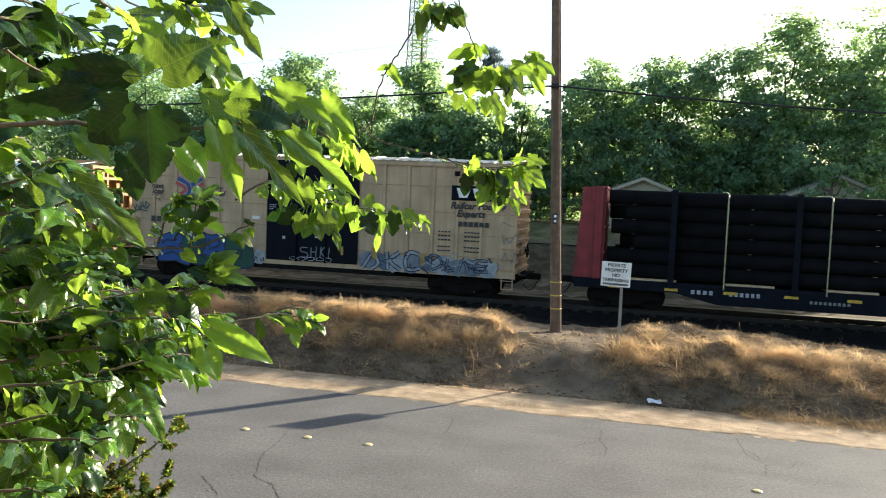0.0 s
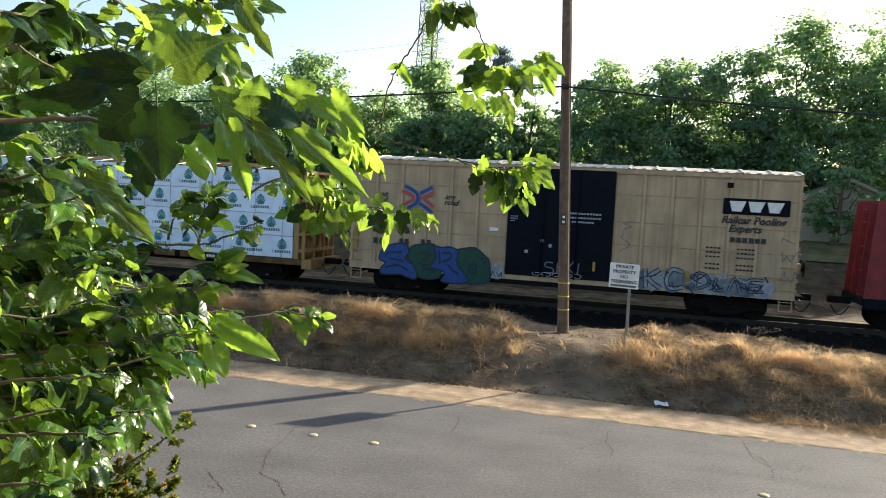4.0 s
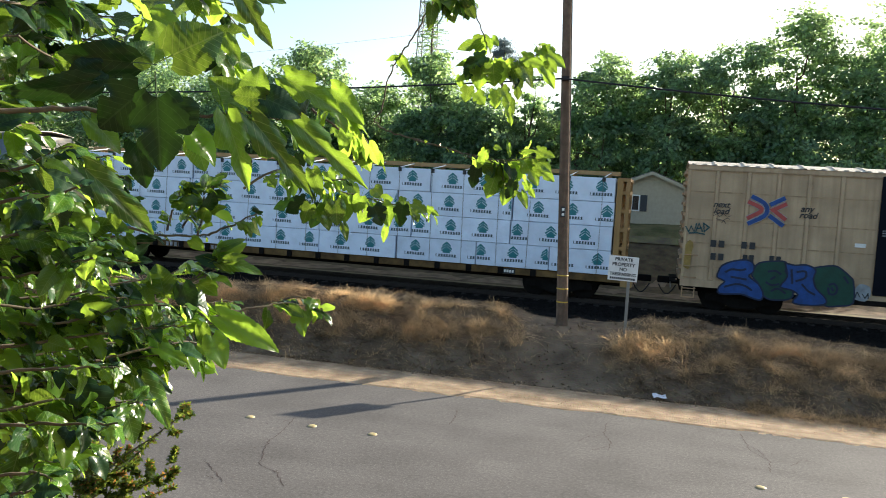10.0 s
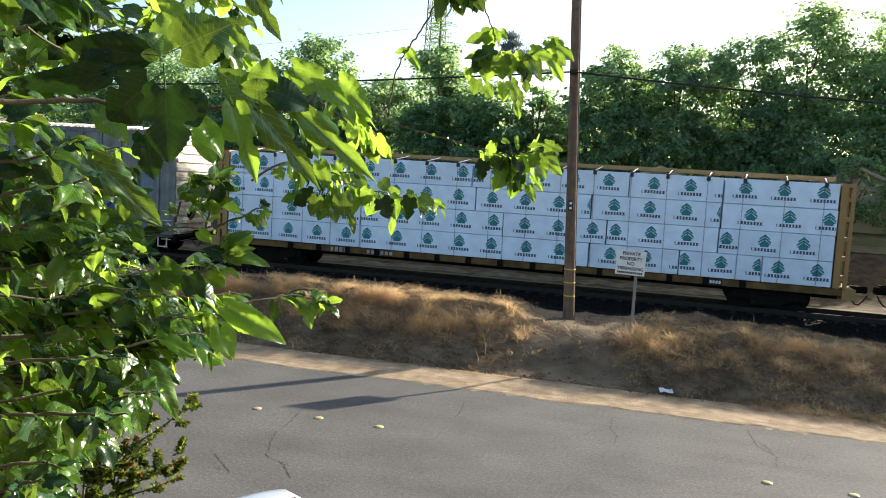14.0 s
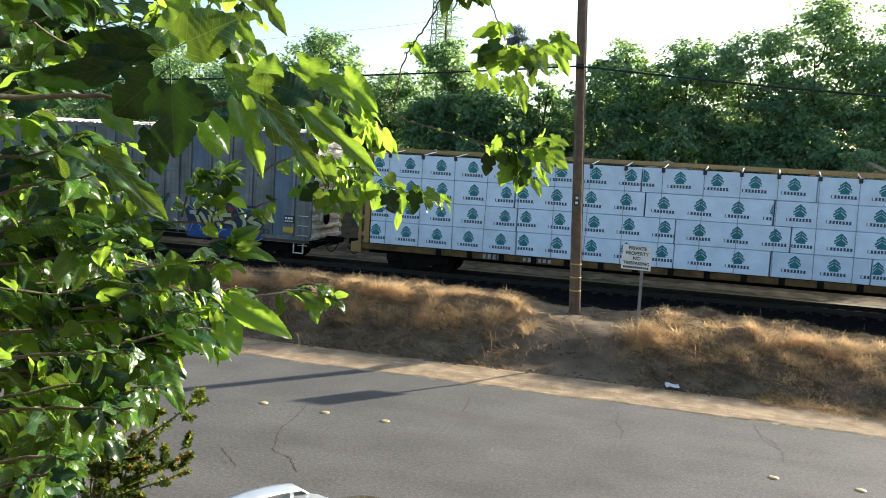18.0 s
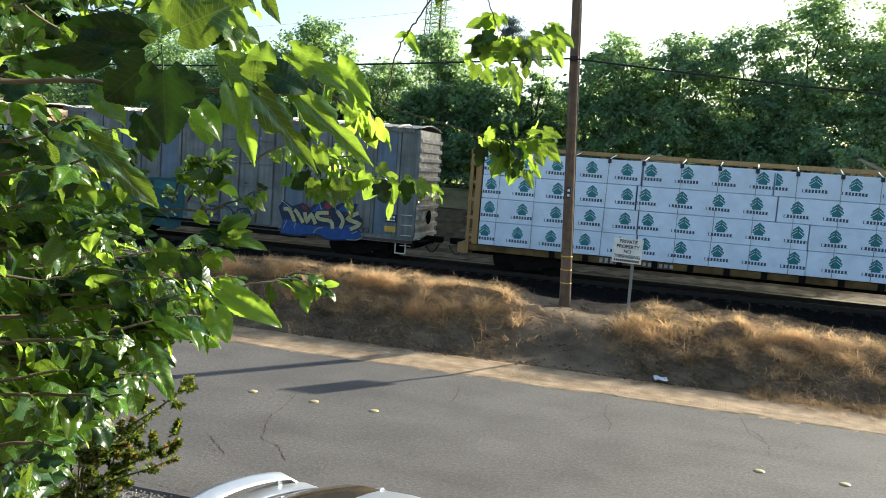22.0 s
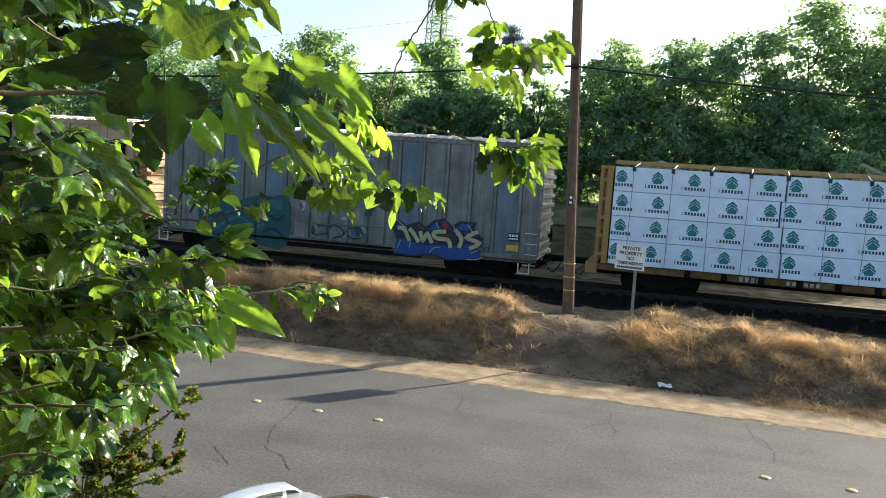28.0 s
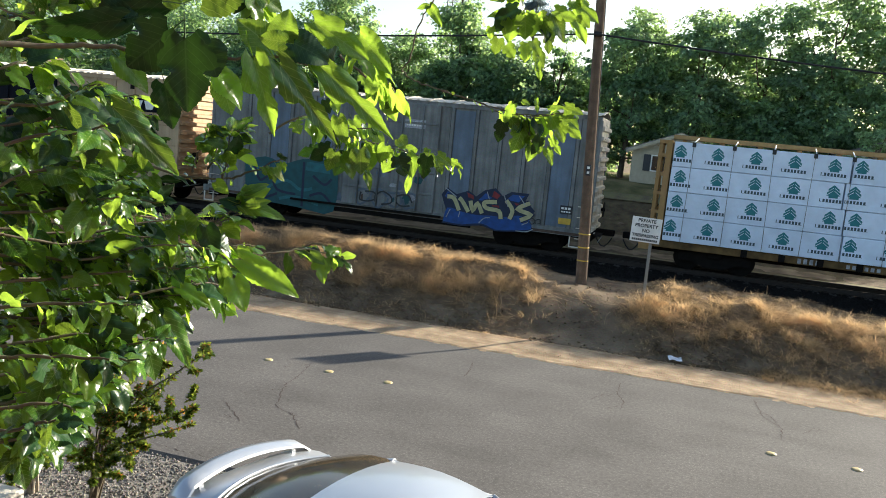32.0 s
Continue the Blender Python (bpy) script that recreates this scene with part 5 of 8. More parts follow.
        for xx, zz, ww in ((2.55, 1.5, 0.24), (4.45, 1.35, 0.2)):
            part("spray_patch", flat(ring_shape(xx, zz, ww, 0.5, 2.2, 0.3, random.Random(3), 0.15, 12), -1.5385), OCHRE, car)
        part("overspray", flat(smooth_line([(4.5, 0.9), (5.3, 0.87), (6.2, 0.88), (6.9, 0.9), (6.8, 1.05), (6.0, 1.08), (5.2, 1.02), (4.6, 1.06)], 3), -1.517), OCHRE, car, "dull mustard overspray")
        r = random.Random(9)
        for ox, oz, n in ((2.1, 2.5, 12), (7.3, 2.9, 5), (7.4, 2.3, 7), (7.4, 1.6, 6)):
            pts = [(ox + 0.13 * i + r.uniform(-0.1, 0.1), oz + r.uniform(-0.2, 0.22)) for i in range(n)]
            strokes(car, pts if ox < 2 or ox > 7 else [(ox + r.uniform(0, 0.5), oz + 0.1 * i - 0.4) for i in range(n)], 0.011, DULLBLUE, -1.519)


tan_marks(TAN_CAR, True)
tan_marks(LAST_CAR, False)


def grey_marks(car):
    y = -1.52
    before = len(car.children)
    # blue and cream piece beside the door
    part("spray_cloud", flat([(2.37, 1.67), (2.57, 1.95), (2.95, 1.74), (3.4, 1.92), (3.7, 1.74), (4.0, 2.0), (4.4, 2.12), (4.7, 1.86), (5.0, 2.05), (5.66, 2.05), (5.55, 1.8), (5.93, 1.45), (5.72, 1.2), (5.92, 0.75), (5.3, 0.62), (4.55, 0.55), (4.0, 0.7), (3.24, 0.58), (2.47, 0.62), (2.6, 1.1)], y), DARKBLUE, car)
    part("spray_form", flat(smooth_line([(2.52, 0.68), (2.64, 1.2), (3.2, 1.12), (3.8, 1.06), (4.3, 1.1), (4.8, 1.1), (5.3, 1.22), (5.72, 1.15), (5.85, 0.8), (5.3, 0.68), (4.55, 0.61), (4.0, 0.77), (3.24, 0.64)], 3), y - 0.003), BLUE, car)
    for pts in ([(2.5, 1.62), (2.6, 1.82), (2.9, 1.62), (2.7, 1.5)], [(3.8, 1.62), (4.05, 1.9), (4.3, 1.75), (4.1, 1.6)], [(4.85, 1.75), (5.05, 1.96), (5.5, 1.95), (5.3, 1.7)]):
        part("spray_form", flat(pts, y - 0.003), BLUE, car)
    for pts in ([(3.35, 1.85), (3.6, 1.75), (3.62, 1.62), (3.4, 1.68)], [(4.35, 2.02), (4.6, 1.88), (4.5, 1.72), (4.3, 1.8)], [(4.32, 1.5), (4.6, 1.5), (4.6, 1.38), (4.34, 1.36)], [(5.15, 1.65), (5.4, 1.66), (5.3, 1.52)]):
        part("spray_form", flat(pts, y - 0.0035), REDPAINT, car)
    sprayed(car, [[(2.6, 1.62), (2.86, 1.58), (3.1, 1.15)], [(3.06, 1.62), (3.2, 1.5), (3.46, 1.14)], [(3.5, 1.56), (3.62, 1.22), (3.78, 1.48), (3.98, 1.14)], [(4.5, 1.62), (4.05, 1.56), (4.12, 1.36), (4.6, 1.3), (4.7, 1.02)], [(4.84, 1.72), (5.1, 1.4), (5.02, 1.06)], [(5.72, 1.72), (5.3, 1.46), (5.78, 1.3), (5.42, 1.06)]], 0.075, CREAM, DARKBLUE, y - 0.005, 0.035)
    for pts in ([(2.52, 1.92), (2.62, 1.86), (2.96, 1.64)], [(2.62, 0.84), (2.76, 1.16)], [(4.75, 1.88), (4.92, 1.5)], [(3.9, 0.78), (4.08, 0.98), (4.3, 1.02)], [(5.3, 1.94), (5.56, 1.62)], [(4.1, 1.96), (4.2, 1.7)], [(3.1, 0.9), (3.14, 1.12)], [(5.5, 0.9), (5.72, 1.02)], [(5.92, 0.8), (5.7, 0.68), (5.3, 0.66)]):
        part("spray_highlight", ribbon(smooth_line(pts, 3), 0.017, y - 0.015), PALEBLUE, car)
    # teal piece across the far half
    part("spray_cloud", flat(smooth_line([(-5.9, 2.1), (-5.0, 2.35), (-4.2, 2.15), (-3.4, 2.4), (-2.6, 2.42), (-1.95, 2.4), (-1.95, 0.5), (-3.5, 0.5), (-5.8, 0.65)], 3), y), TEALSPRAY, car)
    part("spray_form", flat([(-3.24, 1.98), (-2.2, 1.94), (-2.16, 2.28), (-3.2, 2.32)], y - 0.003), TEALLIGHT, car)
    for pts in ([(-5.7, 1.0), (-5.2, 0.92), (-4.6, 1.3), (-4.0, 1.5), (-3.4, 1.2), (-2.9, 1.3)], [(-5.6, 1.7), (-5.1, 1.9), (-4.7, 1.6), (-4.1, 1.85)], [(-4.3, 0.75), (-3.6, 0.9), (-2.6, 0.7)]):
        part("spray_highlight", ribbon(smooth_line(pts, 4), 0.06, y - 0.004), TEALLIGHT, car)
    for pts in ([(-5.5, 2.05), (-5.2, 1.4), (-4.75, 1.62), (-4.4, 1.1), (-3.6, 1.0)], [(-3.32, 2.3), (-3.3, 0.55)], [(-5.8, 0.8), (-5.0, 0.72), (-4.4, 0.95)], [(-2.9, 1.8), (-2.4, 1.5), (-2.1, 1.75)], [(-3.0, 1.0), (-2.5, 1.15), (-2.05, 0.8)]):
        part("spray_stroke", ribbon(smooth_line(pts, 4), 0.05, y - 0.007), DARKBLUE, car)
    r = random.Random(31)
    for i in range(22):
        px, pz = r.uniform(-1.75, 1.75), r.uniform(0.95, 2.5)
        part("spray_mark", flat(ring_shape(px, pz, r.uniform(0.08, 0.4), r.uniform(0.1, 0.45), 3.0, r.uniform(0, 3), r, 0.25, 9), -1.572 - 0.0003 * i), (DULLBLUE, GREYBLUE, RUST, TEALSPRAY, DIMWHITE)[i % 5], car)
    swirls(car, -1.1, 1.5, 0.85, 1.7, 4, DULLBLUE, 0.04, -1.606, 15)
    swirls(car, -1.0, 1.3, 0.95, 1.6, 3, INK, 0.03, -1.61, 16)
    swirls(car, 5.5, 6.2, 0.95, 1.2, 3, INK, 0.014, y - 0.004, 17)
    pl = part("stencil_plate", box(6.82, 7.26, y - 0.006, y + 0.005, 1.48, 1.78), INK, car)
    lettering_bars(pl, 6.86, 7.22, 1.68, 0.08, 3, WHITE, y - 0.007)
    lettering_bars(pl, 6.86, 7.22, 1.56, 0.05, 4, WHITE, y - 0.007)
    part("yellow_label", box(6.8, 7.24, y - 0.006, y + 0.005, 1.11, 1.33), YELLOW, car)
    lettering_bars(car, 0.55, 1.24, 4.22, 0.06, 7, WHITE, -1.573)
    lettering_bars(car, 0.55, 1.24, 4.11, 0.06, 7, WHITE, -1.573)
    part("pale_patch", flat([(0.48, 4.0), (1.3, 4.0), (1.3, 4.32), (0.48, 4.32)], -1.5725), DIMWHITE, car)
    # the paint is shifted back to stay fitted to the camera's view
    for ob in car.children[before:]:
        ob.matrix_basis = pose(-0.22, 0, 0) @ ob.matrix_basis


grey_marks(GREY_CAR)


def grey_seams(car):
    """Dark joints beside the posts, rust at the foot of the sides."""
    for i in range(16):
        x = -7.0 + 0.93 * i
        if -1.95 < x < 1.95:
            continue
        for s in (-1, 1):
            part("post_joint", box(x + s * 0.075 - 0.012, x + s * 0.075 + 0.012, -1.48, -1.458, 0.98, 4.86), GREYSEAM, car)
    for x in (-1.2, -0.4, 0.4, 1.2):
        part("door_bar", rod((x, -1.6, 0.95), (x, -1.6, 4.85), 0.03, n=6), GREYPAINT, car)
    for z in (1.6, 2.4, 3.3, 4.2):
        part("door_rib", box(-1.8, 1.8, -1.6, -1.571, z - 0.04, z + 0.04, 0.01), GREYPAINT, car)
    part("door_track", box(-4.0, 2.2, -1.62, -1.55, 0.78, 0.86), UNDER, car)
    for x0 in (-5.05, -3.19, 2.39, 6.11):
        part("repainted_panel", box(x0, x0 + 0.76, -1.4635, -1.4605, 1.0, 4.8), PANELBLUE, car, "bluer repainted panel")
    part("rust_band", box(-7.7, 7.7, -1.5135, -1.511, 0.74, 0.84), RUST, car, "rusty lower edge")


grey_seams(GREY_CAR)


# ---- far side: trees, houses, tower ----
def tree(x, y, top, spread, leaves, seed, low=0.08, leaf=0.23):
    """A broad tree: tapered trunk, limbs and a crown of many small leaf clumps in uneven lobes."""
    r = np.random.default_rng(seed)
    z0 = hill(x, y)
    h = top - z0
    th = tagged(empty("tree", x, y, z0), "leafy green broadleaf tree with sunlight through its crown", "tree", "trees behind the railway")
    bm = bmesh.new()
    lean = r.normal(0, 0.04, 2)
    pts = [(lean[0] * h * u, lean[1] * h * u, h * 0.75 * u) for u in (0, 0.15, 0.35, 0.6, 0.85, 1)]
    add_tube(bm, pts, [0.2, 0.16, 0.13, 0.1, 0.06, 0.02], 8)
    tips = []
    for i in range(11):
        u = 0.15 + 0.75 * i / 10
        a = i * 2.4 + r.uniform(-0.4, 0.4)
        s = Vector((lean[0] * h * u, lean[1] * h * u, h * 0.75 * u))
        reach = spread * (0.95 - 0.45 * u) * r.uniform(0.6, 1.05)
        e = s + Vector((math.cos(a) * reach, math.sin(a) * reach, h * r.uniform(0.1, 0.24)))
        mid = (s + e) / 2 + Vector((0, 0, -0.08 * h))
        add_tube(bm, [s, mid, e], [0.06, 0.045, 0.015], 6)
        tips += [e, mid.lerp(e, 0.4)]
    part("trunk", bm, BARK, th, "grey-brown trunk with limbs")
    lobes = [(t + Vector(r.normal(0, 0.25, 3)), spread * r.uniform(0.28, 0.46)) for t in tips]
    lobes += [(Vector((lean[0] * h, lean[1] * h, h * 0.86)), spread * 0.42)]
    lobes += [(Vector((r.uniform(-0.7, 0.7) * spread, r.uniform(-0.5, 0.5) * spread, h * r.uniform(low, 0.6))), spread * r.uniform(0.4, 0.6)) for _ in range(8)]
    # leaves gather in flat sprays at the outside of each lobe
    per = 46
    sprays = leaves // per
    leaves = sprays * per
    idx = r.integers(0, len(lobes), sprays)
    d = r.normal(0, 1, (sprays, 3))
    d[:, 2] += 0.25
    d /= np.linalg.norm(d, axis=1)[:, None]
    rad = np.array([lobes[i][1] for i in idx])
    cen = np.array([lobes[i][0][:] for i in idx]) + d * (rad * r.uniform(0.45, 1.12, sprays))[:, None] * np.array([1.0, 1.0, 0.85])
    tilt = np.repeat(d * 0.7 + r.normal(0, 0.35, (sprays, 3)) + np.array([0, 0, 0.8]), per, axis=0)
    wide = np.repeat(spread * r.uniform(0.06, 0.13, sprays), per)[:, None]
    q = np.repeat(cen, per, axis=0) + r.normal(0, 1, (leaves, 3)) * np.array([1.0, 1.0, 0.42]) * wide
    q[:, 2] = np.clip(q[:, 2], 0.15, h)
    nor = tilt + r.normal(0, 0.55, (leaves, 3))
    u = np.cross(nor, r.normal(0, 1, (leaves, 3)))
    u[:, 2] -= 0.25
    u /= np.linalg.norm(u, axis=1)[:, None]
    w = np.cross(u, nor)
    w /= np.linalg.norm(w, axis=1)[:, None]
    s = (leaf * r.uniform(0.55, 1.3, leaves))[:, None]
    vs = np.zeros((leaves * 4, 3))
    vs[0::4], vs[1::4], vs[2::4], vs[3::4] = q, q + u * s * 0.55 + w * s * 0.36, q + u * s, q + u * s * 0.45 - w * s * 0.36
    faces = [(4 * i, 4 * i + 1, 4 * i + 2, 4 * i + 3) for i in range(leaves)]
    cr = data_part("crown", vs.tolist(), faces, BACKLEAF, th)
    return th


TREES = [(-47, 46, 12.5, 5.0), (-39, 44, 12.8, 4.6), (-32, 46, 11.4, 4.4), (-26, 45, 10.6, 3.6), (-20.3, 45, 11.9, 3.2), (-16.8, 47, 9.8, 3.0), (-13.2, 45, 11.3, 2.6), (-10.0, 46, 9.6, 3.0), (-6.9, 48, 8.6, 2.8),
         (-3.3, 45, 12.3, 2.6), (0.2, 44.5, 12.4, 2.7), (3.5, 45, 12.2, 2.8), (7.0, 45, 13.6, 3.5), (9.6, 46, 14.0, 3.9), (13.0, 45, 11.3, 3.8)]
for i, (x, y, top, spread) in enumerate(TREES):
    tree(x * 1.07, y + 3.2, 4.17 + (top - 4.17) * (1.15 if x > 2 else 1.1), spread * 1.1, (24000 if x < -8 else 20000 if x < 5 else 25000) if -34 < x < 12 else 15000, 100 + i, leaf=0.24)
# a looser second row fills the gaps under the crowns
for i, (x, y, top, spread) in enumerate([(-36, 56, 8.5, 5.0), (-23, 57, 8.6, 4.6), (-15.0, 57, 8.8, 4.6), (-8.0, 60, 8.4, 4.8), (2.4, 58, 9.0, 3.6), (6.5, 60, 9.4, 4.2), (15.5, 60, 9.0, 4.6), (34, 58, 9.0, 5)]):
    tree(x, y, top, spread, 10000, 200 + i, leaf=0.38)

# slim trees that close the dip in the row, then young trees before the houses
tree(-5.0, 48.6, 12.3, 1.3, 6000, 340, leaf=0.22)
tree(-8.3, 50.0, 10.9, 1.9, 7000, 341, leaf=0.22)
tree(8.3, 42.6, 6.6, 1.5, 3200, 330, leaf=0.2)
tree(11.2, 43.0, 7.2, 1.7, 3600, 331, leaf=0.2)


def house(x, y, half, base, eave, peak, depth, windows, label):
    th = tagged(empty("house", x, y, base), label, "house")
    e, p = eave - base, peak - base
    part("wall", prism([(-half, -0.4), (half, -0.4), (half, e), (0, p), (-half, e)], 0, depth), SIDING, th)
    for s in (-1, 1):
        ang = math.atan2(p - e, half)
        bm = box(-0.35, half / math.cos(ang) + 0.02, -0.35, depth + 0.3, 0.02, 0.12)
        rf = part("roof", bm, SHINGLE, th)
        rf.matrix_basis = pose(s * (half + 0.0), 0, e, 0, 0, 0) @ Matrix.Diagonal((-s, 1, 1, 1)) @ pose(0, 0, 0, 0, -math.degrees(ang), 0)
    part("bargeboard", prism([(-half - 0.3, e - 0.22), (0, p - 0.06), (half + 0.3, e - 0.22), (half + 0.3, e - 0.06), (0, p + 0.1), (-half - 0.3, e - 0.06)], -0.38, -0.352), SIDING, th)
    for wx, wz, ww, wh in windows:
        wd = part("window", box(wx - ww / 2, wx + ww / 2, -0.06, -0.004, wz - wh / 2, wz + wh / 2), WHITE, th, "white framed window")
        part("pane", box(wx - ww / 2 + 0.06, wx - 0.03, -0.07, -0.062, wz - wh / 2 + 0.06, wz + wh / 2 - 0.06), CARGLASS, wd)
        part("pane", box(wx + 0.03, wx + ww / 2 - 0.06, -0.07, -0.062, wz - wh / 2 + 0.06, wz + wh / 2 - 0.06), CARGLASS, wd)
        for s in (-1, 1):
            c = wx + s * (ww / 2 + 0.2)
            part("shutter", box(c - 0.17, c + 0.17, -0.06, -0.004, wz - wh / 2, wz + wh / 2), DARKTRIM, wd, "dark shutter")
    return th


house(-0.35, 43.6, 2.33, 2.65, 4.5, 5.4, 4, [(-0.95, 1.2, 0.8, 0.85)], "small cream house with dark window shutters")
house(9.2, 44.5, 2.2, 2.7, 4.95, 5.85, 4, [], "cream house with a low gable roof behind the trees")

tagged(data_part("path", [(-40, 40.2, hill(-40, 40.2) + 0.06), (30, 40.2, hill(30, 40.2) + 0.06), (30, 40.9, hill(30, 40.9) + 0.06), (-40, 40.9, hill(-40, 40.9) + 0.06)], [(0, 1, 2, 3)], PALEDIRT), "pale dirt path before the houses", "path", kind="structure")


def lattice_tower():
    th = tagged(empty("lattice_tower", -44.3, 150.0, 2.6), "grey steel lattice radio tower far behind the trees", "tower")
    top, w0, w1 = 44.0, 2.0, 1.2
    cs = [(-1, -1), (1, -1), (1, 1), (-1, 1)]
    for a, b in cs:
        part("leg", rod((a * w0, b * w0, 0), (a * w1, b * w1, top), 0.13, n=5), GREYMETAL, th)
    for k in range(16):
        z, zz = top * k / 16, top * (k + 1) / 16
        w, ww = w0 + (w1 - w0) * k / 16, w0 + (w1 - w0) * (k + 1) / 16
        for i in range(4):
            a, b = cs[i], cs[(i + 1) % 4]
            part("brace", rod((a[0] * w, a[1] * w, z), (b[0] * ww, b[1] * ww, zz), 0.055, n=4), GREYMETAL, th)
            part("brace", rod((b[0] * w, b[1] * w, z), (a[0] * ww, a[1] * ww, zz), 0.055, n=4), GREYMETAL, th)
            part("strut", rod((a[0] * ww, a[1] * ww, zz), (b[0] * ww, b[1] * ww, zz), 0.055, n=4), GREYMETAL, th)


lattice_tower()


def conifer(x, y, top, width, seed):
    """A tall thin conifer: straight trunk and sparse level sprays of needles."""
    r = np.random.default_rng(seed)
    th = tagged(empty("conifer", x, y, hill(x, y)), "tall sparse dark conifer beside the far tower", "tree")
    bm = bmesh.new()
    add_tube(bm, [(0, 0, top * u) for u in (0, 0.3, 0.6, 0.85, 1)], [0.3, 0.24, 0.16, 0.1, 0.03], 8)
    part("trunk", bm, BARK, th)
    vs, fs = [], []
    z = top * 0.25
    while z < top:
        reach = 0.35 + width * (1 - z / top) ** 0.75
        for k in range(7):
            a = r.uniform(0, 6.28)
            ln = reach * r.uniform(0.55, 1.1)
            for u in np.linspace(0.15, 1, 7):
                p = np.array([math.cos(a) * ln * u, math.sin(a) * ln * u, z + 0.25 * u - 0.35 * u * u])
                for side in (-1, 1):
                    b2 = a + side * r.uniform(0.4, 1.1)
                    s = r.uniform(0.25, 0.6)
                    e = p + s * np.array([math.cos(b2), math.sin(b2), r.uniform(-0.25, 0.15)])
                    q = 0.09 * np.array([-math.sin(b2), math.cos(b2), 1.0])
                    b = len(vs)
                    m = (p + e) / 2
                    vs += [tuple(p), tuple(m + q), tuple(e), tuple(m - q)]
                    fs.append((b, b + 1, b + 2, b + 3))
        z += r.uniform(0.5, 0.95)
    data_part("crown", vs, fs, BACKLEAF, th)


conifer(-42.6, 147, 43.0, 6.5, 61)


def pine(x, y, clumps, seed):
    """A bare-trunked pine with a few dense dark clumps of needles at its top."""
    r = np.random.default_rng(seed)
    z0 = hill(x, y)
    th = tagged(empty("pine", x, y, z0), "tall dark pine with tufted clumps, far behind the trees", "tree")
    top = max(c[2] for c in clumps)
    bm = bmesh.new()
    add_tube(bm, [(0.1 * math.sin(u * 9), 0, (top - z0) * u) for u in (0, 0.3, 0.6, 0.85, 1)], [0.35, 0.28, 0.2, 0.14, 0.06], 8)
    for dx, dy, z, w, h in clumps:
        add_tube(bm, [(0, 0, z - z0 - 1.2), (dx * 0.6, dy * 0.6, z - z0 - 0.5), (dx, dy, z - z0)], [0.1, 0.07, 0.03], 6)
    part("trunk", bm, BARK, th)
    for dx, dy, z, w, h in clumps:
        n = 900
        q = r.normal(0, 0.42, (n, 3)) * np.array([w, w, h]) + np.array([dx, dy, z - z0])
        u = r.normal(0, 1, (n, 3))
        u /= np.linalg.norm(u, axis=1)[:, None]
        v = np.cross(u, r.normal(0, 1, (n, 3)))
        v /= np.linalg.norm(v, axis=1)[:, None]
        vs = np.zeros((n * 4, 3))
        vs[0::4], vs[1::4], vs[2::4], vs[3::4] = q, q + u * 0.18 + v * 0.06, q + u * 0.36, q + u * 0.18 - v * 0.06
        data_part("needle_clump", vs.tolist(), [(4 * i, 4 * i + 1, 4 * i + 2, 4 * i + 3) for i in range(n)], NEEDLE, th)


pine(-21.6, 110, [(-0.4, 0, 23.9, 1.3, 0.6), (0.2, 0.3, 22.9, 1.2, 0.5), (-0.9, 0, 22.4, 1.0, 0.5), (1.4, 0, 21.4, 1.5, 0.8), (0.2, -0.2, 21.2, 1.2, 0.6), (1.0, 0.4, 20.0, 1.6, 0.7), (-1.0, 0, 19.4, 1.4, 0.7)], 62)


# ---- the mulberry beside the camera ----
# half width along a leaf, from stalk to tip
OVATE = ((0.0, 0.2), (0.06, 0.36), (0.15, 0.46), (0.3, 0.5), (0.45, 0.46), (0.6, 0.39), (0.75, 0.29), (0.87, 0.17), (0.95, 0.08), (1.0, 0.006))


CUT = ((0.0, 0.14), (0.06, 0.3), (0.15, 0.42), (0.27, 0.5), (0.36, 0.46), (0.43, 0.27), (0.5, 0.23), (0.6, 0.27), (0.72, 0.22), (0.84, 0.12), (0.93, 0.05), (1.0, 0.004))


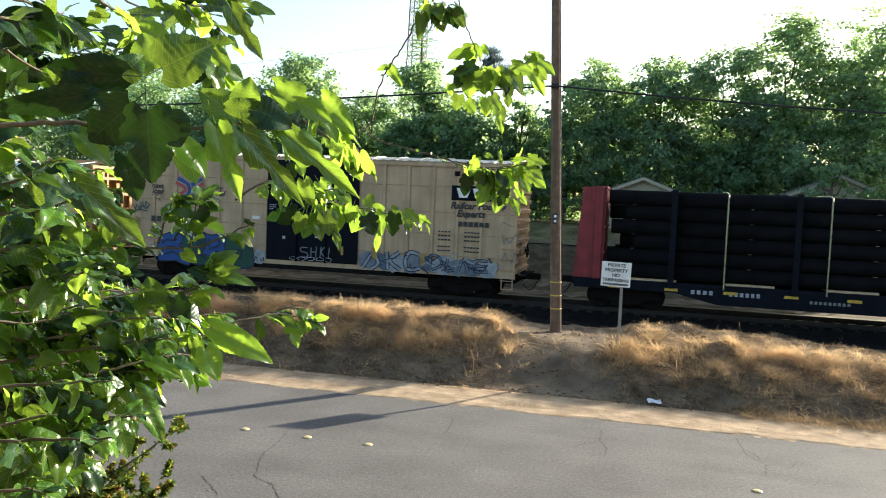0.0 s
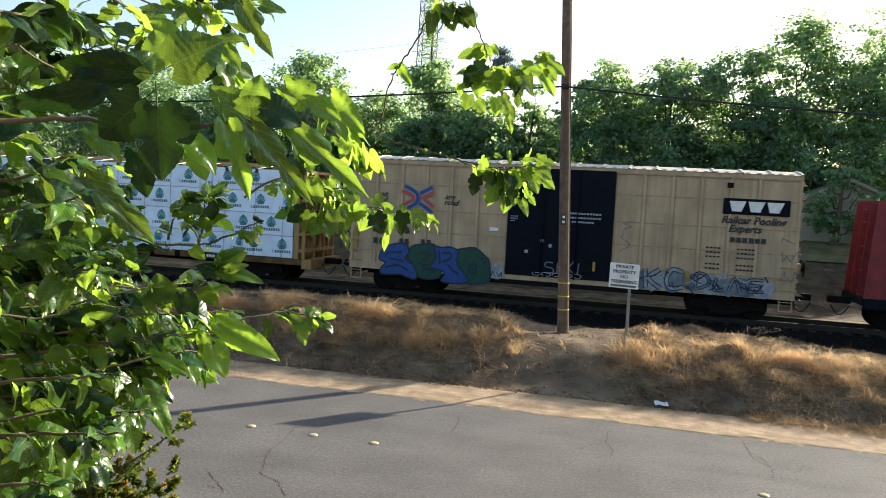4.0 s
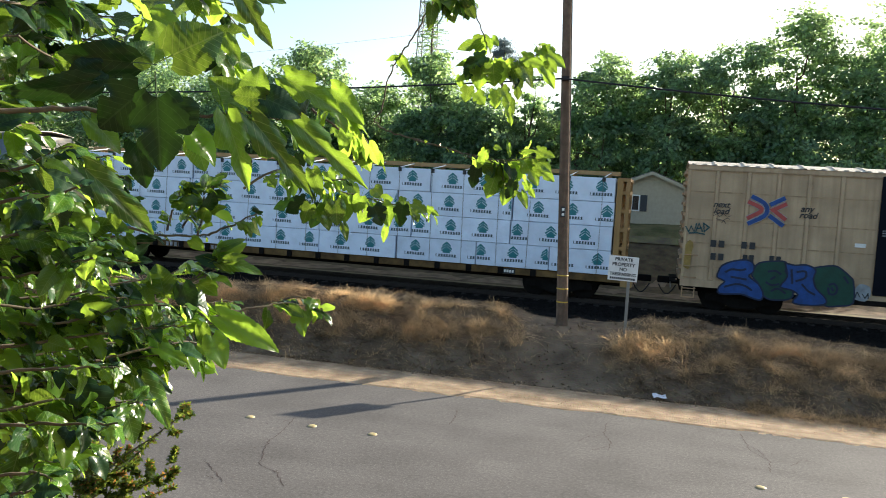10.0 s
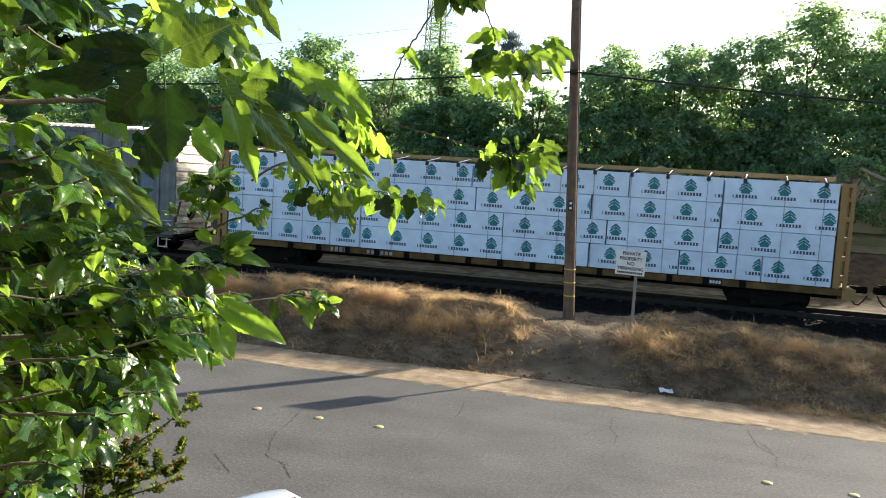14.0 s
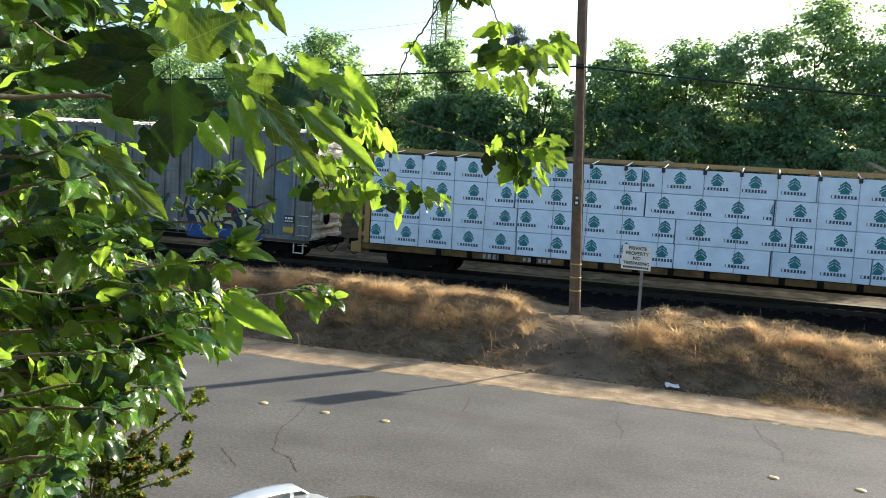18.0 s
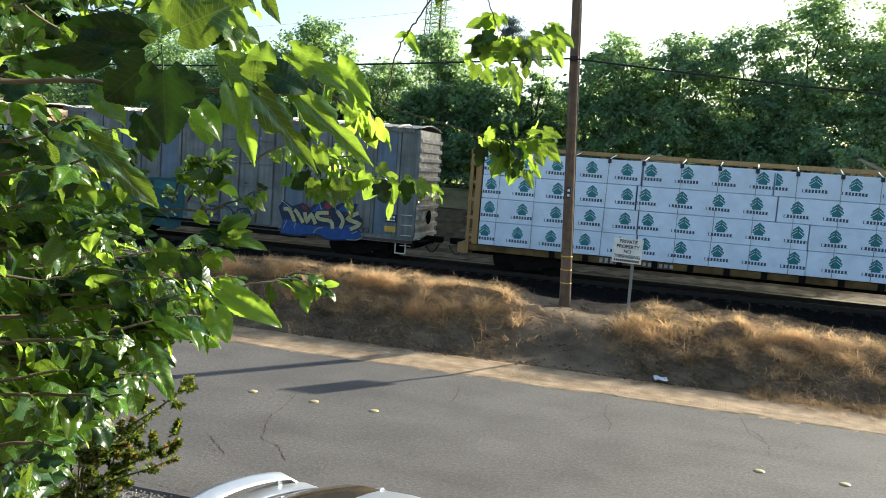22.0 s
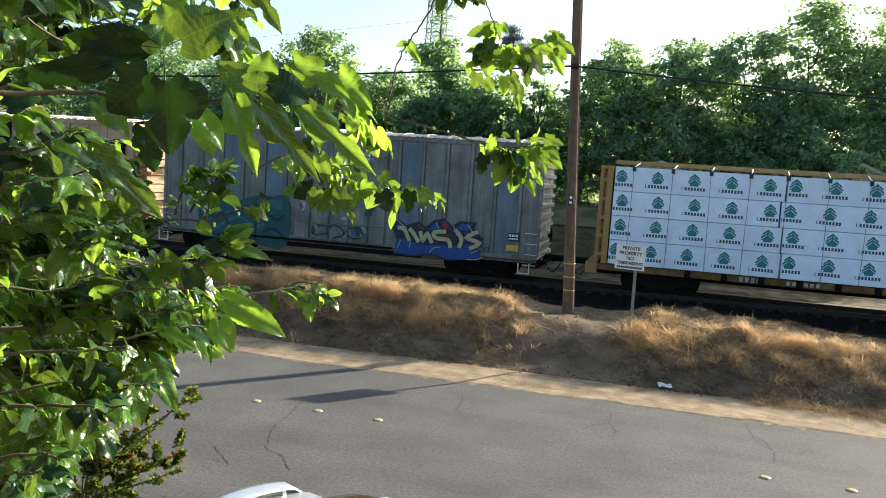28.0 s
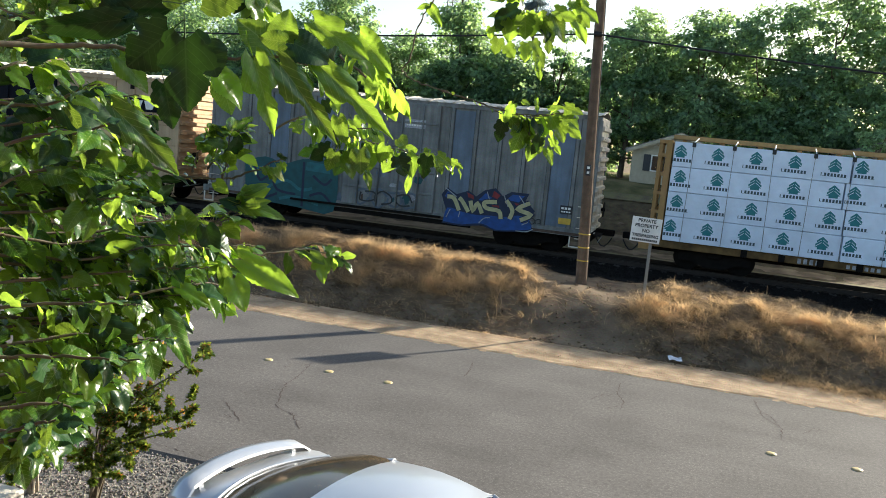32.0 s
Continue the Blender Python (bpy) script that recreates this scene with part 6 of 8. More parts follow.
def leaf_shape(notch, curl, seed):
    """Points, faces and across-along coordinates of one toothed leaf, 1 long and 1 wide, stalk at the origin, tip along +y; notch deepens the bays between its lobes."""
    r = random.Random(seed)
    ph, lop = r.uniform(0, 6), r.uniform(-0.06, 0.06)
    k = 29
    form = CUT if notch > 0.6 else OVATE
    notch = 0.25 if notch > 0.6 else notch
    vs, uv, fs = [], [], []
    for i in range(k):
        v = i / (k - 1)
        w = float(np.interp(v, [p[0] for p in form], [p[1] for p in form]))
        bay = notch * (math.exp(-(((v - 0.47) / 0.07) ** 2)) + 0.6 * math.exp(-(((v - 0.17) / 0.04) ** 2)))
        lobe = notch * math.exp(-(((v - 0.33) / 0.08) ** 2))
        tooth = (0.97, 1.03)[i % 2] if 0 < i < k - 1 else 1
        for u in (-1, -0.66, -0.33, 0, 0.33, 0.66, 1):
            q = abs(u)
            x = u * w * (1 - bay * q) * (tooth if q == 1 else 1) * (1 + lop * u)
            e = abs(x)
            y = v - (0.13 * q * q if i < 3 else 0.1 * q * q * (1 - v) ** 3) + 0.16 * lobe * q * q + (0.01 if i % 2 and q == 1 else 0)
            z = 0.4 * e - 0.75 * e * e - curl * v * v + 0.006 * math.sin(50 * (v - 0.7 * e)) * min(1, e * 7) + 0.06 * math.sin(8 * v + 2.2 * u + ph) * e * 2
            vs.append((x, y, z))
            uv.append((x, v))
        if i:
            b = (i - 1) * 7
            fs += [(b + j, b + j + 1, b + j + 8, b + j + 7) for j in range(6)]
    n = len(vs)
    for y, z in ((0.02, 0.0), (-0.16, 0.0), (-0.34, 0.05)):
        vs += [(-0.013, y, z - 0.004), (0.013, y, z - 0.004), (0.0, y, z + 0.018)]
    uv += [(0, 0)] * 9
    for b in (n, n + 3):
        fs += [(b + i, b + (i + 1) % 3, b + 3 + (i + 1) % 3, b + 3 + i) for i in range(3)]
    return vs, fs, uv


def vein(m, pale):
    """Paler veins and midrib from the leaf's own coordinates."""
    nt = m.node_tree
    n, ln = nt.nodes, nt.links.new
    uvn = n.new("ShaderNodeUVMap")
    uvn.uv_map = "leaf"
    sep = n.new("ShaderNodeSeparateXYZ")
    ln(uvn.outputs["UV"], sep.inputs[0])

    def op(kind, a, b=None):
        q = n.new("ShaderNodeMath")
        q.operation = kind
        for i, s in enumerate((a, b)):
            if s is None:
                continue
            if isinstance(s, (int, float)):
                q.inputs[i].default_value = s
            else:
                ln(s, q.inputs[i])
        return q.outputs[0]
    ax = op("ABSOLUTE", sep.outputs["X"])
    rib = op("LESS_THAN", ax, 0.014)
    side = op("LESS_THAN", op("FRACT", op("MULTIPLY", op("SUBTRACT", sep.outputs["Y"], op("MULTIPLY", ax, 0.7)), 8.0)), 0.1)
    both = op("MULTIPLY", op("MAXIMUM", rib, side), 0.45)
    for node in [x for x in n if x.type == "HUE_SAT"]:
        target = node.outputs["Color"].links[0].to_socket
        mx = n.new("ShaderNodeMix")
        mx.data_type = "RGBA"
        ln(both, mx.inputs["Factor"])
        ln(node.outputs["Color"], mx.inputs["A"])
        mx.inputs["B"].default_value = (*pale, 1)
        ln(mx.outputs["Result"], target)


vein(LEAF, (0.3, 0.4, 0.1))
vein(SHADELEAF, (0.06, 0.11, 0.04))


def leaf_mesh(name, shape, material):
    vs, fs, uv = shape
    me = bpy.data.meshes.new(name)
    me.from_pydata(vs, [], fs)
    layer = me.uv_layers.new(name="leaf")
    loops = np.zeros(len(me.loops), dtype=np.int32)
    me.loops.foreach_get("vertex_index", loops)
    layer.data.foreach_set("uv", np.array(uv, dtype=np.float32)[loops].ravel())
    me.polygons.foreach_set("use_smooth", [True] * len(me.polygons))
    me.materials.append(material)
    return me


def leaf_pose(p, along, normal, length, width):
    y = Vector(along).normalized()
    z = Vector(normal)
    z = (z - y * z.dot(y)).normalized()
    x = y.cross(z)
    m = Matrix((x * width, y * length, z * length)).transposed().to_4x4()
    return Matrix.Translation(p) @ m


def mulberry():
    th = tagged(empty("mulberry_tree", -3.4, 0.6, -0.05), "mulberry tree with large glossy green leaves", "tree")
    inv = th.matrix_basis.inverted()
    r = random.Random(8)
    bm = bmesh.new()
    trunk = [(-3.4, 0.6, -0.1), (-3.36, 0.62, 1.2), (-3.25, 0.68, 2.6), (-3.1, 0.75, 3.8), (-2.8, 0.85, 4.6), (-2.4, 0.9, 5.6)]
    add_tube(bm, [inv @ Vector(p) for p in trunk], [0.16, 0.14, 0.12, 0.1, 0.08, 0.05], 10)
    part("trunk", bm, BARK, th)
    for a, b, c in (((-3.2, 0.7, 3.0), (-2.5, 1.05, 3.5), (-1.85, 1.5, 3.75)), ((-3.1, 0.75, 3.8), (-2.4, 1.0, 4.1), (-1.75, 1.3, 4.2)), ((-2.8, 0.85, 4.6), (-2.1, 1.15, 4.75), (-1.6, 1.45, 4.7))):
        bm = bmesh.new()
        add_tube(bm, [inv @ Vector(p) for p in smooth_line([a, b, c], 4)], [0.04 - 0.003 * i for i in range(9)], 8)
        part("limb", bm, BARK, th)
    shapes = {"round": [leaf_shape(0.0, 0.14, 1), leaf_shape(0.05, 0.3, 2), leaf_shape(0.0, 0.22, 3), leaf_shape(0.0, 0.38, 7)], "lobed": [leaf_shape(0.45, 0.2, 4), leaf_shape(0.35, 0.3, 5)], "cut": [leaf_shape(0.72, 0.16, 6), leaf_shape(0.8, 0.22, 8)]}
    meshes = {}
    pile = {LEAF: ([], [], []), SHADELEAF: ([], [], [])}
    count = [0]
    roots = []

    def put(m, kind, pick, material, single):
        """One leaf: an object of its own, or one of the many joined ones."""
        shape = shapes[kind][pick % len(shapes[kind])]
        if single and count[0] < 290:
            key = (kind, pick % len(shapes[kind]), material.name)
            if key not in meshes:
                meshes[key] = leaf_mesh("leaf", shape, material)
            ob = new("leaf", meshes[key])
            ob.parent = th
            ob.matrix_basis = inv @ m
            count[0] += 1
            return
        vs, fs, uv = pile[material]
        b, m = len(vs), inv @ m
        vs += [tuple(m @ Vector(q)) for q in shape[0]]
        fs += [tuple(b + q for q in f) for f in shape[1]]
        uv += shape[2]

    def blade(base, tip, width, normal, kind, material):
        """One large leaf from stalk to tip."""
        a, b = Vector(base), Vector(tip)
        put(leaf_pose(a, b - a, normal, (b - a).length, width), kind, r.randrange(4), material, True)

    def shoot(pts, size, n, hang, start, thick):
        """A shoot along pts with n leaves set alternately from start on, smaller towards its tip."""
        line = [Vector(p) for p in smooth_line(pts, 6)]
        k = len(line)
        if pts[0][0] < -pts[0][1]:
            roots.append((pts[0], size, hang))
        bm = bmesh.new()
        add_tube(bm, [inv @ (p + Vector((r.uniform(-1, 1), r.uniform(-1, 1), r.uniform(-1, 1))) * 0.003) for p in line], [thick * (1 - 0.7 * i / k) + 0.0008 for i in range(k)], 6)
        part("branch", bm, TWIG, th)
        for j in range(n):
            u = start + (1 - start) * (j + r.uniform(0, 0.8)) / n
            i = min(k - 2, int(u * (k - 1)))
            p = line[i].lerp(line[i + 1], min(1, u * (k - 1) - i))
            along = (line[i + 1] - line[i]).normalized()
            across = along.cross(Vector((0, 0, 1))).normalized() * (1 if j % 2 else -1)
            out = across * r.uniform(0.5, 1.1) + along * r.uniform(0.2, 0.9) + Vector((r.gauss(0, 0.2), r.gauss(0, 0.2), r.gauss(-hang, 0.45)))
            nor = Vector((r.gauss(0.4, 0.6), r.gauss(0.05 + 0.8 * max(0.0, hang - 0.4), 0.55), 0.85)) + out * r.uniform(-0.2, 0.4)
            if r.random() < 0.13:
                # some leaves are turned to mirror the sun towards the camera
                nor = Vector((r.gauss(0.82, 0.14), r.gauss(-0.36, 0.14), r.gauss(0.43, 0.14)))
            ln = size * r.uniform(0.65, 1.2) * (1 - 0.4 * max(0.0, u - 0.6) / 0.4)
            out.normalize()
            q = p + out * ln * 0.33
            # Part of the leaves take the darker colour as painted shade.
            put(leaf_pose(q, out, nor, ln, ln * r.uniform(0.66, 0.86)), "lobed" if r.random() < 0.2 else "round", r.randrange(4), SHADELEAF if r.random() < 0.24 else LEAF, j % 4 == 0)

    # the limb that crosses the view and its large leaves
    shoot([(-1.34, 1.28, 4.26), (-1.23, 1.41, 4.28), (-1.14, 1.50, 4.29), (-1.02, 1.61, 4.29), (-0.93, 1.68, 4.31), (-0.84, 1.75, 4.30)], 0.100, 6, 0.20, 0.10, 0.0060)
    blade((-1.011, 1.530, 4.412), (-0.920, 1.576, 4.473), 0.118, (0.53, -0.85, 0.00), 'round', LEAF)
    blade((-1.105, 1.647, 4.428), (-1.119, 1.623, 4.506), 0.097, (0.55, -0.80, 0.25), 'round', LEAF)
    # Leaves that lie in shade get the darker leaf colour.
    blade((-1.047, 1.448, 4.384), (-1.157, 1.363, 4.380), 0.078, (0.59, -0.75, -0.30), 'round', SHADELEAF)
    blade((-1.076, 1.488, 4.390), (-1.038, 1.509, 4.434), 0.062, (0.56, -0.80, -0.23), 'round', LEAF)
    blade((-1.007, 1.423, 4.323), (-1.072, 1.381, 4.246), 0.119, (0.60, -0.80, 0.03), 'lobed', SHADELEAF)
    blade((-0.967, 1.416, 4.312), (-0.960, 1.427, 4.167), 0.115, (0.55, -0.82, 0.16), 'lobed', SHADELEAF)
    blade((-0.979, 1.504, 4.309), (-0.956, 1.523, 4.247), 0.088, (0.52, -0.82, 0.23), 'round', SHADELEAF)
    blade((-1.094, 1.416, 4.363), (-1.149, 1.376, 4.336), 0.075, (0.74, -0.56, 0.36), 'round', SHADELEAF)
    blade((-1.096, 1.392, 4.337), (-1.215, 1.295, 4.287), 0.064, (0.61, -0.71, -0.36), 'round', SHADELEAF)
    blade((-0.907, 1.662, 4.323), (-0.972, 1.618, 4.386), 0.087, (0.44, -0.77, 0.45), 'round', LEAF)
    blade((-0.892, 1.669, 4.345), (-0.879, 1.667, 4.415), 0.069, (0.47, -0.88, 0.09), 'round', LEAF)
    blade((-0.867, 1.637, 4.339), (-0.917, 1.609, 4.343), 0.047, (0.48, -0.88, 0.01), 'round', LEAF)
    blade((-0.920, 1.600, 4.297), (-0.869, 1.633, 4.133), 0.085, (0.61, -0.78, 0.11), 'cut', LEAF)
    blade((-0.886, 1.654, 4.294), (-0.755, 1.721, 4.130), 0.081, (0.51, -0.85, 0.17), 'cut', LEAF)
    blade((-0.825, 1.729, 4.302), (-0.652, 1.806, 4.155), 0.078, (0.38, -0.90, 0.21), 'cut', LEAF)
    blade((-0.877, 1.677, 4.346), (-0.791, 1.721, 4.316), 0.082, (0.41, -0.83, 0.38), 'round', SHADELEAF)
    blade((-0.864, 1.766, 4.402), (-0.741, 1.829, 4.336), 0.077, (0.40, -0.90, 0.20), 'lobed', LEAF)
    blade((-0.784, 1.849, 4.391), (-0.703, 1.889, 4.310), 0.062, (0.37, -0.92, 0.11), 'round', LEAF)
    blade((-0.867, 1.853, 4.303), (-0.783, 1.893, 4.244), 0.068, (0.39, -0.89, 0.24), 'lobed', LEAF)
    blade((-0.905, 1.626, 4.553), (-0.850, 1.676, 4.451), 0.061, (0.47, -0.88, -0.08), 'cut', LEAF)
    blade((-0.967, 1.665, 4.476), (-0.938, 1.690, 4.427), 0.041, (0.49, -0.86, 0.16), 'round', LEAF)
    blade((-1.030, 1.654, 4.247), (-1.006, 1.671, 4.172), 0.060, (0.51, -0.84, 0.18), 'round', LEAF)
    # overhead shoots
    shoot([(-1.80, 1.74, 4.46), (-1.75, 1.87, 4.51), (-1.72, 1.98, 4.56), (-1.67, 2.10, 4.63)], 0.093, 14, 0.25, 0.20, 0.0030)
    shoot([(-1.90, 1.83, 4.36), (-1.83, 1.98, 4.42), (-1.78, 2.10, 4.51), (-1.68, 2.25, 4.61)], 0.098, 14, 0.25, 0.20, 0.0030)
    shoot([(-1.76, 1.96, 4.72), (-1.69, 2.14, 4.63), (-1.58, 2.29, 4.66), (-1.47, 2.43, 4.72)], 0.100, 14, 0.25, 0.20, 0.0030)
    shoot([(-1.65, 2.24, 4.75), (-1.57, 2.39, 4.71), (-1.48, 2.52, 4.72), (-1.46, 2.62, 4.67)], 0.105, 14, 0.25, 0.20, 0.0030)
    shoot([(-1.86, 1.83, 4.58), (-1.83, 2.00, 4.56), (-1.81, 2.16, 4.54)], 0.098, 14, 0.25, 0.20, 0.0030)
    shoot([(-1.80, 2.14, 4.56), (-1.75, 2.30, 4.58), (-1.71, 2.45, 4.64)], 0.104, 14, 0.25, 0.20, 0.0030)
    shoot([(-1.34, 1.35, 4.49), (-1.34, 1.49, 4.51), (-1.33, 1.62, 4.55)], 0.071, 14, 0.25, 0.20, 0.0030)
    shoot([(-1.34, 1.88, 4.69), (-1.26, 2.06, 4.67), (-1.17, 2.22, 4.70)], 0.088, 14, 0.25, 0.20, 0.0030)
    shoot([(-2.01, 1.99, 4.45), (-1.95, 2.18, 4.50), (-1.90, 2.35, 4.51)], 0.105, 14, 0.25, 0.20, 0.0030)
    shoot([(-1.37, 2.12, 4.56), (-1.34, 2.25, 4.56), (-1.34, 2.37, 4.52)], 0.094, 14, 0.25, 0.20, 0.0030)
    shoot([(-1.98, 1.95, 4.52), (-1.94, 2.11, 4.62), (-1.89, 2.28, 4.64)], 0.104, 14, 0.25, 0.20, 0.0030)
    shoot([(-1.35, 1.44, 4.55), (-1.35, 1.58, 4.55), (-1.34, 1.73, 4.51)], 0.074, 14, 0.25, 0.20, 0.0030)
    shoot([(-1.70, 1.64, 4.28), (-1.69, 1.79, 4.32), (-1.68, 1.94, 4.38)], 0.088, 14, 0.25, 0.20, 0.0030)
    shoot([(-1.30, 1.65, 4.62), (-1.29, 1.80, 4.57), (-1.29, 1.93, 4.52)], 0.079, 14, 0.25, 0.20, 0.0030)
    shoot([(-1.74, 1.70, 4.39), (-1.73, 1.85, 4.37), (-1.70, 2.01, 4.36)], 0.090, 14, 0.25, 0.20, 0.0030)
    shoot([(-1.66, 1.81, 4.50), (-1.63, 1.97, 4.45), (-1.63, 2.09, 4.49)], 0.092, 14, 0.25, 0.20, 0.0030)
    shoot([(-1.38, 1.33, 4.21), (-1.39, 1.46, 4.24), (-1.40, 1.58, 4.26)], 0.071, 14, 0.25, 0.20, 0.0030)
    shoot([(-0.98, 1.73, 4.35), (-0.90, 1.84, 4.39), (-0.83, 1.95, 4.37), (-0.78, 2.04, 4.30), (-0.76, 2.12, 4.24)], 0.075, 16, 0.55, 0.35, 0.0030)
    shoot([(-0.94, 2.09, 4.36), (-0.84, 2.14, 4.29), (-0.80, 2.16, 4.26)], 0.065, 9, 0.60, 0.20, 0.0030)
    # leaves over the middle of the crown
    blade((-1.123, 1.407, 4.166), (-1.005, 1.488, 4.039), 0.070, (0.58, -0.78, 0.23), 'lobed', LEAF)
    blade((-1.145, 1.283, 4.165), (-1.053, 1.359, 4.118), 0.084, (0.61, -0.73, 0.30), 'round', SHADELEAF)
    blade((-1.194, 1.238, 4.147), (-1.146, 1.282, 4.152), 0.055, (0.67, -0.72, 0.21), 'round', SHADELEAF)
    blade((-1.148, 1.359, 4.116), (-1.138, 1.363, 4.046), 0.069, (0.62, -0.74, 0.24), 'round', SHADELEAF)
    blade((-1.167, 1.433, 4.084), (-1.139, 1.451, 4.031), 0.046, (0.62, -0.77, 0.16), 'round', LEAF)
    blade((-1.044, 1.465, 4.222), (-1.026, 1.478, 4.130), 0.065, (0.56, -0.80, 0.19), 'lobed', SHADELEAF)
    blade((-1.356, 1.469, 4.231), (-1.345, 1.480, 4.161), 0.047, (0.91, -0.40, 0.10), 'round', LEAF)
    shoot([(-1.56, 1.54, 4.04), (-1.53, 1.66, 4.05), (-1.42, 1.83, 4.03), (-1.33, 1.98, 3.99), (-1.25, 2.10, 3.99)], 0.070, 9, 0.20, 0.20, 0.0050)
    shoot([(-1.25, 2.04, 3.99), (-1.24, 2.05, 4.05), (-1.24, 2.06, 4.11), (-1.20, 2.08, 4.14)], 0.062, 22, -0.10, 0.05, 0.0030)
    shoot([(-1.31, 2.06, 4.01), (-1.30, 2.08, 4.06), (-1.29, 2.08, 4.12)], 0.058, 12, 0.10, 0.10, 0.0030)
    shoot([(-1.32, 2.00, 4.00), (-1.31, 2.01, 4.06), (-1.29, 2.02, 4.13)], 0.060, 9, 0.10, 0.10, 0.0030)
    shoot([(-1.25, 2.10, 3.99), (-1.18, 2.14, 4.03), (-1.13, 2.17, 4.06)], 0.060, 7, 0.30, 0.30, 0.0030)
    # the sprig that hangs before the train
    shoot([(-1.17, 2.15, 4.13), (-1.10, 2.22, 4.19), (-1.02, 2.29, 4.16), (-0.93, 2.36, 4.13), (-0.83, 2.43, 4.11), (-0.68, 2.51, 4.08)], 0.066, 34, 0.60, 0.15, 0.0030)
    shoot([(-1.08, 2.26, 4.19), (-1.01, 2.28, 4.17), (-0.92, 2.32, 4.17)], 0.050, 16, 0.50, 0.10, 0.0030)
    shoot([(-1.07, 2.33, 4.19), (-1.01, 2.35, 4.14), (-0.95, 2.37, 4.07)], 0.050, 14, 0.60, 0.10, 0.0030)
    blade((-1.131, 2.350, 4.188), (-1.099, 2.365, 4.115), 0.071, (0.70, -0.64, 0.32), 'round', LEAF)
    blade((-1.099, 2.354, 4.097), (-1.161, 2.323, 4.072), 0.046, (0.29, -0.90, 0.32), 'lobed', SHADELEAF)
    blade((-1.009, 2.231, 4.106), (-1.061, 2.205, 4.066), 0.059, (0.57, -0.78, 0.25), 'lobed', SHADELEAF)
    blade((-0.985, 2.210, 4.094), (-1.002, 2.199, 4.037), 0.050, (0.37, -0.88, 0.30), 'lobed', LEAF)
    blade((-1.020, 2.372, 4.084), (-1.046, 2.357, 4.015), 0.058, (0.48, -0.83, 0.28), 'round', SHADELEAF)
    blade((-1.025, 2.345, 4.080), (-0.991, 2.358, 4.044), 0.066, (0.72, -0.68, 0.13), 'lobed', LEAF)
    blade((-0.945, 2.230, 4.063), (-0.927, 2.235, 4.021), 0.039, (0.62, -0.68, 0.39), 'round', LEAF)
    blade((-0.920, 2.241, 4.108), (-0.906, 2.244, 4.035), 0.066, (0.52, -0.81, 0.28), 'round', LEAF)
    blade((-0.984, 2.213, 4.197), (-0.959, 2.223, 4.119), 0.050, (0.27, -0.95, 0.13), 'round', LEAF)
    blade((-1.018, 2.404, 4.195), (-0.976, 2.422, 4.133), 0.059, (0.63, -0.76, 0.17), 'lobed', LEAF)
    blade((-0.973, 2.418, 4.176), (-0.913, 2.440, 4.126), 0.063, (0.32, -0.80, 0.50), 'lobed', LEAF)
    blade((-0.914, 2.317, 4.120), (-0.913, 2.314, 4.040), 0.060, (0.60, -0.73, 0.31), 'round', LEAF)
    blade((-0.901, 2.266, 4.042), (-0.885, 2.268, 3.989), 0.027, (0.59, -0.70, 0.40), 'round', LEAF)
    blade((-0.928, 2.419, 4.107), (-0.932, 2.416, 4.071), 0.046, (0.13, -0.83, 0.54), 'round', SHADELEAF)
    blade((-0.872, 2.330, 4.125), (-0.888, 2.322, 4.072), 0.048, (0.31, -0.80, 0.51), 'round', LEAF)
    blade((-0.885, 2.449, 4.103), (-0.918, 2.434, 4.039), 0.063, (0.32, -0.90, 0.28), 'round', LEAF)
    blade((-0.824, 2.312, 4.097), (-0.795, 2.320, 4.041), 0.067, (0.56, -0.81, 0.19), 'lobed', SHADELEAF)
    blade((-0.837, 2.478, 4.029), (-0.847, 2.471, 3.977), 0.025, (0.07, -0.97, 0.25), 'round', LEAF)
    blade((-0.881, 2.464, 4.150), (-0.853, 2.474, 4.122), 0.050, (0.36, -0.86, 0.35), 'round', LEAF)
    blade((-0.803, 2.332, 4.108), (-0.779, 2.338, 4.038), 0.059, (0.37, -0.80, 0.47), 'round', LEAF)
    blade((-0.769, 2.383, 4.117), (-0.731, 2.394, 4.095), 0.044, (0.65, -0.75, 0.12), 'lobed', LEAF)
    blade((-0.732, 2.313, 4.106), (-0.741, 2.307, 4.041), 0.054, (0.11, -0.86, 0.50), 'lobed', SHADELEAF)
    blade((-0.743, 2.455, 4.093), (-0.723, 2.460, 4.052), 0.037, (0.55, -0.76, 0.36), 'lobed', LEAF)
    blade((-0.708, 2.336, 4.114), (-0.664, 2.348, 4.089), 0.039, (0.11, -0.93, 0.34), 'lobed', LEAF)
    blade((-0.708, 2.489, 4.095), (-0.669, 2.499, 4.076), 0.029, (0.35, -0.90, 0.26), 'lobed', LEAF)
    blade((-0.997, 2.423, 4.164), (-1.002, 2.420, 4.124), 0.025, (0.67, -0.64, 0.37), 'round', LEAF)
    blade((-1.034, 2.287, 4.245), (-1.020, 2.294, 4.208), 0.036, (0.62, -0.74, 0.26), 'round', LEAF)
    blade((-1.060, 2.280, 4.244), (-1.045, 2.288, 4.204), 0.032, (0.25, -0.92, 0.29), 'round', SHADELEAF)
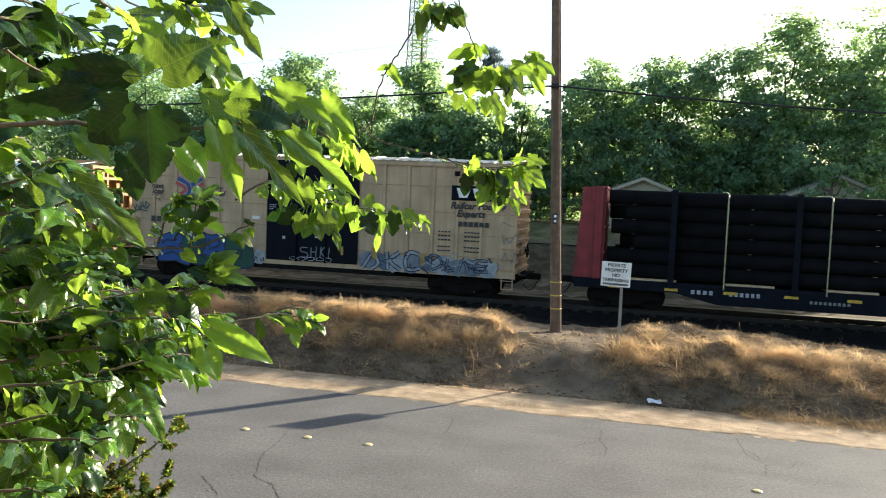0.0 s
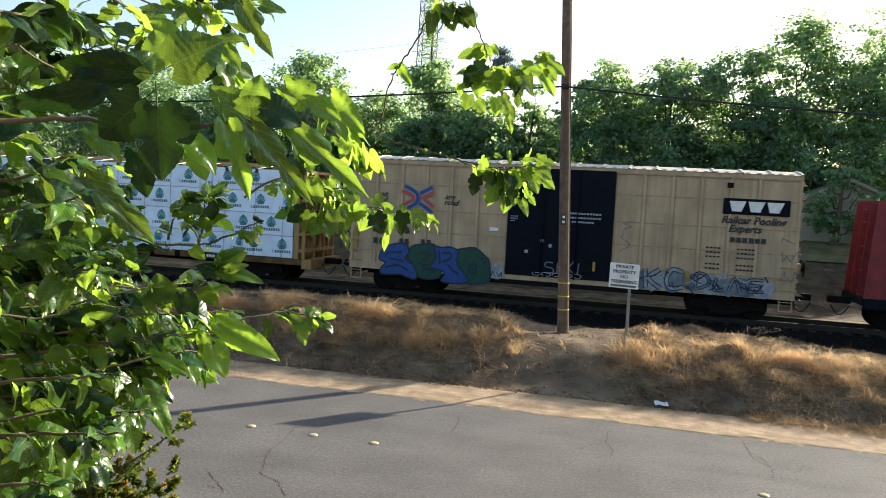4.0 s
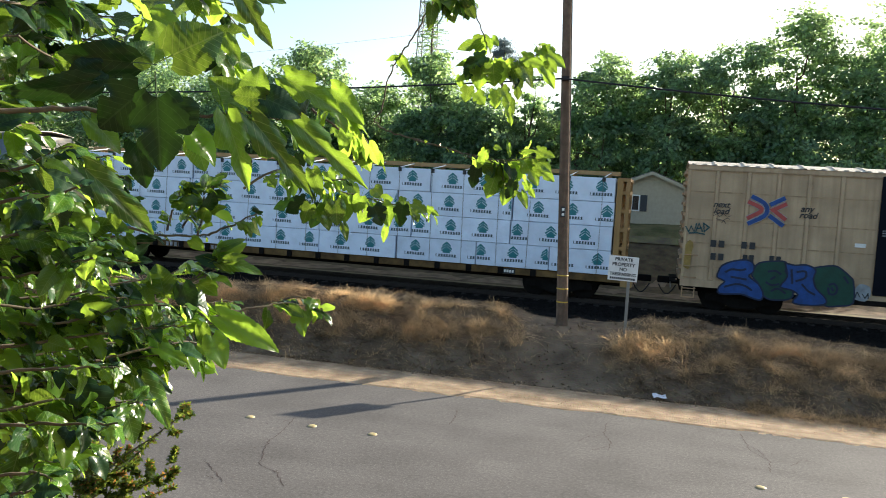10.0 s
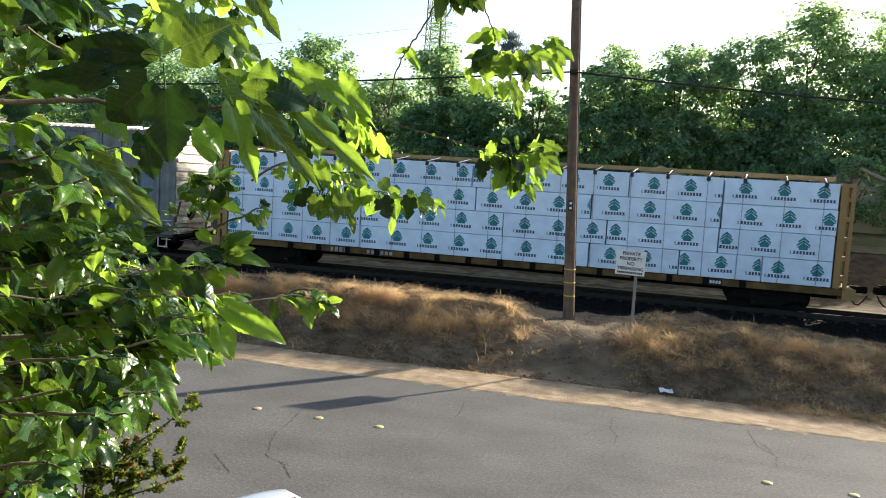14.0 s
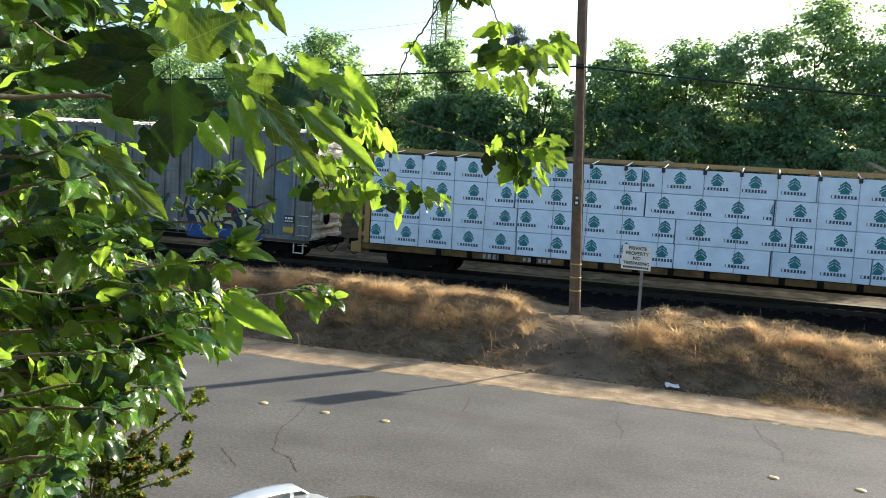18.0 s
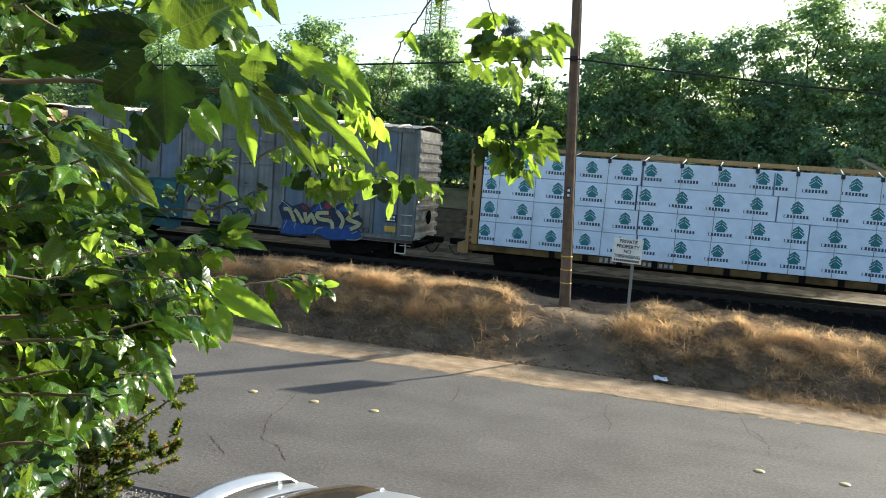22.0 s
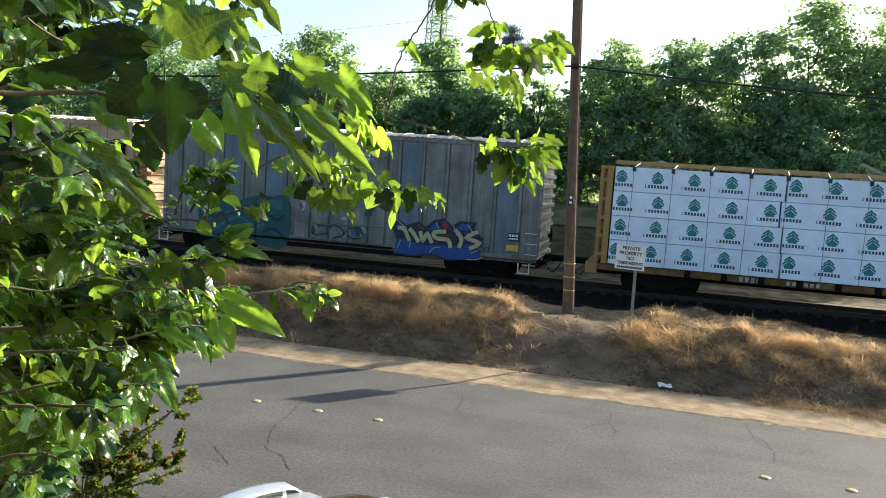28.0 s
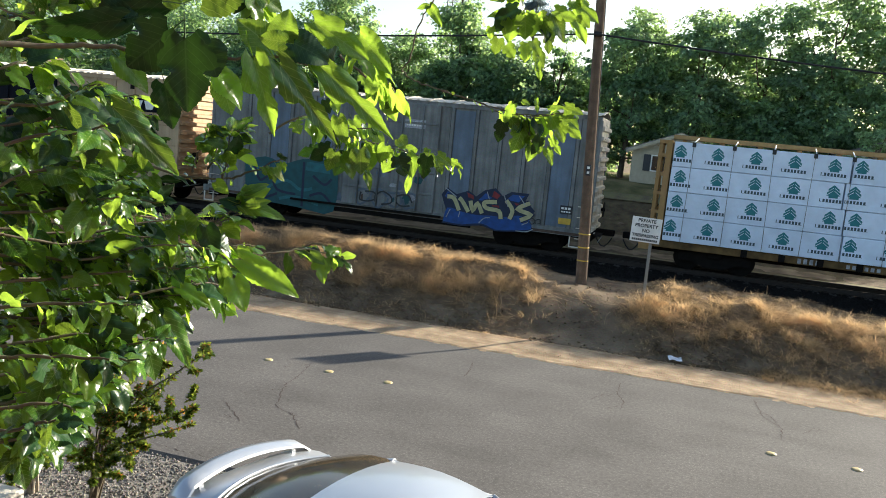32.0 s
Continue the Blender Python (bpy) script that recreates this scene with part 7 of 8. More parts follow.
    # the long bare shoot and its hanging tufts
    shoot([(-0.69, 2.43, 4.78), (-0.72, 2.44, 4.71), (-0.77, 2.44, 4.62), (-0.81, 2.44, 4.56), (-0.84, 2.44, 4.50), (-0.86, 2.44, 4.40), (-0.88, 2.44, 4.36), (-0.83, 2.46, 4.33), (-0.75, 2.49, 4.31), (-0.66, 2.51, 4.29), (-0.57, 2.54, 4.27), (-0.48, 2.55, 4.26), (-0.37, 2.57, 4.28)], 0.075, 0, 0.60, 0.80, 0.0022)
    blade((-0.812, 2.439, 4.561), (-0.849, 2.427, 4.556), 0.025, (0.27, -0.79, 0.55), 'round', LEAF)
    blade((-0.812, 2.439, 4.561), (-0.768, 2.461, 4.506), 0.036, (0.30, -0.94, 0.16), 'round', LEAF)
    shoot([(-0.76, 2.48, 4.31), (-0.66, 2.51, 4.29), (-0.57, 2.54, 4.26)], 0.018, 7, 0.00, 0.00, 0.0012)
    shoot([(-0.58, 2.55, 4.27), (-0.52, 2.57, 4.26), (-0.44, 2.58, 4.27), (-0.35, 2.59, 4.28)], 0.060, 14, 0.60, 0.02, 0.0015)
    shoot([(-0.54, 2.56, 4.27), (-0.50, 2.57, 4.24), (-0.48, 2.58, 4.19)], 0.065, 8, 0.70, 0.05, 0.0015)
    blade((-0.534, 2.512, 4.290), (-0.555, 2.510, 4.229), 0.037, (0.22, -0.90, 0.38), 'lobed', LEAF)
    blade((-0.510, 2.534, 4.303), (-0.485, 2.539, 4.294), 0.021, (0.45, -0.81, 0.36), 'round', LEAF)
    blade((-0.464, 2.515, 4.311), (-0.451, 2.519, 4.270), 0.020, (0.41, -0.80, 0.43), 'lobed', LEAF)
    blade((-0.565, 2.538, 4.233), (-0.576, 2.537, 4.168), 0.050, (0.21, -0.92, 0.34), 'lobed', SHADELEAF)
    blade((-0.549, 2.554, 4.267), (-0.553, 2.554, 4.216), 0.046, (0.54, -0.80, 0.25), 'lobed', LEAF)
    blade((-0.515, 2.558, 4.244), (-0.534, 2.555, 4.210), 0.042, (0.45, -0.86, 0.22), 'round', LEAF)
    blade((-0.506, 2.573, 4.227), (-0.525, 2.570, 4.135), 0.071, (0.55, -0.80, 0.22), 'lobed', LEAF)
    blade((-0.469, 2.600, 4.211), (-0.477, 2.598, 4.116), 0.072, (0.54, -0.72, 0.43), 'lobed', LEAF)
    blade((-0.476, 2.547, 4.249), (-0.460, 2.551, 4.200), 0.054, (0.11, -0.94, 0.33), 'round', LEAF)
    blade((-0.446, 2.597, 4.263), (-0.432, 2.601, 4.199), 0.055, (0.30, -0.84, 0.46), 'lobed', LEAF)
    blade((-0.422, 2.581, 4.267), (-0.367, 2.591, 4.191), 0.071, (0.44, -0.82, 0.36), 'lobed', LEAF)
    blade((-0.440, 2.506, 4.193), (-0.430, 2.507, 4.144), 0.037, (0.43, -0.84, 0.33), 'lobed', LEAF)
    blade((-0.420, 2.545, 4.163), (-0.392, 2.548, 4.114), 0.033, (0.47, -0.81, 0.35), 'round', LEAF)
    blade((-0.413, 2.576, 4.196), (-0.378, 2.582, 4.147), 0.029, (0.08, -0.99, 0.11), 'lobed', LEAF)
    blade((-0.380, 2.552, 4.271), (-0.327, 2.560, 4.235), 0.050, (0.43, -0.89, 0.16), 'lobed', LEAF)
    blade((-0.381, 2.579, 4.251), (-0.318, 2.589, 4.205), 0.046, (0.30, -0.95, 0.09), 'lobed', LEAF)
    blade((-0.372, 2.521, 4.298), (-0.315, 2.530, 4.277), 0.033, (0.04, -1.00, 0.08), 'lobed', LEAF)
    blade((-0.422, 2.527, 4.289), (-0.370, 2.534, 4.295), 0.018, (0.11, -0.98, 0.14), 'round', LEAF)
    blade((-0.434, 2.487, 4.196), (-0.451, 2.484, 4.139), 0.040, (0.41, -0.87, 0.26), 'lobed', SHADELEAF)
    shoot([(-0.68, 2.38, 4.77), (-0.65, 2.40, 4.74), (-0.60, 2.41, 4.74)], 0.080, 13, 0.85, 0.10, 0.0015)
    blade((-0.653, 2.403, 4.721), (-0.633, 2.421, 4.662), 0.050, (0.26, -0.97, -0.00), 'round', LEAF)
    blade((-0.699, 2.392, 4.710), (-0.699, 2.407, 4.638), 0.046, (0.63, -0.77, -0.08), 'round', LEAF)
    blade((-0.604, 2.413, 4.730), (-0.570, 2.433, 4.678), 0.046, (0.24, -0.97, -0.01), 'round', LEAF)
    shoot([(-0.62, 2.46, 4.83), (-0.59, 2.50, 4.71), (-0.55, 2.52, 4.62), (-0.53, 2.54, 4.56)], 0.070, 6, 0.50, 0.60, 0.0015)
    shoot([(-0.53, 2.53, 4.58), (-0.47, 2.55, 4.56), (-0.41, 2.55, 4.59), (-0.35, 2.56, 4.61)], 0.060, 7, 0.55, 0.10, 0.0015)
    blade((-0.560, 2.549, 4.632), (-0.650, 2.531, 4.610), 0.054, (0.15, -0.98, 0.12), 'lobed', LEAF)
    blade((-0.559, 2.516, 4.615), (-0.532, 2.518, 4.634), 0.049, (0.60, -0.74, 0.31), 'round', LEAF)
    blade((-0.536, 2.519, 4.637), (-0.511, 2.528, 4.618), 0.029, (0.59, -0.80, 0.08), 'round', LEAF)
    blade((-0.534, 2.431, 4.567), (-0.600, 2.420, 4.534), 0.051, (0.46, -0.86, 0.21), 'lobed', SHADELEAF)
    blade((-0.549, 2.451, 4.563), (-0.629, 2.435, 4.542), 0.028, (0.30, -0.88, 0.36), 'lobed', LEAF)
    blade((-0.576, 2.493, 4.563), (-0.605, 2.496, 4.500), 0.065, (0.64, -0.76, 0.08), 'round', SHADELEAF)
    blade((-0.560, 2.490, 4.556), (-0.561, 2.501, 4.474), 0.072, (0.42, -0.83, 0.36), 'lobed', LEAF)
    blade((-0.519, 2.479, 4.551), (-0.510, 2.491, 4.484), 0.068, (0.32, -0.93, 0.20), 'lobed', LEAF)
    blade((-0.487, 2.494, 4.564), (-0.498, 2.502, 4.493), 0.052, (0.22, -0.95, 0.20), 'lobed', LEAF)
    blade((-0.482, 2.520, 4.569), (-0.464, 2.527, 4.546), 0.040, (0.44, -0.90, 0.01), 'lobed', LEAF)
    blade((-0.470, 2.520, 4.548), (-0.429, 2.535, 4.492), 0.061, (0.52, -0.85, 0.10), 'round', LEAF)
    blade((-0.461, 2.589, 4.516), (-0.452, 2.598, 4.457), 0.037, (0.38, -0.93, -0.01), 'lobed', LEAF)
    blade((-0.435, 2.496, 4.562), (-0.394, 2.513, 4.490), 0.056, (0.48, -0.80, 0.35), 'round', LEAF)
    blade((-0.431, 2.490, 4.575), (-0.362, 2.504, 4.555), 0.048, (0.08, -0.99, 0.08), 'lobed', LEAF)
    blade((-0.401, 2.614, 4.592), (-0.337, 2.636, 4.504), 0.050, (0.40, -0.91, 0.10), 'lobed', LEAF)
    blade((-0.380, 2.531, 4.606), (-0.299, 2.549, 4.563), 0.053, (0.38, -0.89, 0.24), 'lobed', LEAF)
    blade((-0.376, 2.573, 4.621), (-0.341, 2.579, 4.612), 0.025, (0.49, -0.87, -0.01), 'lobed', LEAF)
    blade((-0.358, 2.512, 4.569), (-0.325, 2.521, 4.534), 0.036, (0.17, -0.98, 0.12), 'round', LEAF)
    blade((-0.577, 2.522, 4.469), (-0.547, 2.533, 4.433), 0.049, (0.29, -0.93, 0.22), 'lobed', LEAF)
    blade((-0.609, 2.548, 4.490), (-0.618, 2.552, 4.440), 0.049, (0.24, -0.97, 0.01), 'lobed', LEAF)
    blade((-0.516, 2.522, 4.478), (-0.510, 2.530, 4.419), 0.049, (0.38, -0.85, 0.38), 'lobed', LEAF)
    blade((-0.482, 2.457, 4.477), (-0.453, 2.467, 4.435), 0.043, (0.30, -0.89, 0.34), 'lobed', LEAF)
    blade((-0.483, 2.551, 4.454), (-0.457, 2.561, 4.410), 0.045, (0.42, -0.85, 0.31), 'round', LEAF)
    blade((-0.476, 2.541, 4.422), (-0.459, 2.548, 4.370), 0.028, (0.26, -0.87, 0.42), 'lobed', LEAF)
    blade((-0.621, 2.483, 4.515), (-0.620, 2.488, 4.478), 0.032, (0.28, -0.96, 0.07), 'lobed', LEAF)
    # the dense lower crown
    shoot([(-1.68, 1.61, 4.14), (-1.57, 1.75, 4.18), (-1.50, 1.84, 4.19), (-1.44, 1.91, 4.20)], 0.077, 21, 0.47, 0.08, 0.0030)
    shoot([(-1.24, 1.19, 4.15), (-1.13, 1.24, 4.16), (-1.06, 1.24, 4.19), (-1.00, 1.22, 4.20)], 0.050, 17, 0.24, 0.08, 0.0030)
    shoot([(-1.24, 1.19, 4.14), (-1.20, 1.32, 4.16), (-1.21, 1.40, 4.18), (-1.22, 1.48, 4.19)], 0.047, 16, 0.23, 0.08, 0.0030)
    shoot([(-1.44, 1.37, 4.10), (-1.31, 1.48, 4.15), (-1.22, 1.53, 4.15), (-1.14, 1.56, 4.15)], 0.066, 23, 0.43, 0.08, 0.0030)
    shoot([(-1.41, 1.35, 4.09), (-1.29, 1.43, 4.13), (-1.21, 1.46, 4.15), (-1.15, 1.48, 4.16)], 0.073, 19, 0.20, 0.08, 0.0030)
    shoot([(-1.48, 1.41, 4.09), (-1.43, 1.58, 4.10), (-1.43, 1.70, 4.14), (-1.44, 1.81, 4.16)], 0.077, 18, 0.39, 0.08, 0.0030)
    shoot([(-1.45, 1.39, 4.09), (-1.31, 1.48, 4.09), (-1.21, 1.52, 4.12), (-1.13, 1.55, 4.12)], 0.054, 23, 0.43, 0.08, 0.0030)
    shoot([(-1.44, 1.38, 4.10), (-1.40, 1.53, 4.13), (-1.41, 1.63, 4.12), (-1.42, 1.72, 4.10)], 0.076, 16, 0.36, 0.08, 0.0030)
    shoot([(-1.14, 1.09, 4.07), (-1.03, 1.14, 4.11), (-0.96, 1.14, 4.12), (-0.91, 1.13, 4.14)], 0.052, 17, 0.39, 0.08, 0.0030)
    shoot([(-2.30, 2.20, 4.00), (-2.10, 2.39, 4.04), (-1.96, 2.51, 4.08)], 0.096, 19, 0.30, 0.05, 0.0030)
    shoot([(-1.51, 1.44, 4.04), (-1.41, 1.60, 4.06), (-1.35, 1.71, 4.08), (-1.30, 1.80, 4.08)], 0.068, 23, 0.43, 0.08, 0.0030)
    shoot([(-2.04, 1.95, 3.97), (-1.86, 2.05, 4.03), (-1.75, 2.06, 4.04), (-1.66, 2.06, 4.04)], 0.080, 17, 0.41, 0.08, 0.0030)
    shoot([(-2.05, 1.96, 4.03), (-1.94, 2.13, 4.03), (-1.90, 2.22, 4.06), (-1.87, 2.30, 4.07)], 0.088, 17, 0.26, 0.08, 0.0030)
    shoot([(-2.06, 1.97, 3.98), (-1.90, 2.13, 4.01), (-1.79, 2.23, 4.04)], 0.086, 17, 0.30, 0.05, 0.0030)
    shoot([(-1.69, 1.62, 3.96), (-1.54, 1.75, 3.99), (-1.45, 1.82, 4.00), (-1.36, 1.86, 4.00)], 0.068, 23, 0.25, 0.08, 0.0030)
    shoot([(-2.07, 1.98, 3.97), (-1.86, 2.07, 3.96), (-1.74, 2.07, 4.00), (-1.63, 2.06, 4.00)], 0.104, 18, 0.31, 0.08, 0.0030)
    shoot([(-1.31, 1.26, 3.97), (-1.23, 1.36, 4.03), (-1.19, 1.41, 4.03), (-1.16, 1.45, 4.03)], 0.071, 17, 0.23, 0.08, 0.0030)
    shoot([(-2.29, 2.20, 3.90), (-2.11, 2.37, 3.93), (-1.99, 2.48, 3.97)], 0.096, 17, 0.30, 0.05, 0.0030)
    shoot([(-1.61, 1.55, 3.93), (-1.51, 1.72, 3.96), (-1.44, 1.84, 3.96), (-1.39, 1.94, 3.97)], 0.087, 24, 0.22, 0.08, 0.0030)
    shoot([(-1.63, 1.56, 3.90), (-1.52, 1.69, 3.94), (-1.47, 1.74, 3.95), (-1.43, 1.79, 3.96)], 0.081, 18, 0.35, 0.08, 0.0030)
    shoot([(-1.64, 1.57, 3.95), (-1.49, 1.67, 3.96), (-1.39, 1.72, 3.98), (-1.31, 1.74, 3.99)], 0.062, 21, 0.17, 0.08, 0.0030)
    shoot([(-2.17, 2.07, 3.82), (-1.97, 2.26, 3.85), (-1.82, 2.40, 3.89)], 0.091, 20, 0.30, 0.05, 0.0030)
    shoot([(-1.71, 1.63, 3.88), (-1.50, 1.72, 3.91), (-1.34, 1.73, 3.94), (-1.21, 1.72, 3.94)], 0.064, 25, 0.18, 0.08, 0.0030)
    shoot([(-1.59, 1.52, 3.90), (-1.50, 1.69, 3.91), (-1.45, 1.80, 3.93), (-1.41, 1.90, 3.92)], 0.080, 21, 0.37, 0.08, 0.0030)
    shoot([(-1.33, 1.27, 3.93), (-1.19, 1.34, 3.95), (-1.11, 1.35, 3.98), (-1.04, 1.34, 3.99)], 0.061, 20, 0.44, 0.08, 0.0030)
    shoot([(-1.96, 1.88, 3.83), (-1.81, 2.04, 3.86), (-1.69, 2.14, 3.89)], 0.082, 17, 0.30, 0.05, 0.0030)
    shoot([(-1.52, 1.45, 3.87), (-1.39, 1.63, 3.85), (-1.29, 1.76, 3.88), (-1.21, 1.87, 3.89)], 0.057, 29, 0.43, 0.08, 0.0030)
    shoot([(-1.85, 1.78, 3.84), (-1.73, 1.98, 3.83), (-1.64, 2.12, 3.84), (-1.57, 2.24, 3.82)], 0.073, 24, 0.35, 0.08, 0.0030)
    shoot([(-1.76, 1.69, 3.79), (-1.56, 1.82, 3.79), (-1.40, 1.89, 3.85), (-1.27, 1.93, 3.86)], 0.070, 28, 0.26, 0.08, 0.0030)
    shoot([(-2.11, 2.02, 3.75), (-1.92, 2.20, 3.77), (-1.78, 2.33, 3.80)], 0.088, 19, 0.30, 0.05, 0.0030)
    shoot([(-1.43, 1.37, 3.83), (-1.27, 1.50, 3.82), (-1.14, 1.59, 3.86), (-1.03, 1.65, 3.86)], 0.061, 30, 0.45, 0.08, 0.0030)
    shoot([(-1.42, 1.36, 3.88), (-1.31, 1.50, 3.85), (-1.25, 1.59, 3.87), (-1.20, 1.67, 3.86)], 0.075, 23, 0.49, 0.08, 0.0030)
    shoot([(-1.53, 1.47, 3.79), (-1.41, 1.58, 3.81), (-1.33, 1.64, 3.83), (-1.27, 1.68, 3.84)], 0.061, 20, 0.31, 0.08, 0.0030)
    shoot([(-2.19, 2.10, 3.63), (-1.97, 2.32, 3.65), (-1.76, 2.48, 3.68)], 0.093, 23, 0.30, 0.05, 0.0030)
    shoot([(-1.40, 1.34, 3.76), (-1.25, 1.47, 3.79), (-1.12, 1.57, 3.81), (-1.02, 1.63, 3.82)], 0.055, 30, 0.16, 0.08, 0.0030)
    shoot([(-1.44, 1.38, 3.81), (-1.33, 1.52, 3.79), (-1.27, 1.61, 3.79), (-1.22, 1.69, 3.79)], 0.055, 23, 0.28, 0.08, 0.0030)
    shoot([(-1.55, 1.48, 3.79), (-1.36, 1.60, 3.80), (-1.22, 1.66, 3.80), (-1.09, 1.69, 3.81)], 0.072, 28, 0.16, 0.08, 0.0030)
    shoot([(-2.17, 2.08, 3.58), (-1.96, 2.28, 3.60), (-1.78, 2.42, 3.62)], 0.092, 21, 0.30, 0.05, 0.0030)
    shoot([(-1.57, 1.51, 3.69), (-1.44, 1.69, 3.70), (-1.34, 1.84, 3.71), (-1.25, 1.95, 3.69)], 0.074, 29, 0.39, 0.08, 0.0030)
    shoot([(-1.74, 1.67, 3.68), (-1.63, 1.89, 3.67), (-1.56, 2.06, 3.66), (-1.50, 2.21, 3.63)], 0.092, 26, 0.40, 0.08, 0.0030)
    shoot([(-1.78, 1.71, 3.62), (-1.56, 1.82, 3.63), (-1.40, 1.88, 3.69), (-1.26, 1.90, 3.71)], 0.091, 27, 0.16, 0.08, 0.0030)
    shoot([(-2.01, 1.93, 3.61), (-1.80, 2.13, 3.63), (-1.61, 2.29, 3.65)], 0.085, 23, 0.30, 0.05, 0.0030)
    shoot([(-1.66, 1.60, 3.61), (-1.47, 1.72, 3.61), (-1.33, 1.80, 3.67), (-1.21, 1.84, 3.69)], 0.091, 28, 0.23, 0.08, 0.0030)
    shoot([(-1.91, 1.83, 3.52), (-1.72, 1.93, 3.56), (-1.59, 1.95, 3.60), (-1.48, 1.95, 3.61)], 0.085, 20, 0.33, 0.08, 0.0030)
    shoot([(-1.14, 1.10, 3.80), (-1.03, 1.17, 3.81), (-0.95, 1.20, 3.82), (-0.89, 1.22, 3.82)], 0.045, 22, 0.47, 0.08, 0.0030)
    shoot([(-1.94, 1.86, 3.55), (-1.75, 2.03, 3.56), (-1.60, 2.16, 3.57)], 0.083, 21, 0.30, 0.05, 0.0030)
    shoot([(-1.77, 1.70, 3.57), (-1.53, 1.78, 3.59), (-1.35, 1.80, 3.61), (-1.20, 1.79, 3.64)], 0.090, 26, 0.18, 0.08, 0.0030)
    shoot([(-1.62, 1.56, 3.59), (-1.51, 1.69, 3.60), (-1.46, 1.75, 3.62), (-1.41, 1.80, 3.62)], 0.075, 19, 0.30, 0.08, 0.0030)
    shoot([(-1.67, 1.60, 3.56), (-1.55, 1.74, 3.59), (-1.49, 1.81, 3.59), (-1.43, 1.86, 3.59)], 0.067, 19, 0.25, 0.08, 0.0030)
    shoot([(-2.04, 1.96, 3.47), (-1.87, 2.13, 3.48), (-1.73, 2.25, 3.50)], 0.088, 19, 0.30, 0.05, 0.0030)
    shoot([(-1.40, 1.34, 3.62), (-1.27, 1.47, 3.65), (-1.18, 1.55, 3.64), (-1.10, 1.61, 3.64)], 0.054, 25, 0.26, 0.08, 0.0030)
    shoot([(-1.84, 1.77, 3.44), (-1.71, 1.90, 3.47), (-1.63, 1.96, 3.48), (-1.57, 1.99, 3.49)], 0.075, 18, 0.19, 0.08, 0.0030)
    shoot([(-1.42, 1.36, 3.61), (-1.35, 1.53, 3.62), (-1.32, 1.64, 3.60), (-1.30, 1.74, 3.57)], 0.075, 21, 0.48, 0.08, 0.0030)
    shoot([(-1.92, 1.84, 3.47), (-1.76, 2.00, 3.48), (-1.64, 2.11, 3.50)], 0.083, 18, 0.30, 0.05, 0.0030)
    shoot([(-1.50, 1.44, 3.57), (-1.32, 1.51, 3.59), (-1.18, 1.53, 3.63), (-1.06, 1.52, 3.66)], 0.070, 24, 0.48, 0.08, 0.0030)
    shoot([(-1.14, 1.10, 3.71), (-1.02, 1.15, 3.72), (-0.93, 1.16, 3.73), (-0.85, 1.16, 3.74)], 0.051, 22, 0.42, 0.08, 0.0030)
    shoot([(-1.81, 1.74, 3.44), (-1.62, 1.82, 3.49), (-1.49, 1.82, 3.52), (-1.38, 1.80, 3.55)], 0.082, 20, 0.37, 0.08, 0.0030)
    shoot([(-1.91, 1.83, 3.41), (-1.73, 2.00, 3.41), (-1.59, 2.12, 3.42)], 0.083, 20, 0.30, 0.05, 0.0030)
    shoot([(-1.34, 1.29, 3.58), (-1.25, 1.42, 3.60), (-1.19, 1.50, 3.60), (-1.14, 1.57, 3.59)], 0.057, 22, 0.24, 0.08, 0.0030)
    shoot([(-1.89, 1.81, 3.36), (-1.80, 1.99, 3.32), (-1.79, 2.10, 3.30), (-1.78, 2.20, 3.27)], 0.079, 16, 0.44, 0.08, 0.0030)
    shoot([(-1.88, 1.81, 3.37), (-1.78, 1.99, 3.31), (-1.76, 2.13, 3.35), (-1.74, 2.24, 3.34)], 0.087, 19, 0.15, 0.08, 0.0030)
    shoot([(-2.06, 1.98, 3.26), (-1.90, 2.13, 3.27), (-1.81, 2.22, 3.28)], 0.090, 16, 0.30, 0.05, 0.0030)
    shoot([(-1.64, 1.58, 3.45), (-1.46, 1.63, 3.46), (-1.34, 1.63, 3.50), (-1.24, 1.60, 3.51)], 0.087, 19, 0.38, 0.08, 0.0030)
    shoot([(-1.83, 1.75, 3.33), (-1.74, 1.93, 3.31), (-1.72, 2.05, 3.32), (-1.71, 2.14, 3.30)], 0.077, 17, 0.46, 0.08, 0.0030)
    shoot([(-1.30, 1.25, 3.54), (-1.23, 1.37, 3.55), (-1.21, 1.44, 3.55), (-1.20, 1.50, 3.54)], 0.060, 17, 0.15, 0.08, 0.0030)
    shoot([(-2.11, 2.03, 3.22), (-1.95, 2.18, 3.22), (-1.86, 2.27, 3.24)], 0.092, 15, 0.30, 0.05, 0.0030)
    shoot([(-1.31, 1.25, 3.54), (-1.20, 1.33, 3.54), (-1.16, 1.35, 3.57), (-1.11, 1.36, 3.57)], 0.064, 16, 0.36, 0.08, 0.0030)
    shoot([(-1.21, 1.17, 3.58), (-1.12, 1.23, 3.59), (-1.08, 1.25, 3.59), (-1.05, 1.25, 3.58)], 0.059, 14, 0.27, 0.08, 0.0030)
    shoot([(-1.33, 1.28, 3.51), (-1.28, 1.40, 3.48), (-1.29, 1.48, 3.47), (-1.31, 1.55, 3.45)], 0.063, 14, 0.34, 0.08, 0.0030)
    shoot([(-2.17, 2.08, 3.13), (-2.03, 2.22, 3.13), (-1.98, 2.28, 3.15)], 0.095, 12, 0.30, 0.05, 0.0030)
    shoot([(-1.38, 1.33, 3.47), (-1.31, 1.44, 3.48), (-1.28, 1.48, 3.47), (-1.26, 1.52, 3.47)], 0.057, 15, 0.30, 0.08, 0.0030)
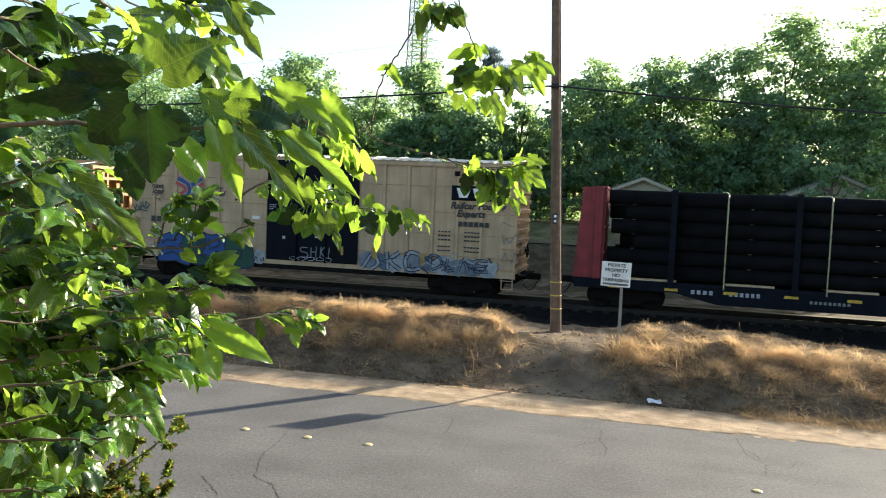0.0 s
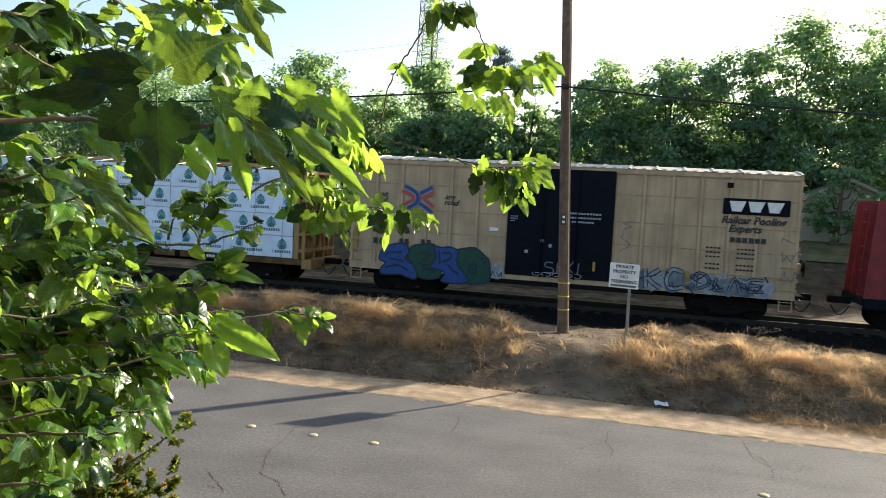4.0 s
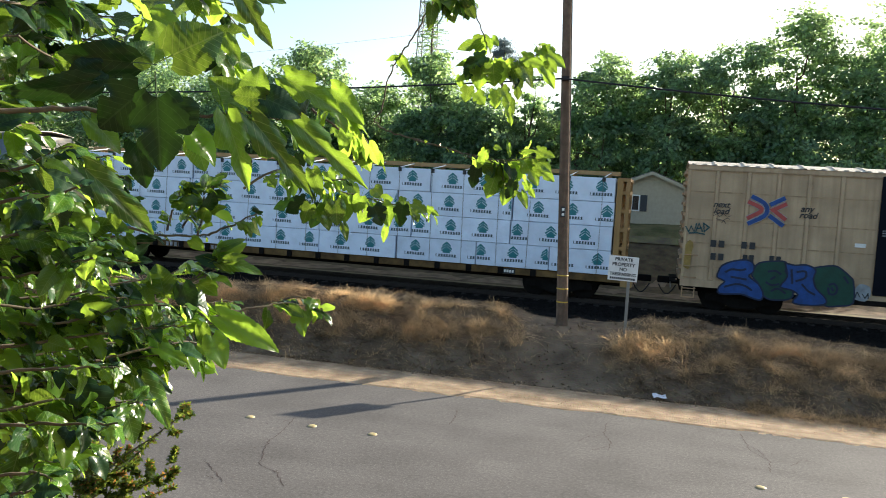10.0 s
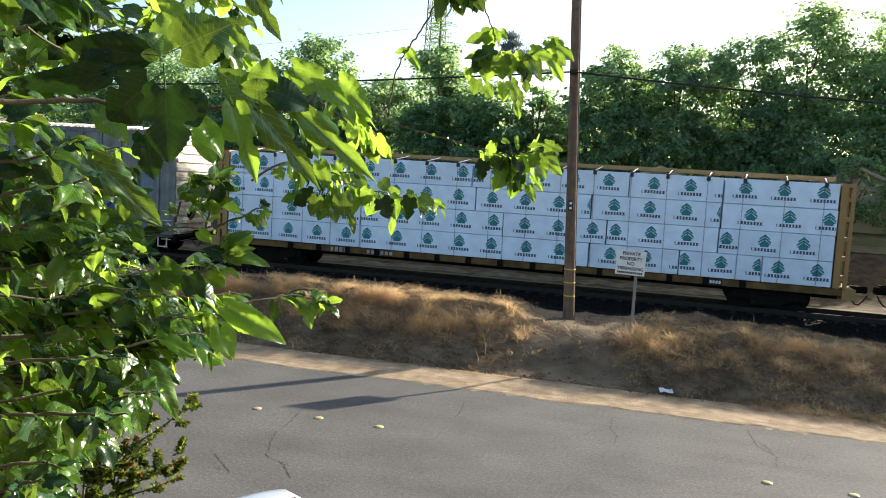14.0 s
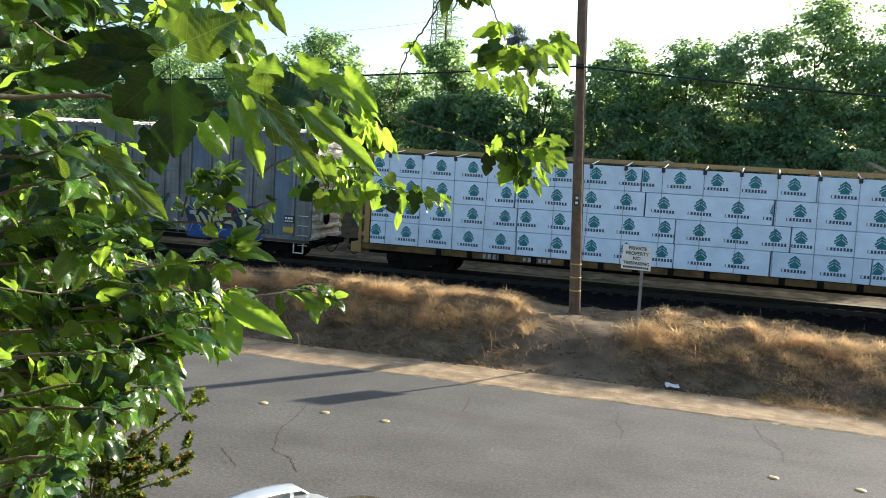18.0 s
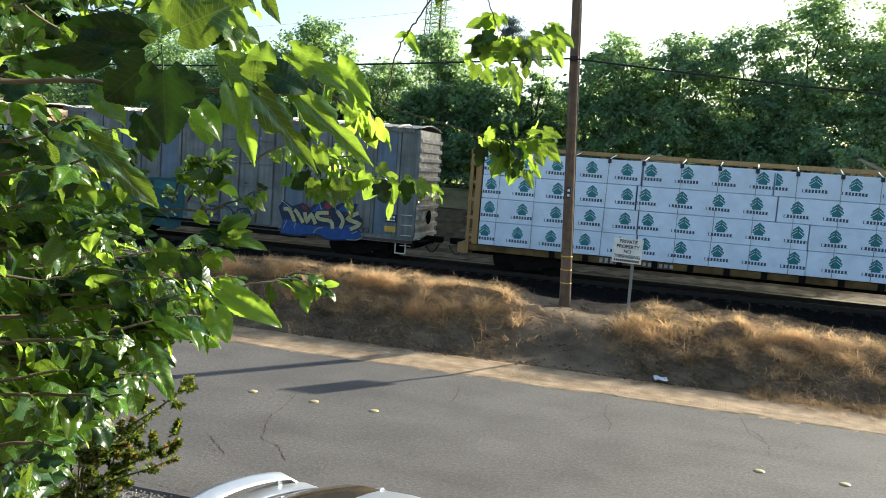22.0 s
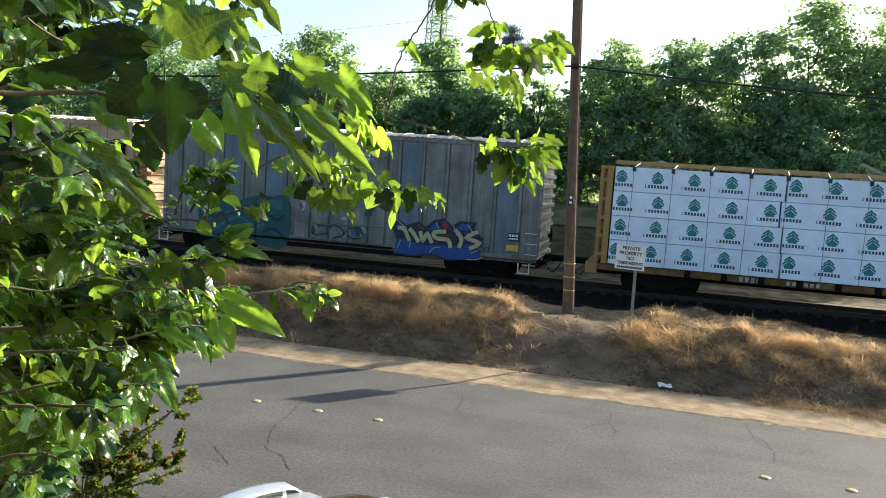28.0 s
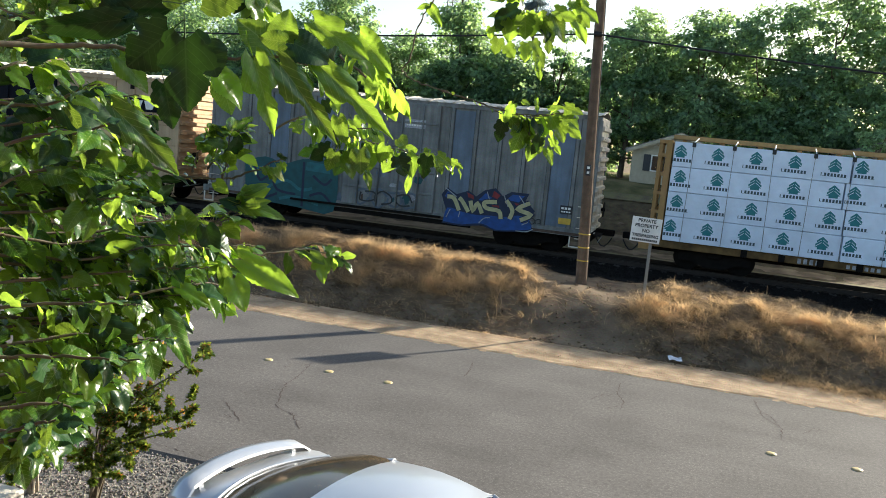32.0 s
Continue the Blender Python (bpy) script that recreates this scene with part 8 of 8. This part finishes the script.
    shoot([(-1.06, 1.02, 3.61), (-0.98, 1.05, 3.63), (-0.94, 1.04, 3.65), (-0.91, 1.03, 3.66)], 0.053, 11, 0.30, 0.08, 0.0030)
    shoot([(-1.61, 1.55, 3.32), (-1.52, 1.66, 3.32), (-1.50, 1.69, 3.32), (-1.49, 1.72, 3.31)], 0.066, 13, 0.36, 0.08, 0.0030)
    shoot([(-1.85, 1.77, 3.23), (-1.73, 1.89, 3.23), (-1.68, 1.94, 3.25)], 0.082, 12, 0.30, 0.05, 0.0030)
    shoot([(-1.62, 1.55, 3.30), (-1.48, 1.62, 3.32), (-1.41, 1.62, 3.35), (-1.35, 1.61, 3.37)], 0.067, 14, 0.32, 0.08, 0.0030)
    shoot([(-1.33, 1.28, 3.48), (-1.22, 1.32, 3.46), (-1.19, 1.31, 3.49), (-1.15, 1.30, 3.50)], 0.065, 11, 0.32, 0.08, 0.0030)
    shoot([(-1.26, 1.22, 3.48), (-1.19, 1.28, 3.49), (-1.17, 1.29, 3.50), (-1.16, 1.30, 3.50)], 0.058, 11, 0.47, 0.08, 0.0030)
    shoot([(-2.00, 1.92, 3.06), (-1.87, 2.04, 3.06), (-1.83, 2.09, 3.07)], 0.089, 12, 0.30, 0.05, 0.0030)
    # its outermost leaves and sprigs
    shoot([(-1.29, 1.93, 3.83), (-1.23, 1.98, 3.87), (-1.17, 2.02, 3.93), (-1.14, 2.05, 3.96)], 0.080, 9, 0.20, 0.30, 0.0030)
    blade((-1.144, 1.981, 3.932), (-1.037, 2.037, 3.911), 0.054, (0.37, -0.68, 0.63), 'round', LEAF)
    blade((-1.148, 1.980, 3.941), (-1.086, 2.019, 3.987), 0.054, (0.60, -0.66, 0.45), 'round', LEAF)
    blade((-1.142, 1.986, 3.966), (-1.090, 2.018, 3.999), 0.029, (0.45, -0.82, 0.36), 'round', LEAF)
    blade((-1.205, 1.815, 3.866), (-1.225, 1.812, 3.932), 0.070, (0.53, -0.79, 0.31), 'round', LEAF)
    blade((-1.256, 1.771, 3.813), (-1.225, 1.802, 3.866), 0.067, (0.78, -0.43, 0.45), 'round', LEAF)
    blade((-1.055, 1.838, 3.809), (-0.907, 1.899, 3.731), 0.072, (0.41, -0.78, 0.48), 'round', LEAF)
    blade((-1.065, 1.822, 3.759), (-1.023, 1.826, 3.679), 0.069, (0.72, -0.56, 0.40), 'round', LEAF)
    blade((-1.117, 1.854, 3.775), (-1.091, 1.853, 3.707), 0.040, (0.47, -0.80, 0.37), 'round', LEAF)
    shoot([(-1.17, 2.00, 3.77), (-1.11, 2.08, 3.79), (-1.05, 2.16, 3.80), (-0.99, 2.22, 3.79), (-0.94, 2.28, 3.76)], 0.070, 15, 0.50, 0.40, 0.0030)
    shoot([(-1.08, 2.22, 3.79), (-1.04, 2.25, 3.81), (-0.99, 2.27, 3.80)], 0.055, 7, 0.60, 0.10, 0.0030)
    blade((-1.208, 1.513, 3.668), (-1.117, 1.548, 3.575), 0.100, (0.50, -0.65, 0.57), 'lobed', SHADELEAF)
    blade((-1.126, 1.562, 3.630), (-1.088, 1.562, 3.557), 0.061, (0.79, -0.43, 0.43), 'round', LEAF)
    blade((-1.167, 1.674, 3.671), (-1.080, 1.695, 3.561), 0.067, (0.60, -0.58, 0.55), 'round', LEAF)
    blade((-1.198, 1.712, 3.662), (-1.124, 1.750, 3.626), 0.054, (0.42, -0.63, 0.66), 'round', SHADELEAF)
    blade((-1.201, 1.788, 3.722), (-1.125, 1.827, 3.685), 0.049, (0.44, -0.68, 0.59), 'lobed', LEAF)
    blade((-1.240, 1.478, 3.642), (-1.198, 1.476, 3.547), 0.061, (0.57, -0.69, 0.45), 'round', LEAF)
    blade((-1.200, 1.361, 3.608), (-1.124, 1.386, 3.518), 0.087, (0.54, -0.64, 0.55), 'cut', LEAF)
    blade((-1.212, 1.349, 3.603), (-1.211, 1.314, 3.523), 0.069, (0.59, -0.65, 0.48), 'lobed', LEAF)
    blade((-1.318, 1.588, 3.782), (-1.393, 1.528, 3.805), 0.064, (0.51, -0.59, 0.62), 'lobed', LEAF)
    blade((-1.167, 1.842, 3.878), (-1.134, 1.847, 3.792), 0.061, (0.46, -0.74, 0.49), 'round', SHADELEAF)
    shoot([(-1.36, 1.77, 3.78), (-1.29, 1.87, 3.83), (-1.22, 1.96, 3.87), (-1.18, 2.03, 3.90)], 0.070, 16, 0.34, 0.25, 0.0030)
    shoot([(-1.50, 2.00, 3.70), (-1.40, 2.13, 3.75), (-1.32, 2.22, 3.77), (-1.27, 2.29, 3.77)], 0.079, 16, 0.38, 0.25, 0.0030)
    shoot([(-1.48, 2.00, 3.65), (-1.39, 2.11, 3.70), (-1.31, 2.20, 3.71), (-1.26, 2.27, 3.70)], 0.079, 15, 0.39, 0.25, 0.0030)
    shoot([(-1.32, 1.71, 3.69), (-1.24, 1.81, 3.71), (-1.19, 1.89, 3.72), (-1.16, 1.95, 3.70)], 0.069, 14, 0.32, 0.25, 0.0030)
    shoot([(-1.39, 1.92, 3.76), (-1.33, 2.02, 3.75), (-1.29, 2.11, 3.75)], 0.075, 12, 0.36, 0.25, 0.0030)
    shoot([(-1.44, 1.91, 3.82), (-1.38, 2.03, 3.85), (-1.33, 2.12, 3.89)], 0.075, 14, 0.37, 0.25, 0.0030)
    shoot([(-1.34, 2.02, 3.70), (-1.30, 2.09, 3.65), (-1.30, 2.14, 3.61)], 0.077, 9, 0.41, 0.25, 0.0030)
    blade((-1.141, 1.984, 3.944), (-1.142, 1.989, 3.990), 0.035, (0.72, -0.63, 0.28), 'round', LEAF)
    blade((-1.122, 1.971, 3.937), (-1.069, 2.002, 3.952), 0.032, (0.43, -0.78, 0.45), 'round', LEAF)
    blade((-1.150, 1.977, 3.925), (-1.199, 1.950, 3.945), 0.042, (0.44, -0.73, 0.52), 'round', SHADELEAF)

    # each shoot springs from a leafy branch off the trunk
    for (x, y, z), size, hang in list(roots):
        low = min(5.2, max(2.6, z - 0.45))
        u = (low - 2.6) / 2.6
        shoot([(-3.25 + 0.75 * u, 0.68 + 0.21 * u, low), (-2.5 + r.uniform(-0.15, 0.15), 1.0 + r.uniform(-0.15, 0.15), z - 0.12), (x - 0.25, y - 0.18, z), (x, y, z)], size, 7, hang, 0.4, 0.009)
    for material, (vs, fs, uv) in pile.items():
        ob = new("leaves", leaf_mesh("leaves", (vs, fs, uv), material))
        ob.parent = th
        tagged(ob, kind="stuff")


mulberry()

# unseen wall and eave, added behind the camera to keep sky light off the leaves
tagged(part("wall_south", box(-9.0, 7.0, -1.3, -1.1, -0.05, 5.7), BLOCKBROWN), "added unseen brown wall that blocks sky light from behind", "wall", kind="structure")
tagged(part("eave", box(-9.3, 7.3, -1.3, -0.35, 5.7, 5.82), BLOCKBROWN), "added unseen brown board overhead that blocks sky light", "eave", kind="structure")


def shrub(base, tips, label, leaves, red, seed, bark):
    """A thin-stemmed shrub in the gravel: arching stems with paired small leaves and reddish tip shoots."""
    th = tagged(empty("shrub", base[0], base[1], -0.03), label, "shrub")
    r = random.Random(seed)
    o = Vector((base[0], base[1], -0.03))
    lines = []
    for t in tips:
        e = Vector(t) - o
        fork = Vector((e.x * 0.25, e.y * 0.3, e.z * 0.55))
        pts = [Vector((r.uniform(-0.06, 0.06), r.uniform(-0.06, 0.06), 0)), fork, e * 0.72 + Vector((0, 0, 0.12 * e.z)), e]
        fine = [Vector(q) for q in smooth_line([tuple(p) for p in pts], 5)]
        bm = bmesh.new()
        add_tube(bm, fine, [0.013 * (1 - i / len(fine)) + 0.002 for i in range(len(fine))], 6)
        part("stem", bm, bark, th)
        lines.append(fine)
        for q in range(5):
            u = r.uniform(0.35, 0.9)
            p = fine[int(u * (len(fine) - 1))]
            tip = p + Vector((r.gauss(0.05, 0.16), r.gauss(0, 0.14), r.gauss(0.02, 0.12)))
            lines.append([p.lerp(tip, k / 8) for k in range(9)])
            bm = bmesh.new()
            add_rod(bm, p, tip, 0.003, 0.0015, 4, False)
            part("side_shoot", bm, bark, th)
    for name, mat_, count in (("leaves", SMALLLEAF, leaves), ("young_leaves", REDLEAF, red)):
        vs, fs = [], []
        for _ in range(count):
            line = lines[r.randrange(len(lines))]
            k = (len(line) - 1) * (r.uniform(0.74, 1.0) if mat_ is REDLEAF else r.uniform(0.3, 1.0) ** 0.8)
            i = min(len(line) - 2, int(k))
            p = line[i].lerp(line[i + 1], k - i)
            along = (line[i + 1] - line[i]).normalized()
            u = (along * 0.5 + Vector((r.gauss(0, 1), r.gauss(0, 1), r.gauss(0, 0.7)))).normalized()
            w = u.cross(Vector((r.gauss(0, 0.5), r.gauss(0, 0.5), 1))).normalized()
            s = r.uniform(0.032, 0.072) * (0.75 if mat_ is REDLEAF else 1)
            b = len(vs)
            vs += [tuple(p), tuple(p + u * s * 0.5 + w * s * 0.27), tuple(p + u * s), tuple(p + u * s * 0.5 - w * s * 0.27)]
            fs.append((b, b + 1, b + 2, b + 3))
        ob = data_part(name, vs, fs, mat_, th)
        tagged(ob, kind="stuff")


shrub((-5.5, 6.85), [(-4.07, 6.6, 1.96), (-4.25, 6.7, 1.34), (-4.14, 6.5, 1.25), (-4.56, 6.8, 1.57), (-4.53, 6.2, 0.99), (-5.5, 6.9, 1.47), (-5.77, 6.8, 1.5), (-5.35, 6.4, 1.33), (-5.0, 6.6, 0.87), (-5.03, 6.8, 1.87),
                     (-4.57, 6.6, 1.93), (-4.72, 6.7, 1.13), (-4.98, 6.3, 0.69), (-4.96, 6.4, 1.4), (-4.8, 6.6, 1.49), (-5.2, 6.7, 1.1), (-5.0, 6.9, 1.25)], "green shrub with reddish young shoots in the gravel", 13500, 3600, 17, TWIG)
shrub((-6.25, 6.8), [(-6.36, 6.6, 0.97), (-6.26, 6.8, 1.11), (-5.75, 6.6, 1.08), (-6.08, 6.4, 0.78), (-5.98, 6.7, 0.82), (-6.25, 6.4, 0.38), (-5.71, 6.6, 0.79), (-6.8, 6.6, 1.0), (-6.1, 6.7, 1.4), (-5.9, 6.7, 1.6)], "small-leaved green shrub on pale stems in the gravel", 4600, 60, 18, PALEBARK)
tagged(part("concrete_block", box(-6.0, -5.22, 5.2, 5.62, -0.03, 0.72, 0.03), CONCRETE), "pale concrete block wall end in the gravel", "wall")


# ---- silver car ----
def silver_car():
    th = tagged(empty("car", -1.6, 5.78, -0.03, -17), "silver two-door car with a rear wing, parked on gravel", "car")
    st = [(-2.14, 0.64, 0.62), (-2.08, 0.78, 0.95), (-1.98, 0.82, 1.025), (-1.75, 0.89, 1.045), (-1.1, 0.9, 1.02), (-0.4, 0.87, 0.93), (0.5, 0.87, 0.92), (1.0, 0.86, 0.92), (1.6, 0.84, 0.82), (2.05, 0.74, 0.7), (2.22, 0.55, 0.55)]
    bm = bmesh.new()
    prev = None
    for x, w, top in st:
        sec = [(w * 0.92, 0.22), (w, 0.35), (w + 0.01, 0.6), (w * 0.97, top - 0.1), (w * 0.86, top), (w * 0.45, top + 0.025), (0, top + 0.03)]
        sec = sec + [(-y, z) for y, z in sec[-2::-1]]
        ring = [bm.verts.new((x, y, z)) for y, z in sec]
        if prev:
            for a in range(len(ring) - 1):
                bm.faces.new((prev[a], prev[a + 1], ring[a + 1], ring[a])).smooth = True
            bm.faces.new((prev[0], ring[0], ring[-1], prev[-1]))
        else:
            bm.faces.new(ring)
        prev = ring
    bm.faces.new(prev[::-1])
    part("body", bm, SILVER, th)
    roof = [(-1.56, 0.7, 1.055), (-0.72, 0.58, 1.32), (0.3, 0.56, 1.34), (1.05, 0.68, 0.95)]

    def strip(i, j, lift, inset, mat_, name, lab, bow=0.0):
        b2 = bmesh.new()
        rows = []
        for q in range(7):
            u = q / 6
            x = roof[i][0] + (roof[j][0] - roof[i][0]) * u
            w = roof[i][1] + (roof[j][1] - roof[i][1]) * u
            z = roof[i][2] + (roof[j][2] - roof[i][2]) * u + 0.05 * math.sin(math.pi * u)
            rows.append([b2.verts.new((x - bow * (1 - u) * (1 - c * c), (w - inset) * c, z + lift + (0.06 if not bow else 0.02 + 0.04 * u) * (1 - c * c))) for c in (-1, -0.66, -0.33, 0, 0.33, 0.66, 1)])
        for a, b in zip(rows, rows[1:]):
            for c in range(6):
                b2.faces.new((a[c], b[c], b[c + 1], a[c + 1])).smooth = True
        return part(name, b2, mat_, th, lab)
    strip(0, 1, 0.0, 0.0, REARGLASS, "rear_window", "dark rear window with brown reflections in its colour", 0.17)
    b2 = bmesh.new()
    add_tube(b2, [(-1.57 - 0.17 * (1 - c * c), 0.71 * c, 1.065 + 0.02 * (1 - c * c)) for c in [q / 8 - 1 for q in range(17)]], [0.014] * 17, 6)
    part("window_trim", b2, SILVER, th, "pale trim below the rear window")
    strip(1, 2, 0.0, 0.0, SILVER, "roof", "")
    strip(2, 3, 0.0, 0.0, CARGLASS, "windscreen", "dark windscreen")
    for s in (-1, 1):
        b2 = bmesh.new()
        top = [(x, s * w, z) for x, w, z in roof]
        bot = [(-1.5, s * 0.72, 0.97), (-0.75, s * 0.8, 0.95), (0.4, s * 0.81, 0.94), (1.05, s * 0.72, 0.93)]
        tv, bv = [b2.verts.new(p) for p in top], [b2.verts.new(p) for p in bot]
        for i in range(3):
            b2.faces.new((bv[i], bv[i + 1], tv[i + 1], tv[i]))
        part("side_window", b2, CARGLASS, th)
        part("pillar", rod((-1.5, s * 0.69, 1.0), (-0.72, s * 0.59, 1.31), 0.03, n=8), SILVER, th)
        part("pillar", rod((0.3, s * 0.57, 1.33), (1.05, s * 0.7, 0.95), 0.03, n=6), SILVER, th)
        part("roof_rail", rod((-0.72, s * 0.585, 1.315), (0.3, s * 0.565, 1.335), 0.012, n=8), SILVER, th)
        part("wing_mirror", box(0.72, 0.9, min(s * 0.86, s * 1.02), max(s * 0.86, s * 1.02), 0.92, 1.04, 0.03), SILVER, th)
        part("tail_light", box(-2.1, -1.9, min(s * 0.5, s * 0.79), max(s * 0.5, s * 0.79), 0.62, 0.78, 0.03), REDPAINT, th)
        part("headlight", box(2.0, 2.16, min(s * 0.4, s * 0.66), max(s * 0.4, s * 0.66), 0.52, 0.64, 0.03), WHITE, th)
        part("wing_foot", prism([(-2.0, 0.96), (-1.87, 0.98), (-1.9, 1.09), (-2.0, 1.09)], s * 0.56 - 0.025, s * 0.56 + 0.025), SILVER, th)
        for x in (-1.32, 1.35):
            wh = part("wheel", rod((x, s * 0.72, 0.31), (x, s * 0.885, 0.31), 0.31, n=24), RUBBER, th, "black tyre")
            part("rim", rod((x, s * 0.886, 0.31), (x, s * 0.9, 0.31), 0.2, n=16), GREYMETAL, wh)
    b2 = bmesh.new()
    rows = []
    for q in range(13):
        c = -1 + q / 6
        y = 0.79 * c
        z = 1.065 + 0.07 * (1 - c * c) - (0.07 if abs(c) == 1 else 0)
        x = -2.04 + 0.12 * c * c
        rows.append([b2.verts.new((x + a, y, z + b)) for a, b in ((-0.11, 0.015), (-0.03, 0.034), (0.09, 0.012), (0.105, -0.004), (0.0, -0.004), (-0.11, 0.0))])
    for a, b in zip(rows, rows[1:]):
        for c in range(6):
            b2.faces.new((a[c], b[c], b[(c + 1) % 6], a[(c + 1) % 6])).smooth = c in (0, 1)
    b2.faces.new(rows[0])
    b2.faces.new(rows[-1][::-1])
    part("rear_wing", b2, SILVER, th, "silver rear wing spanning the boot")
    part("plate", box(-2.16, -2.125, -0.26, 0.26, 0.5, 0.62), WHITE, th)


silver_car()

motions()
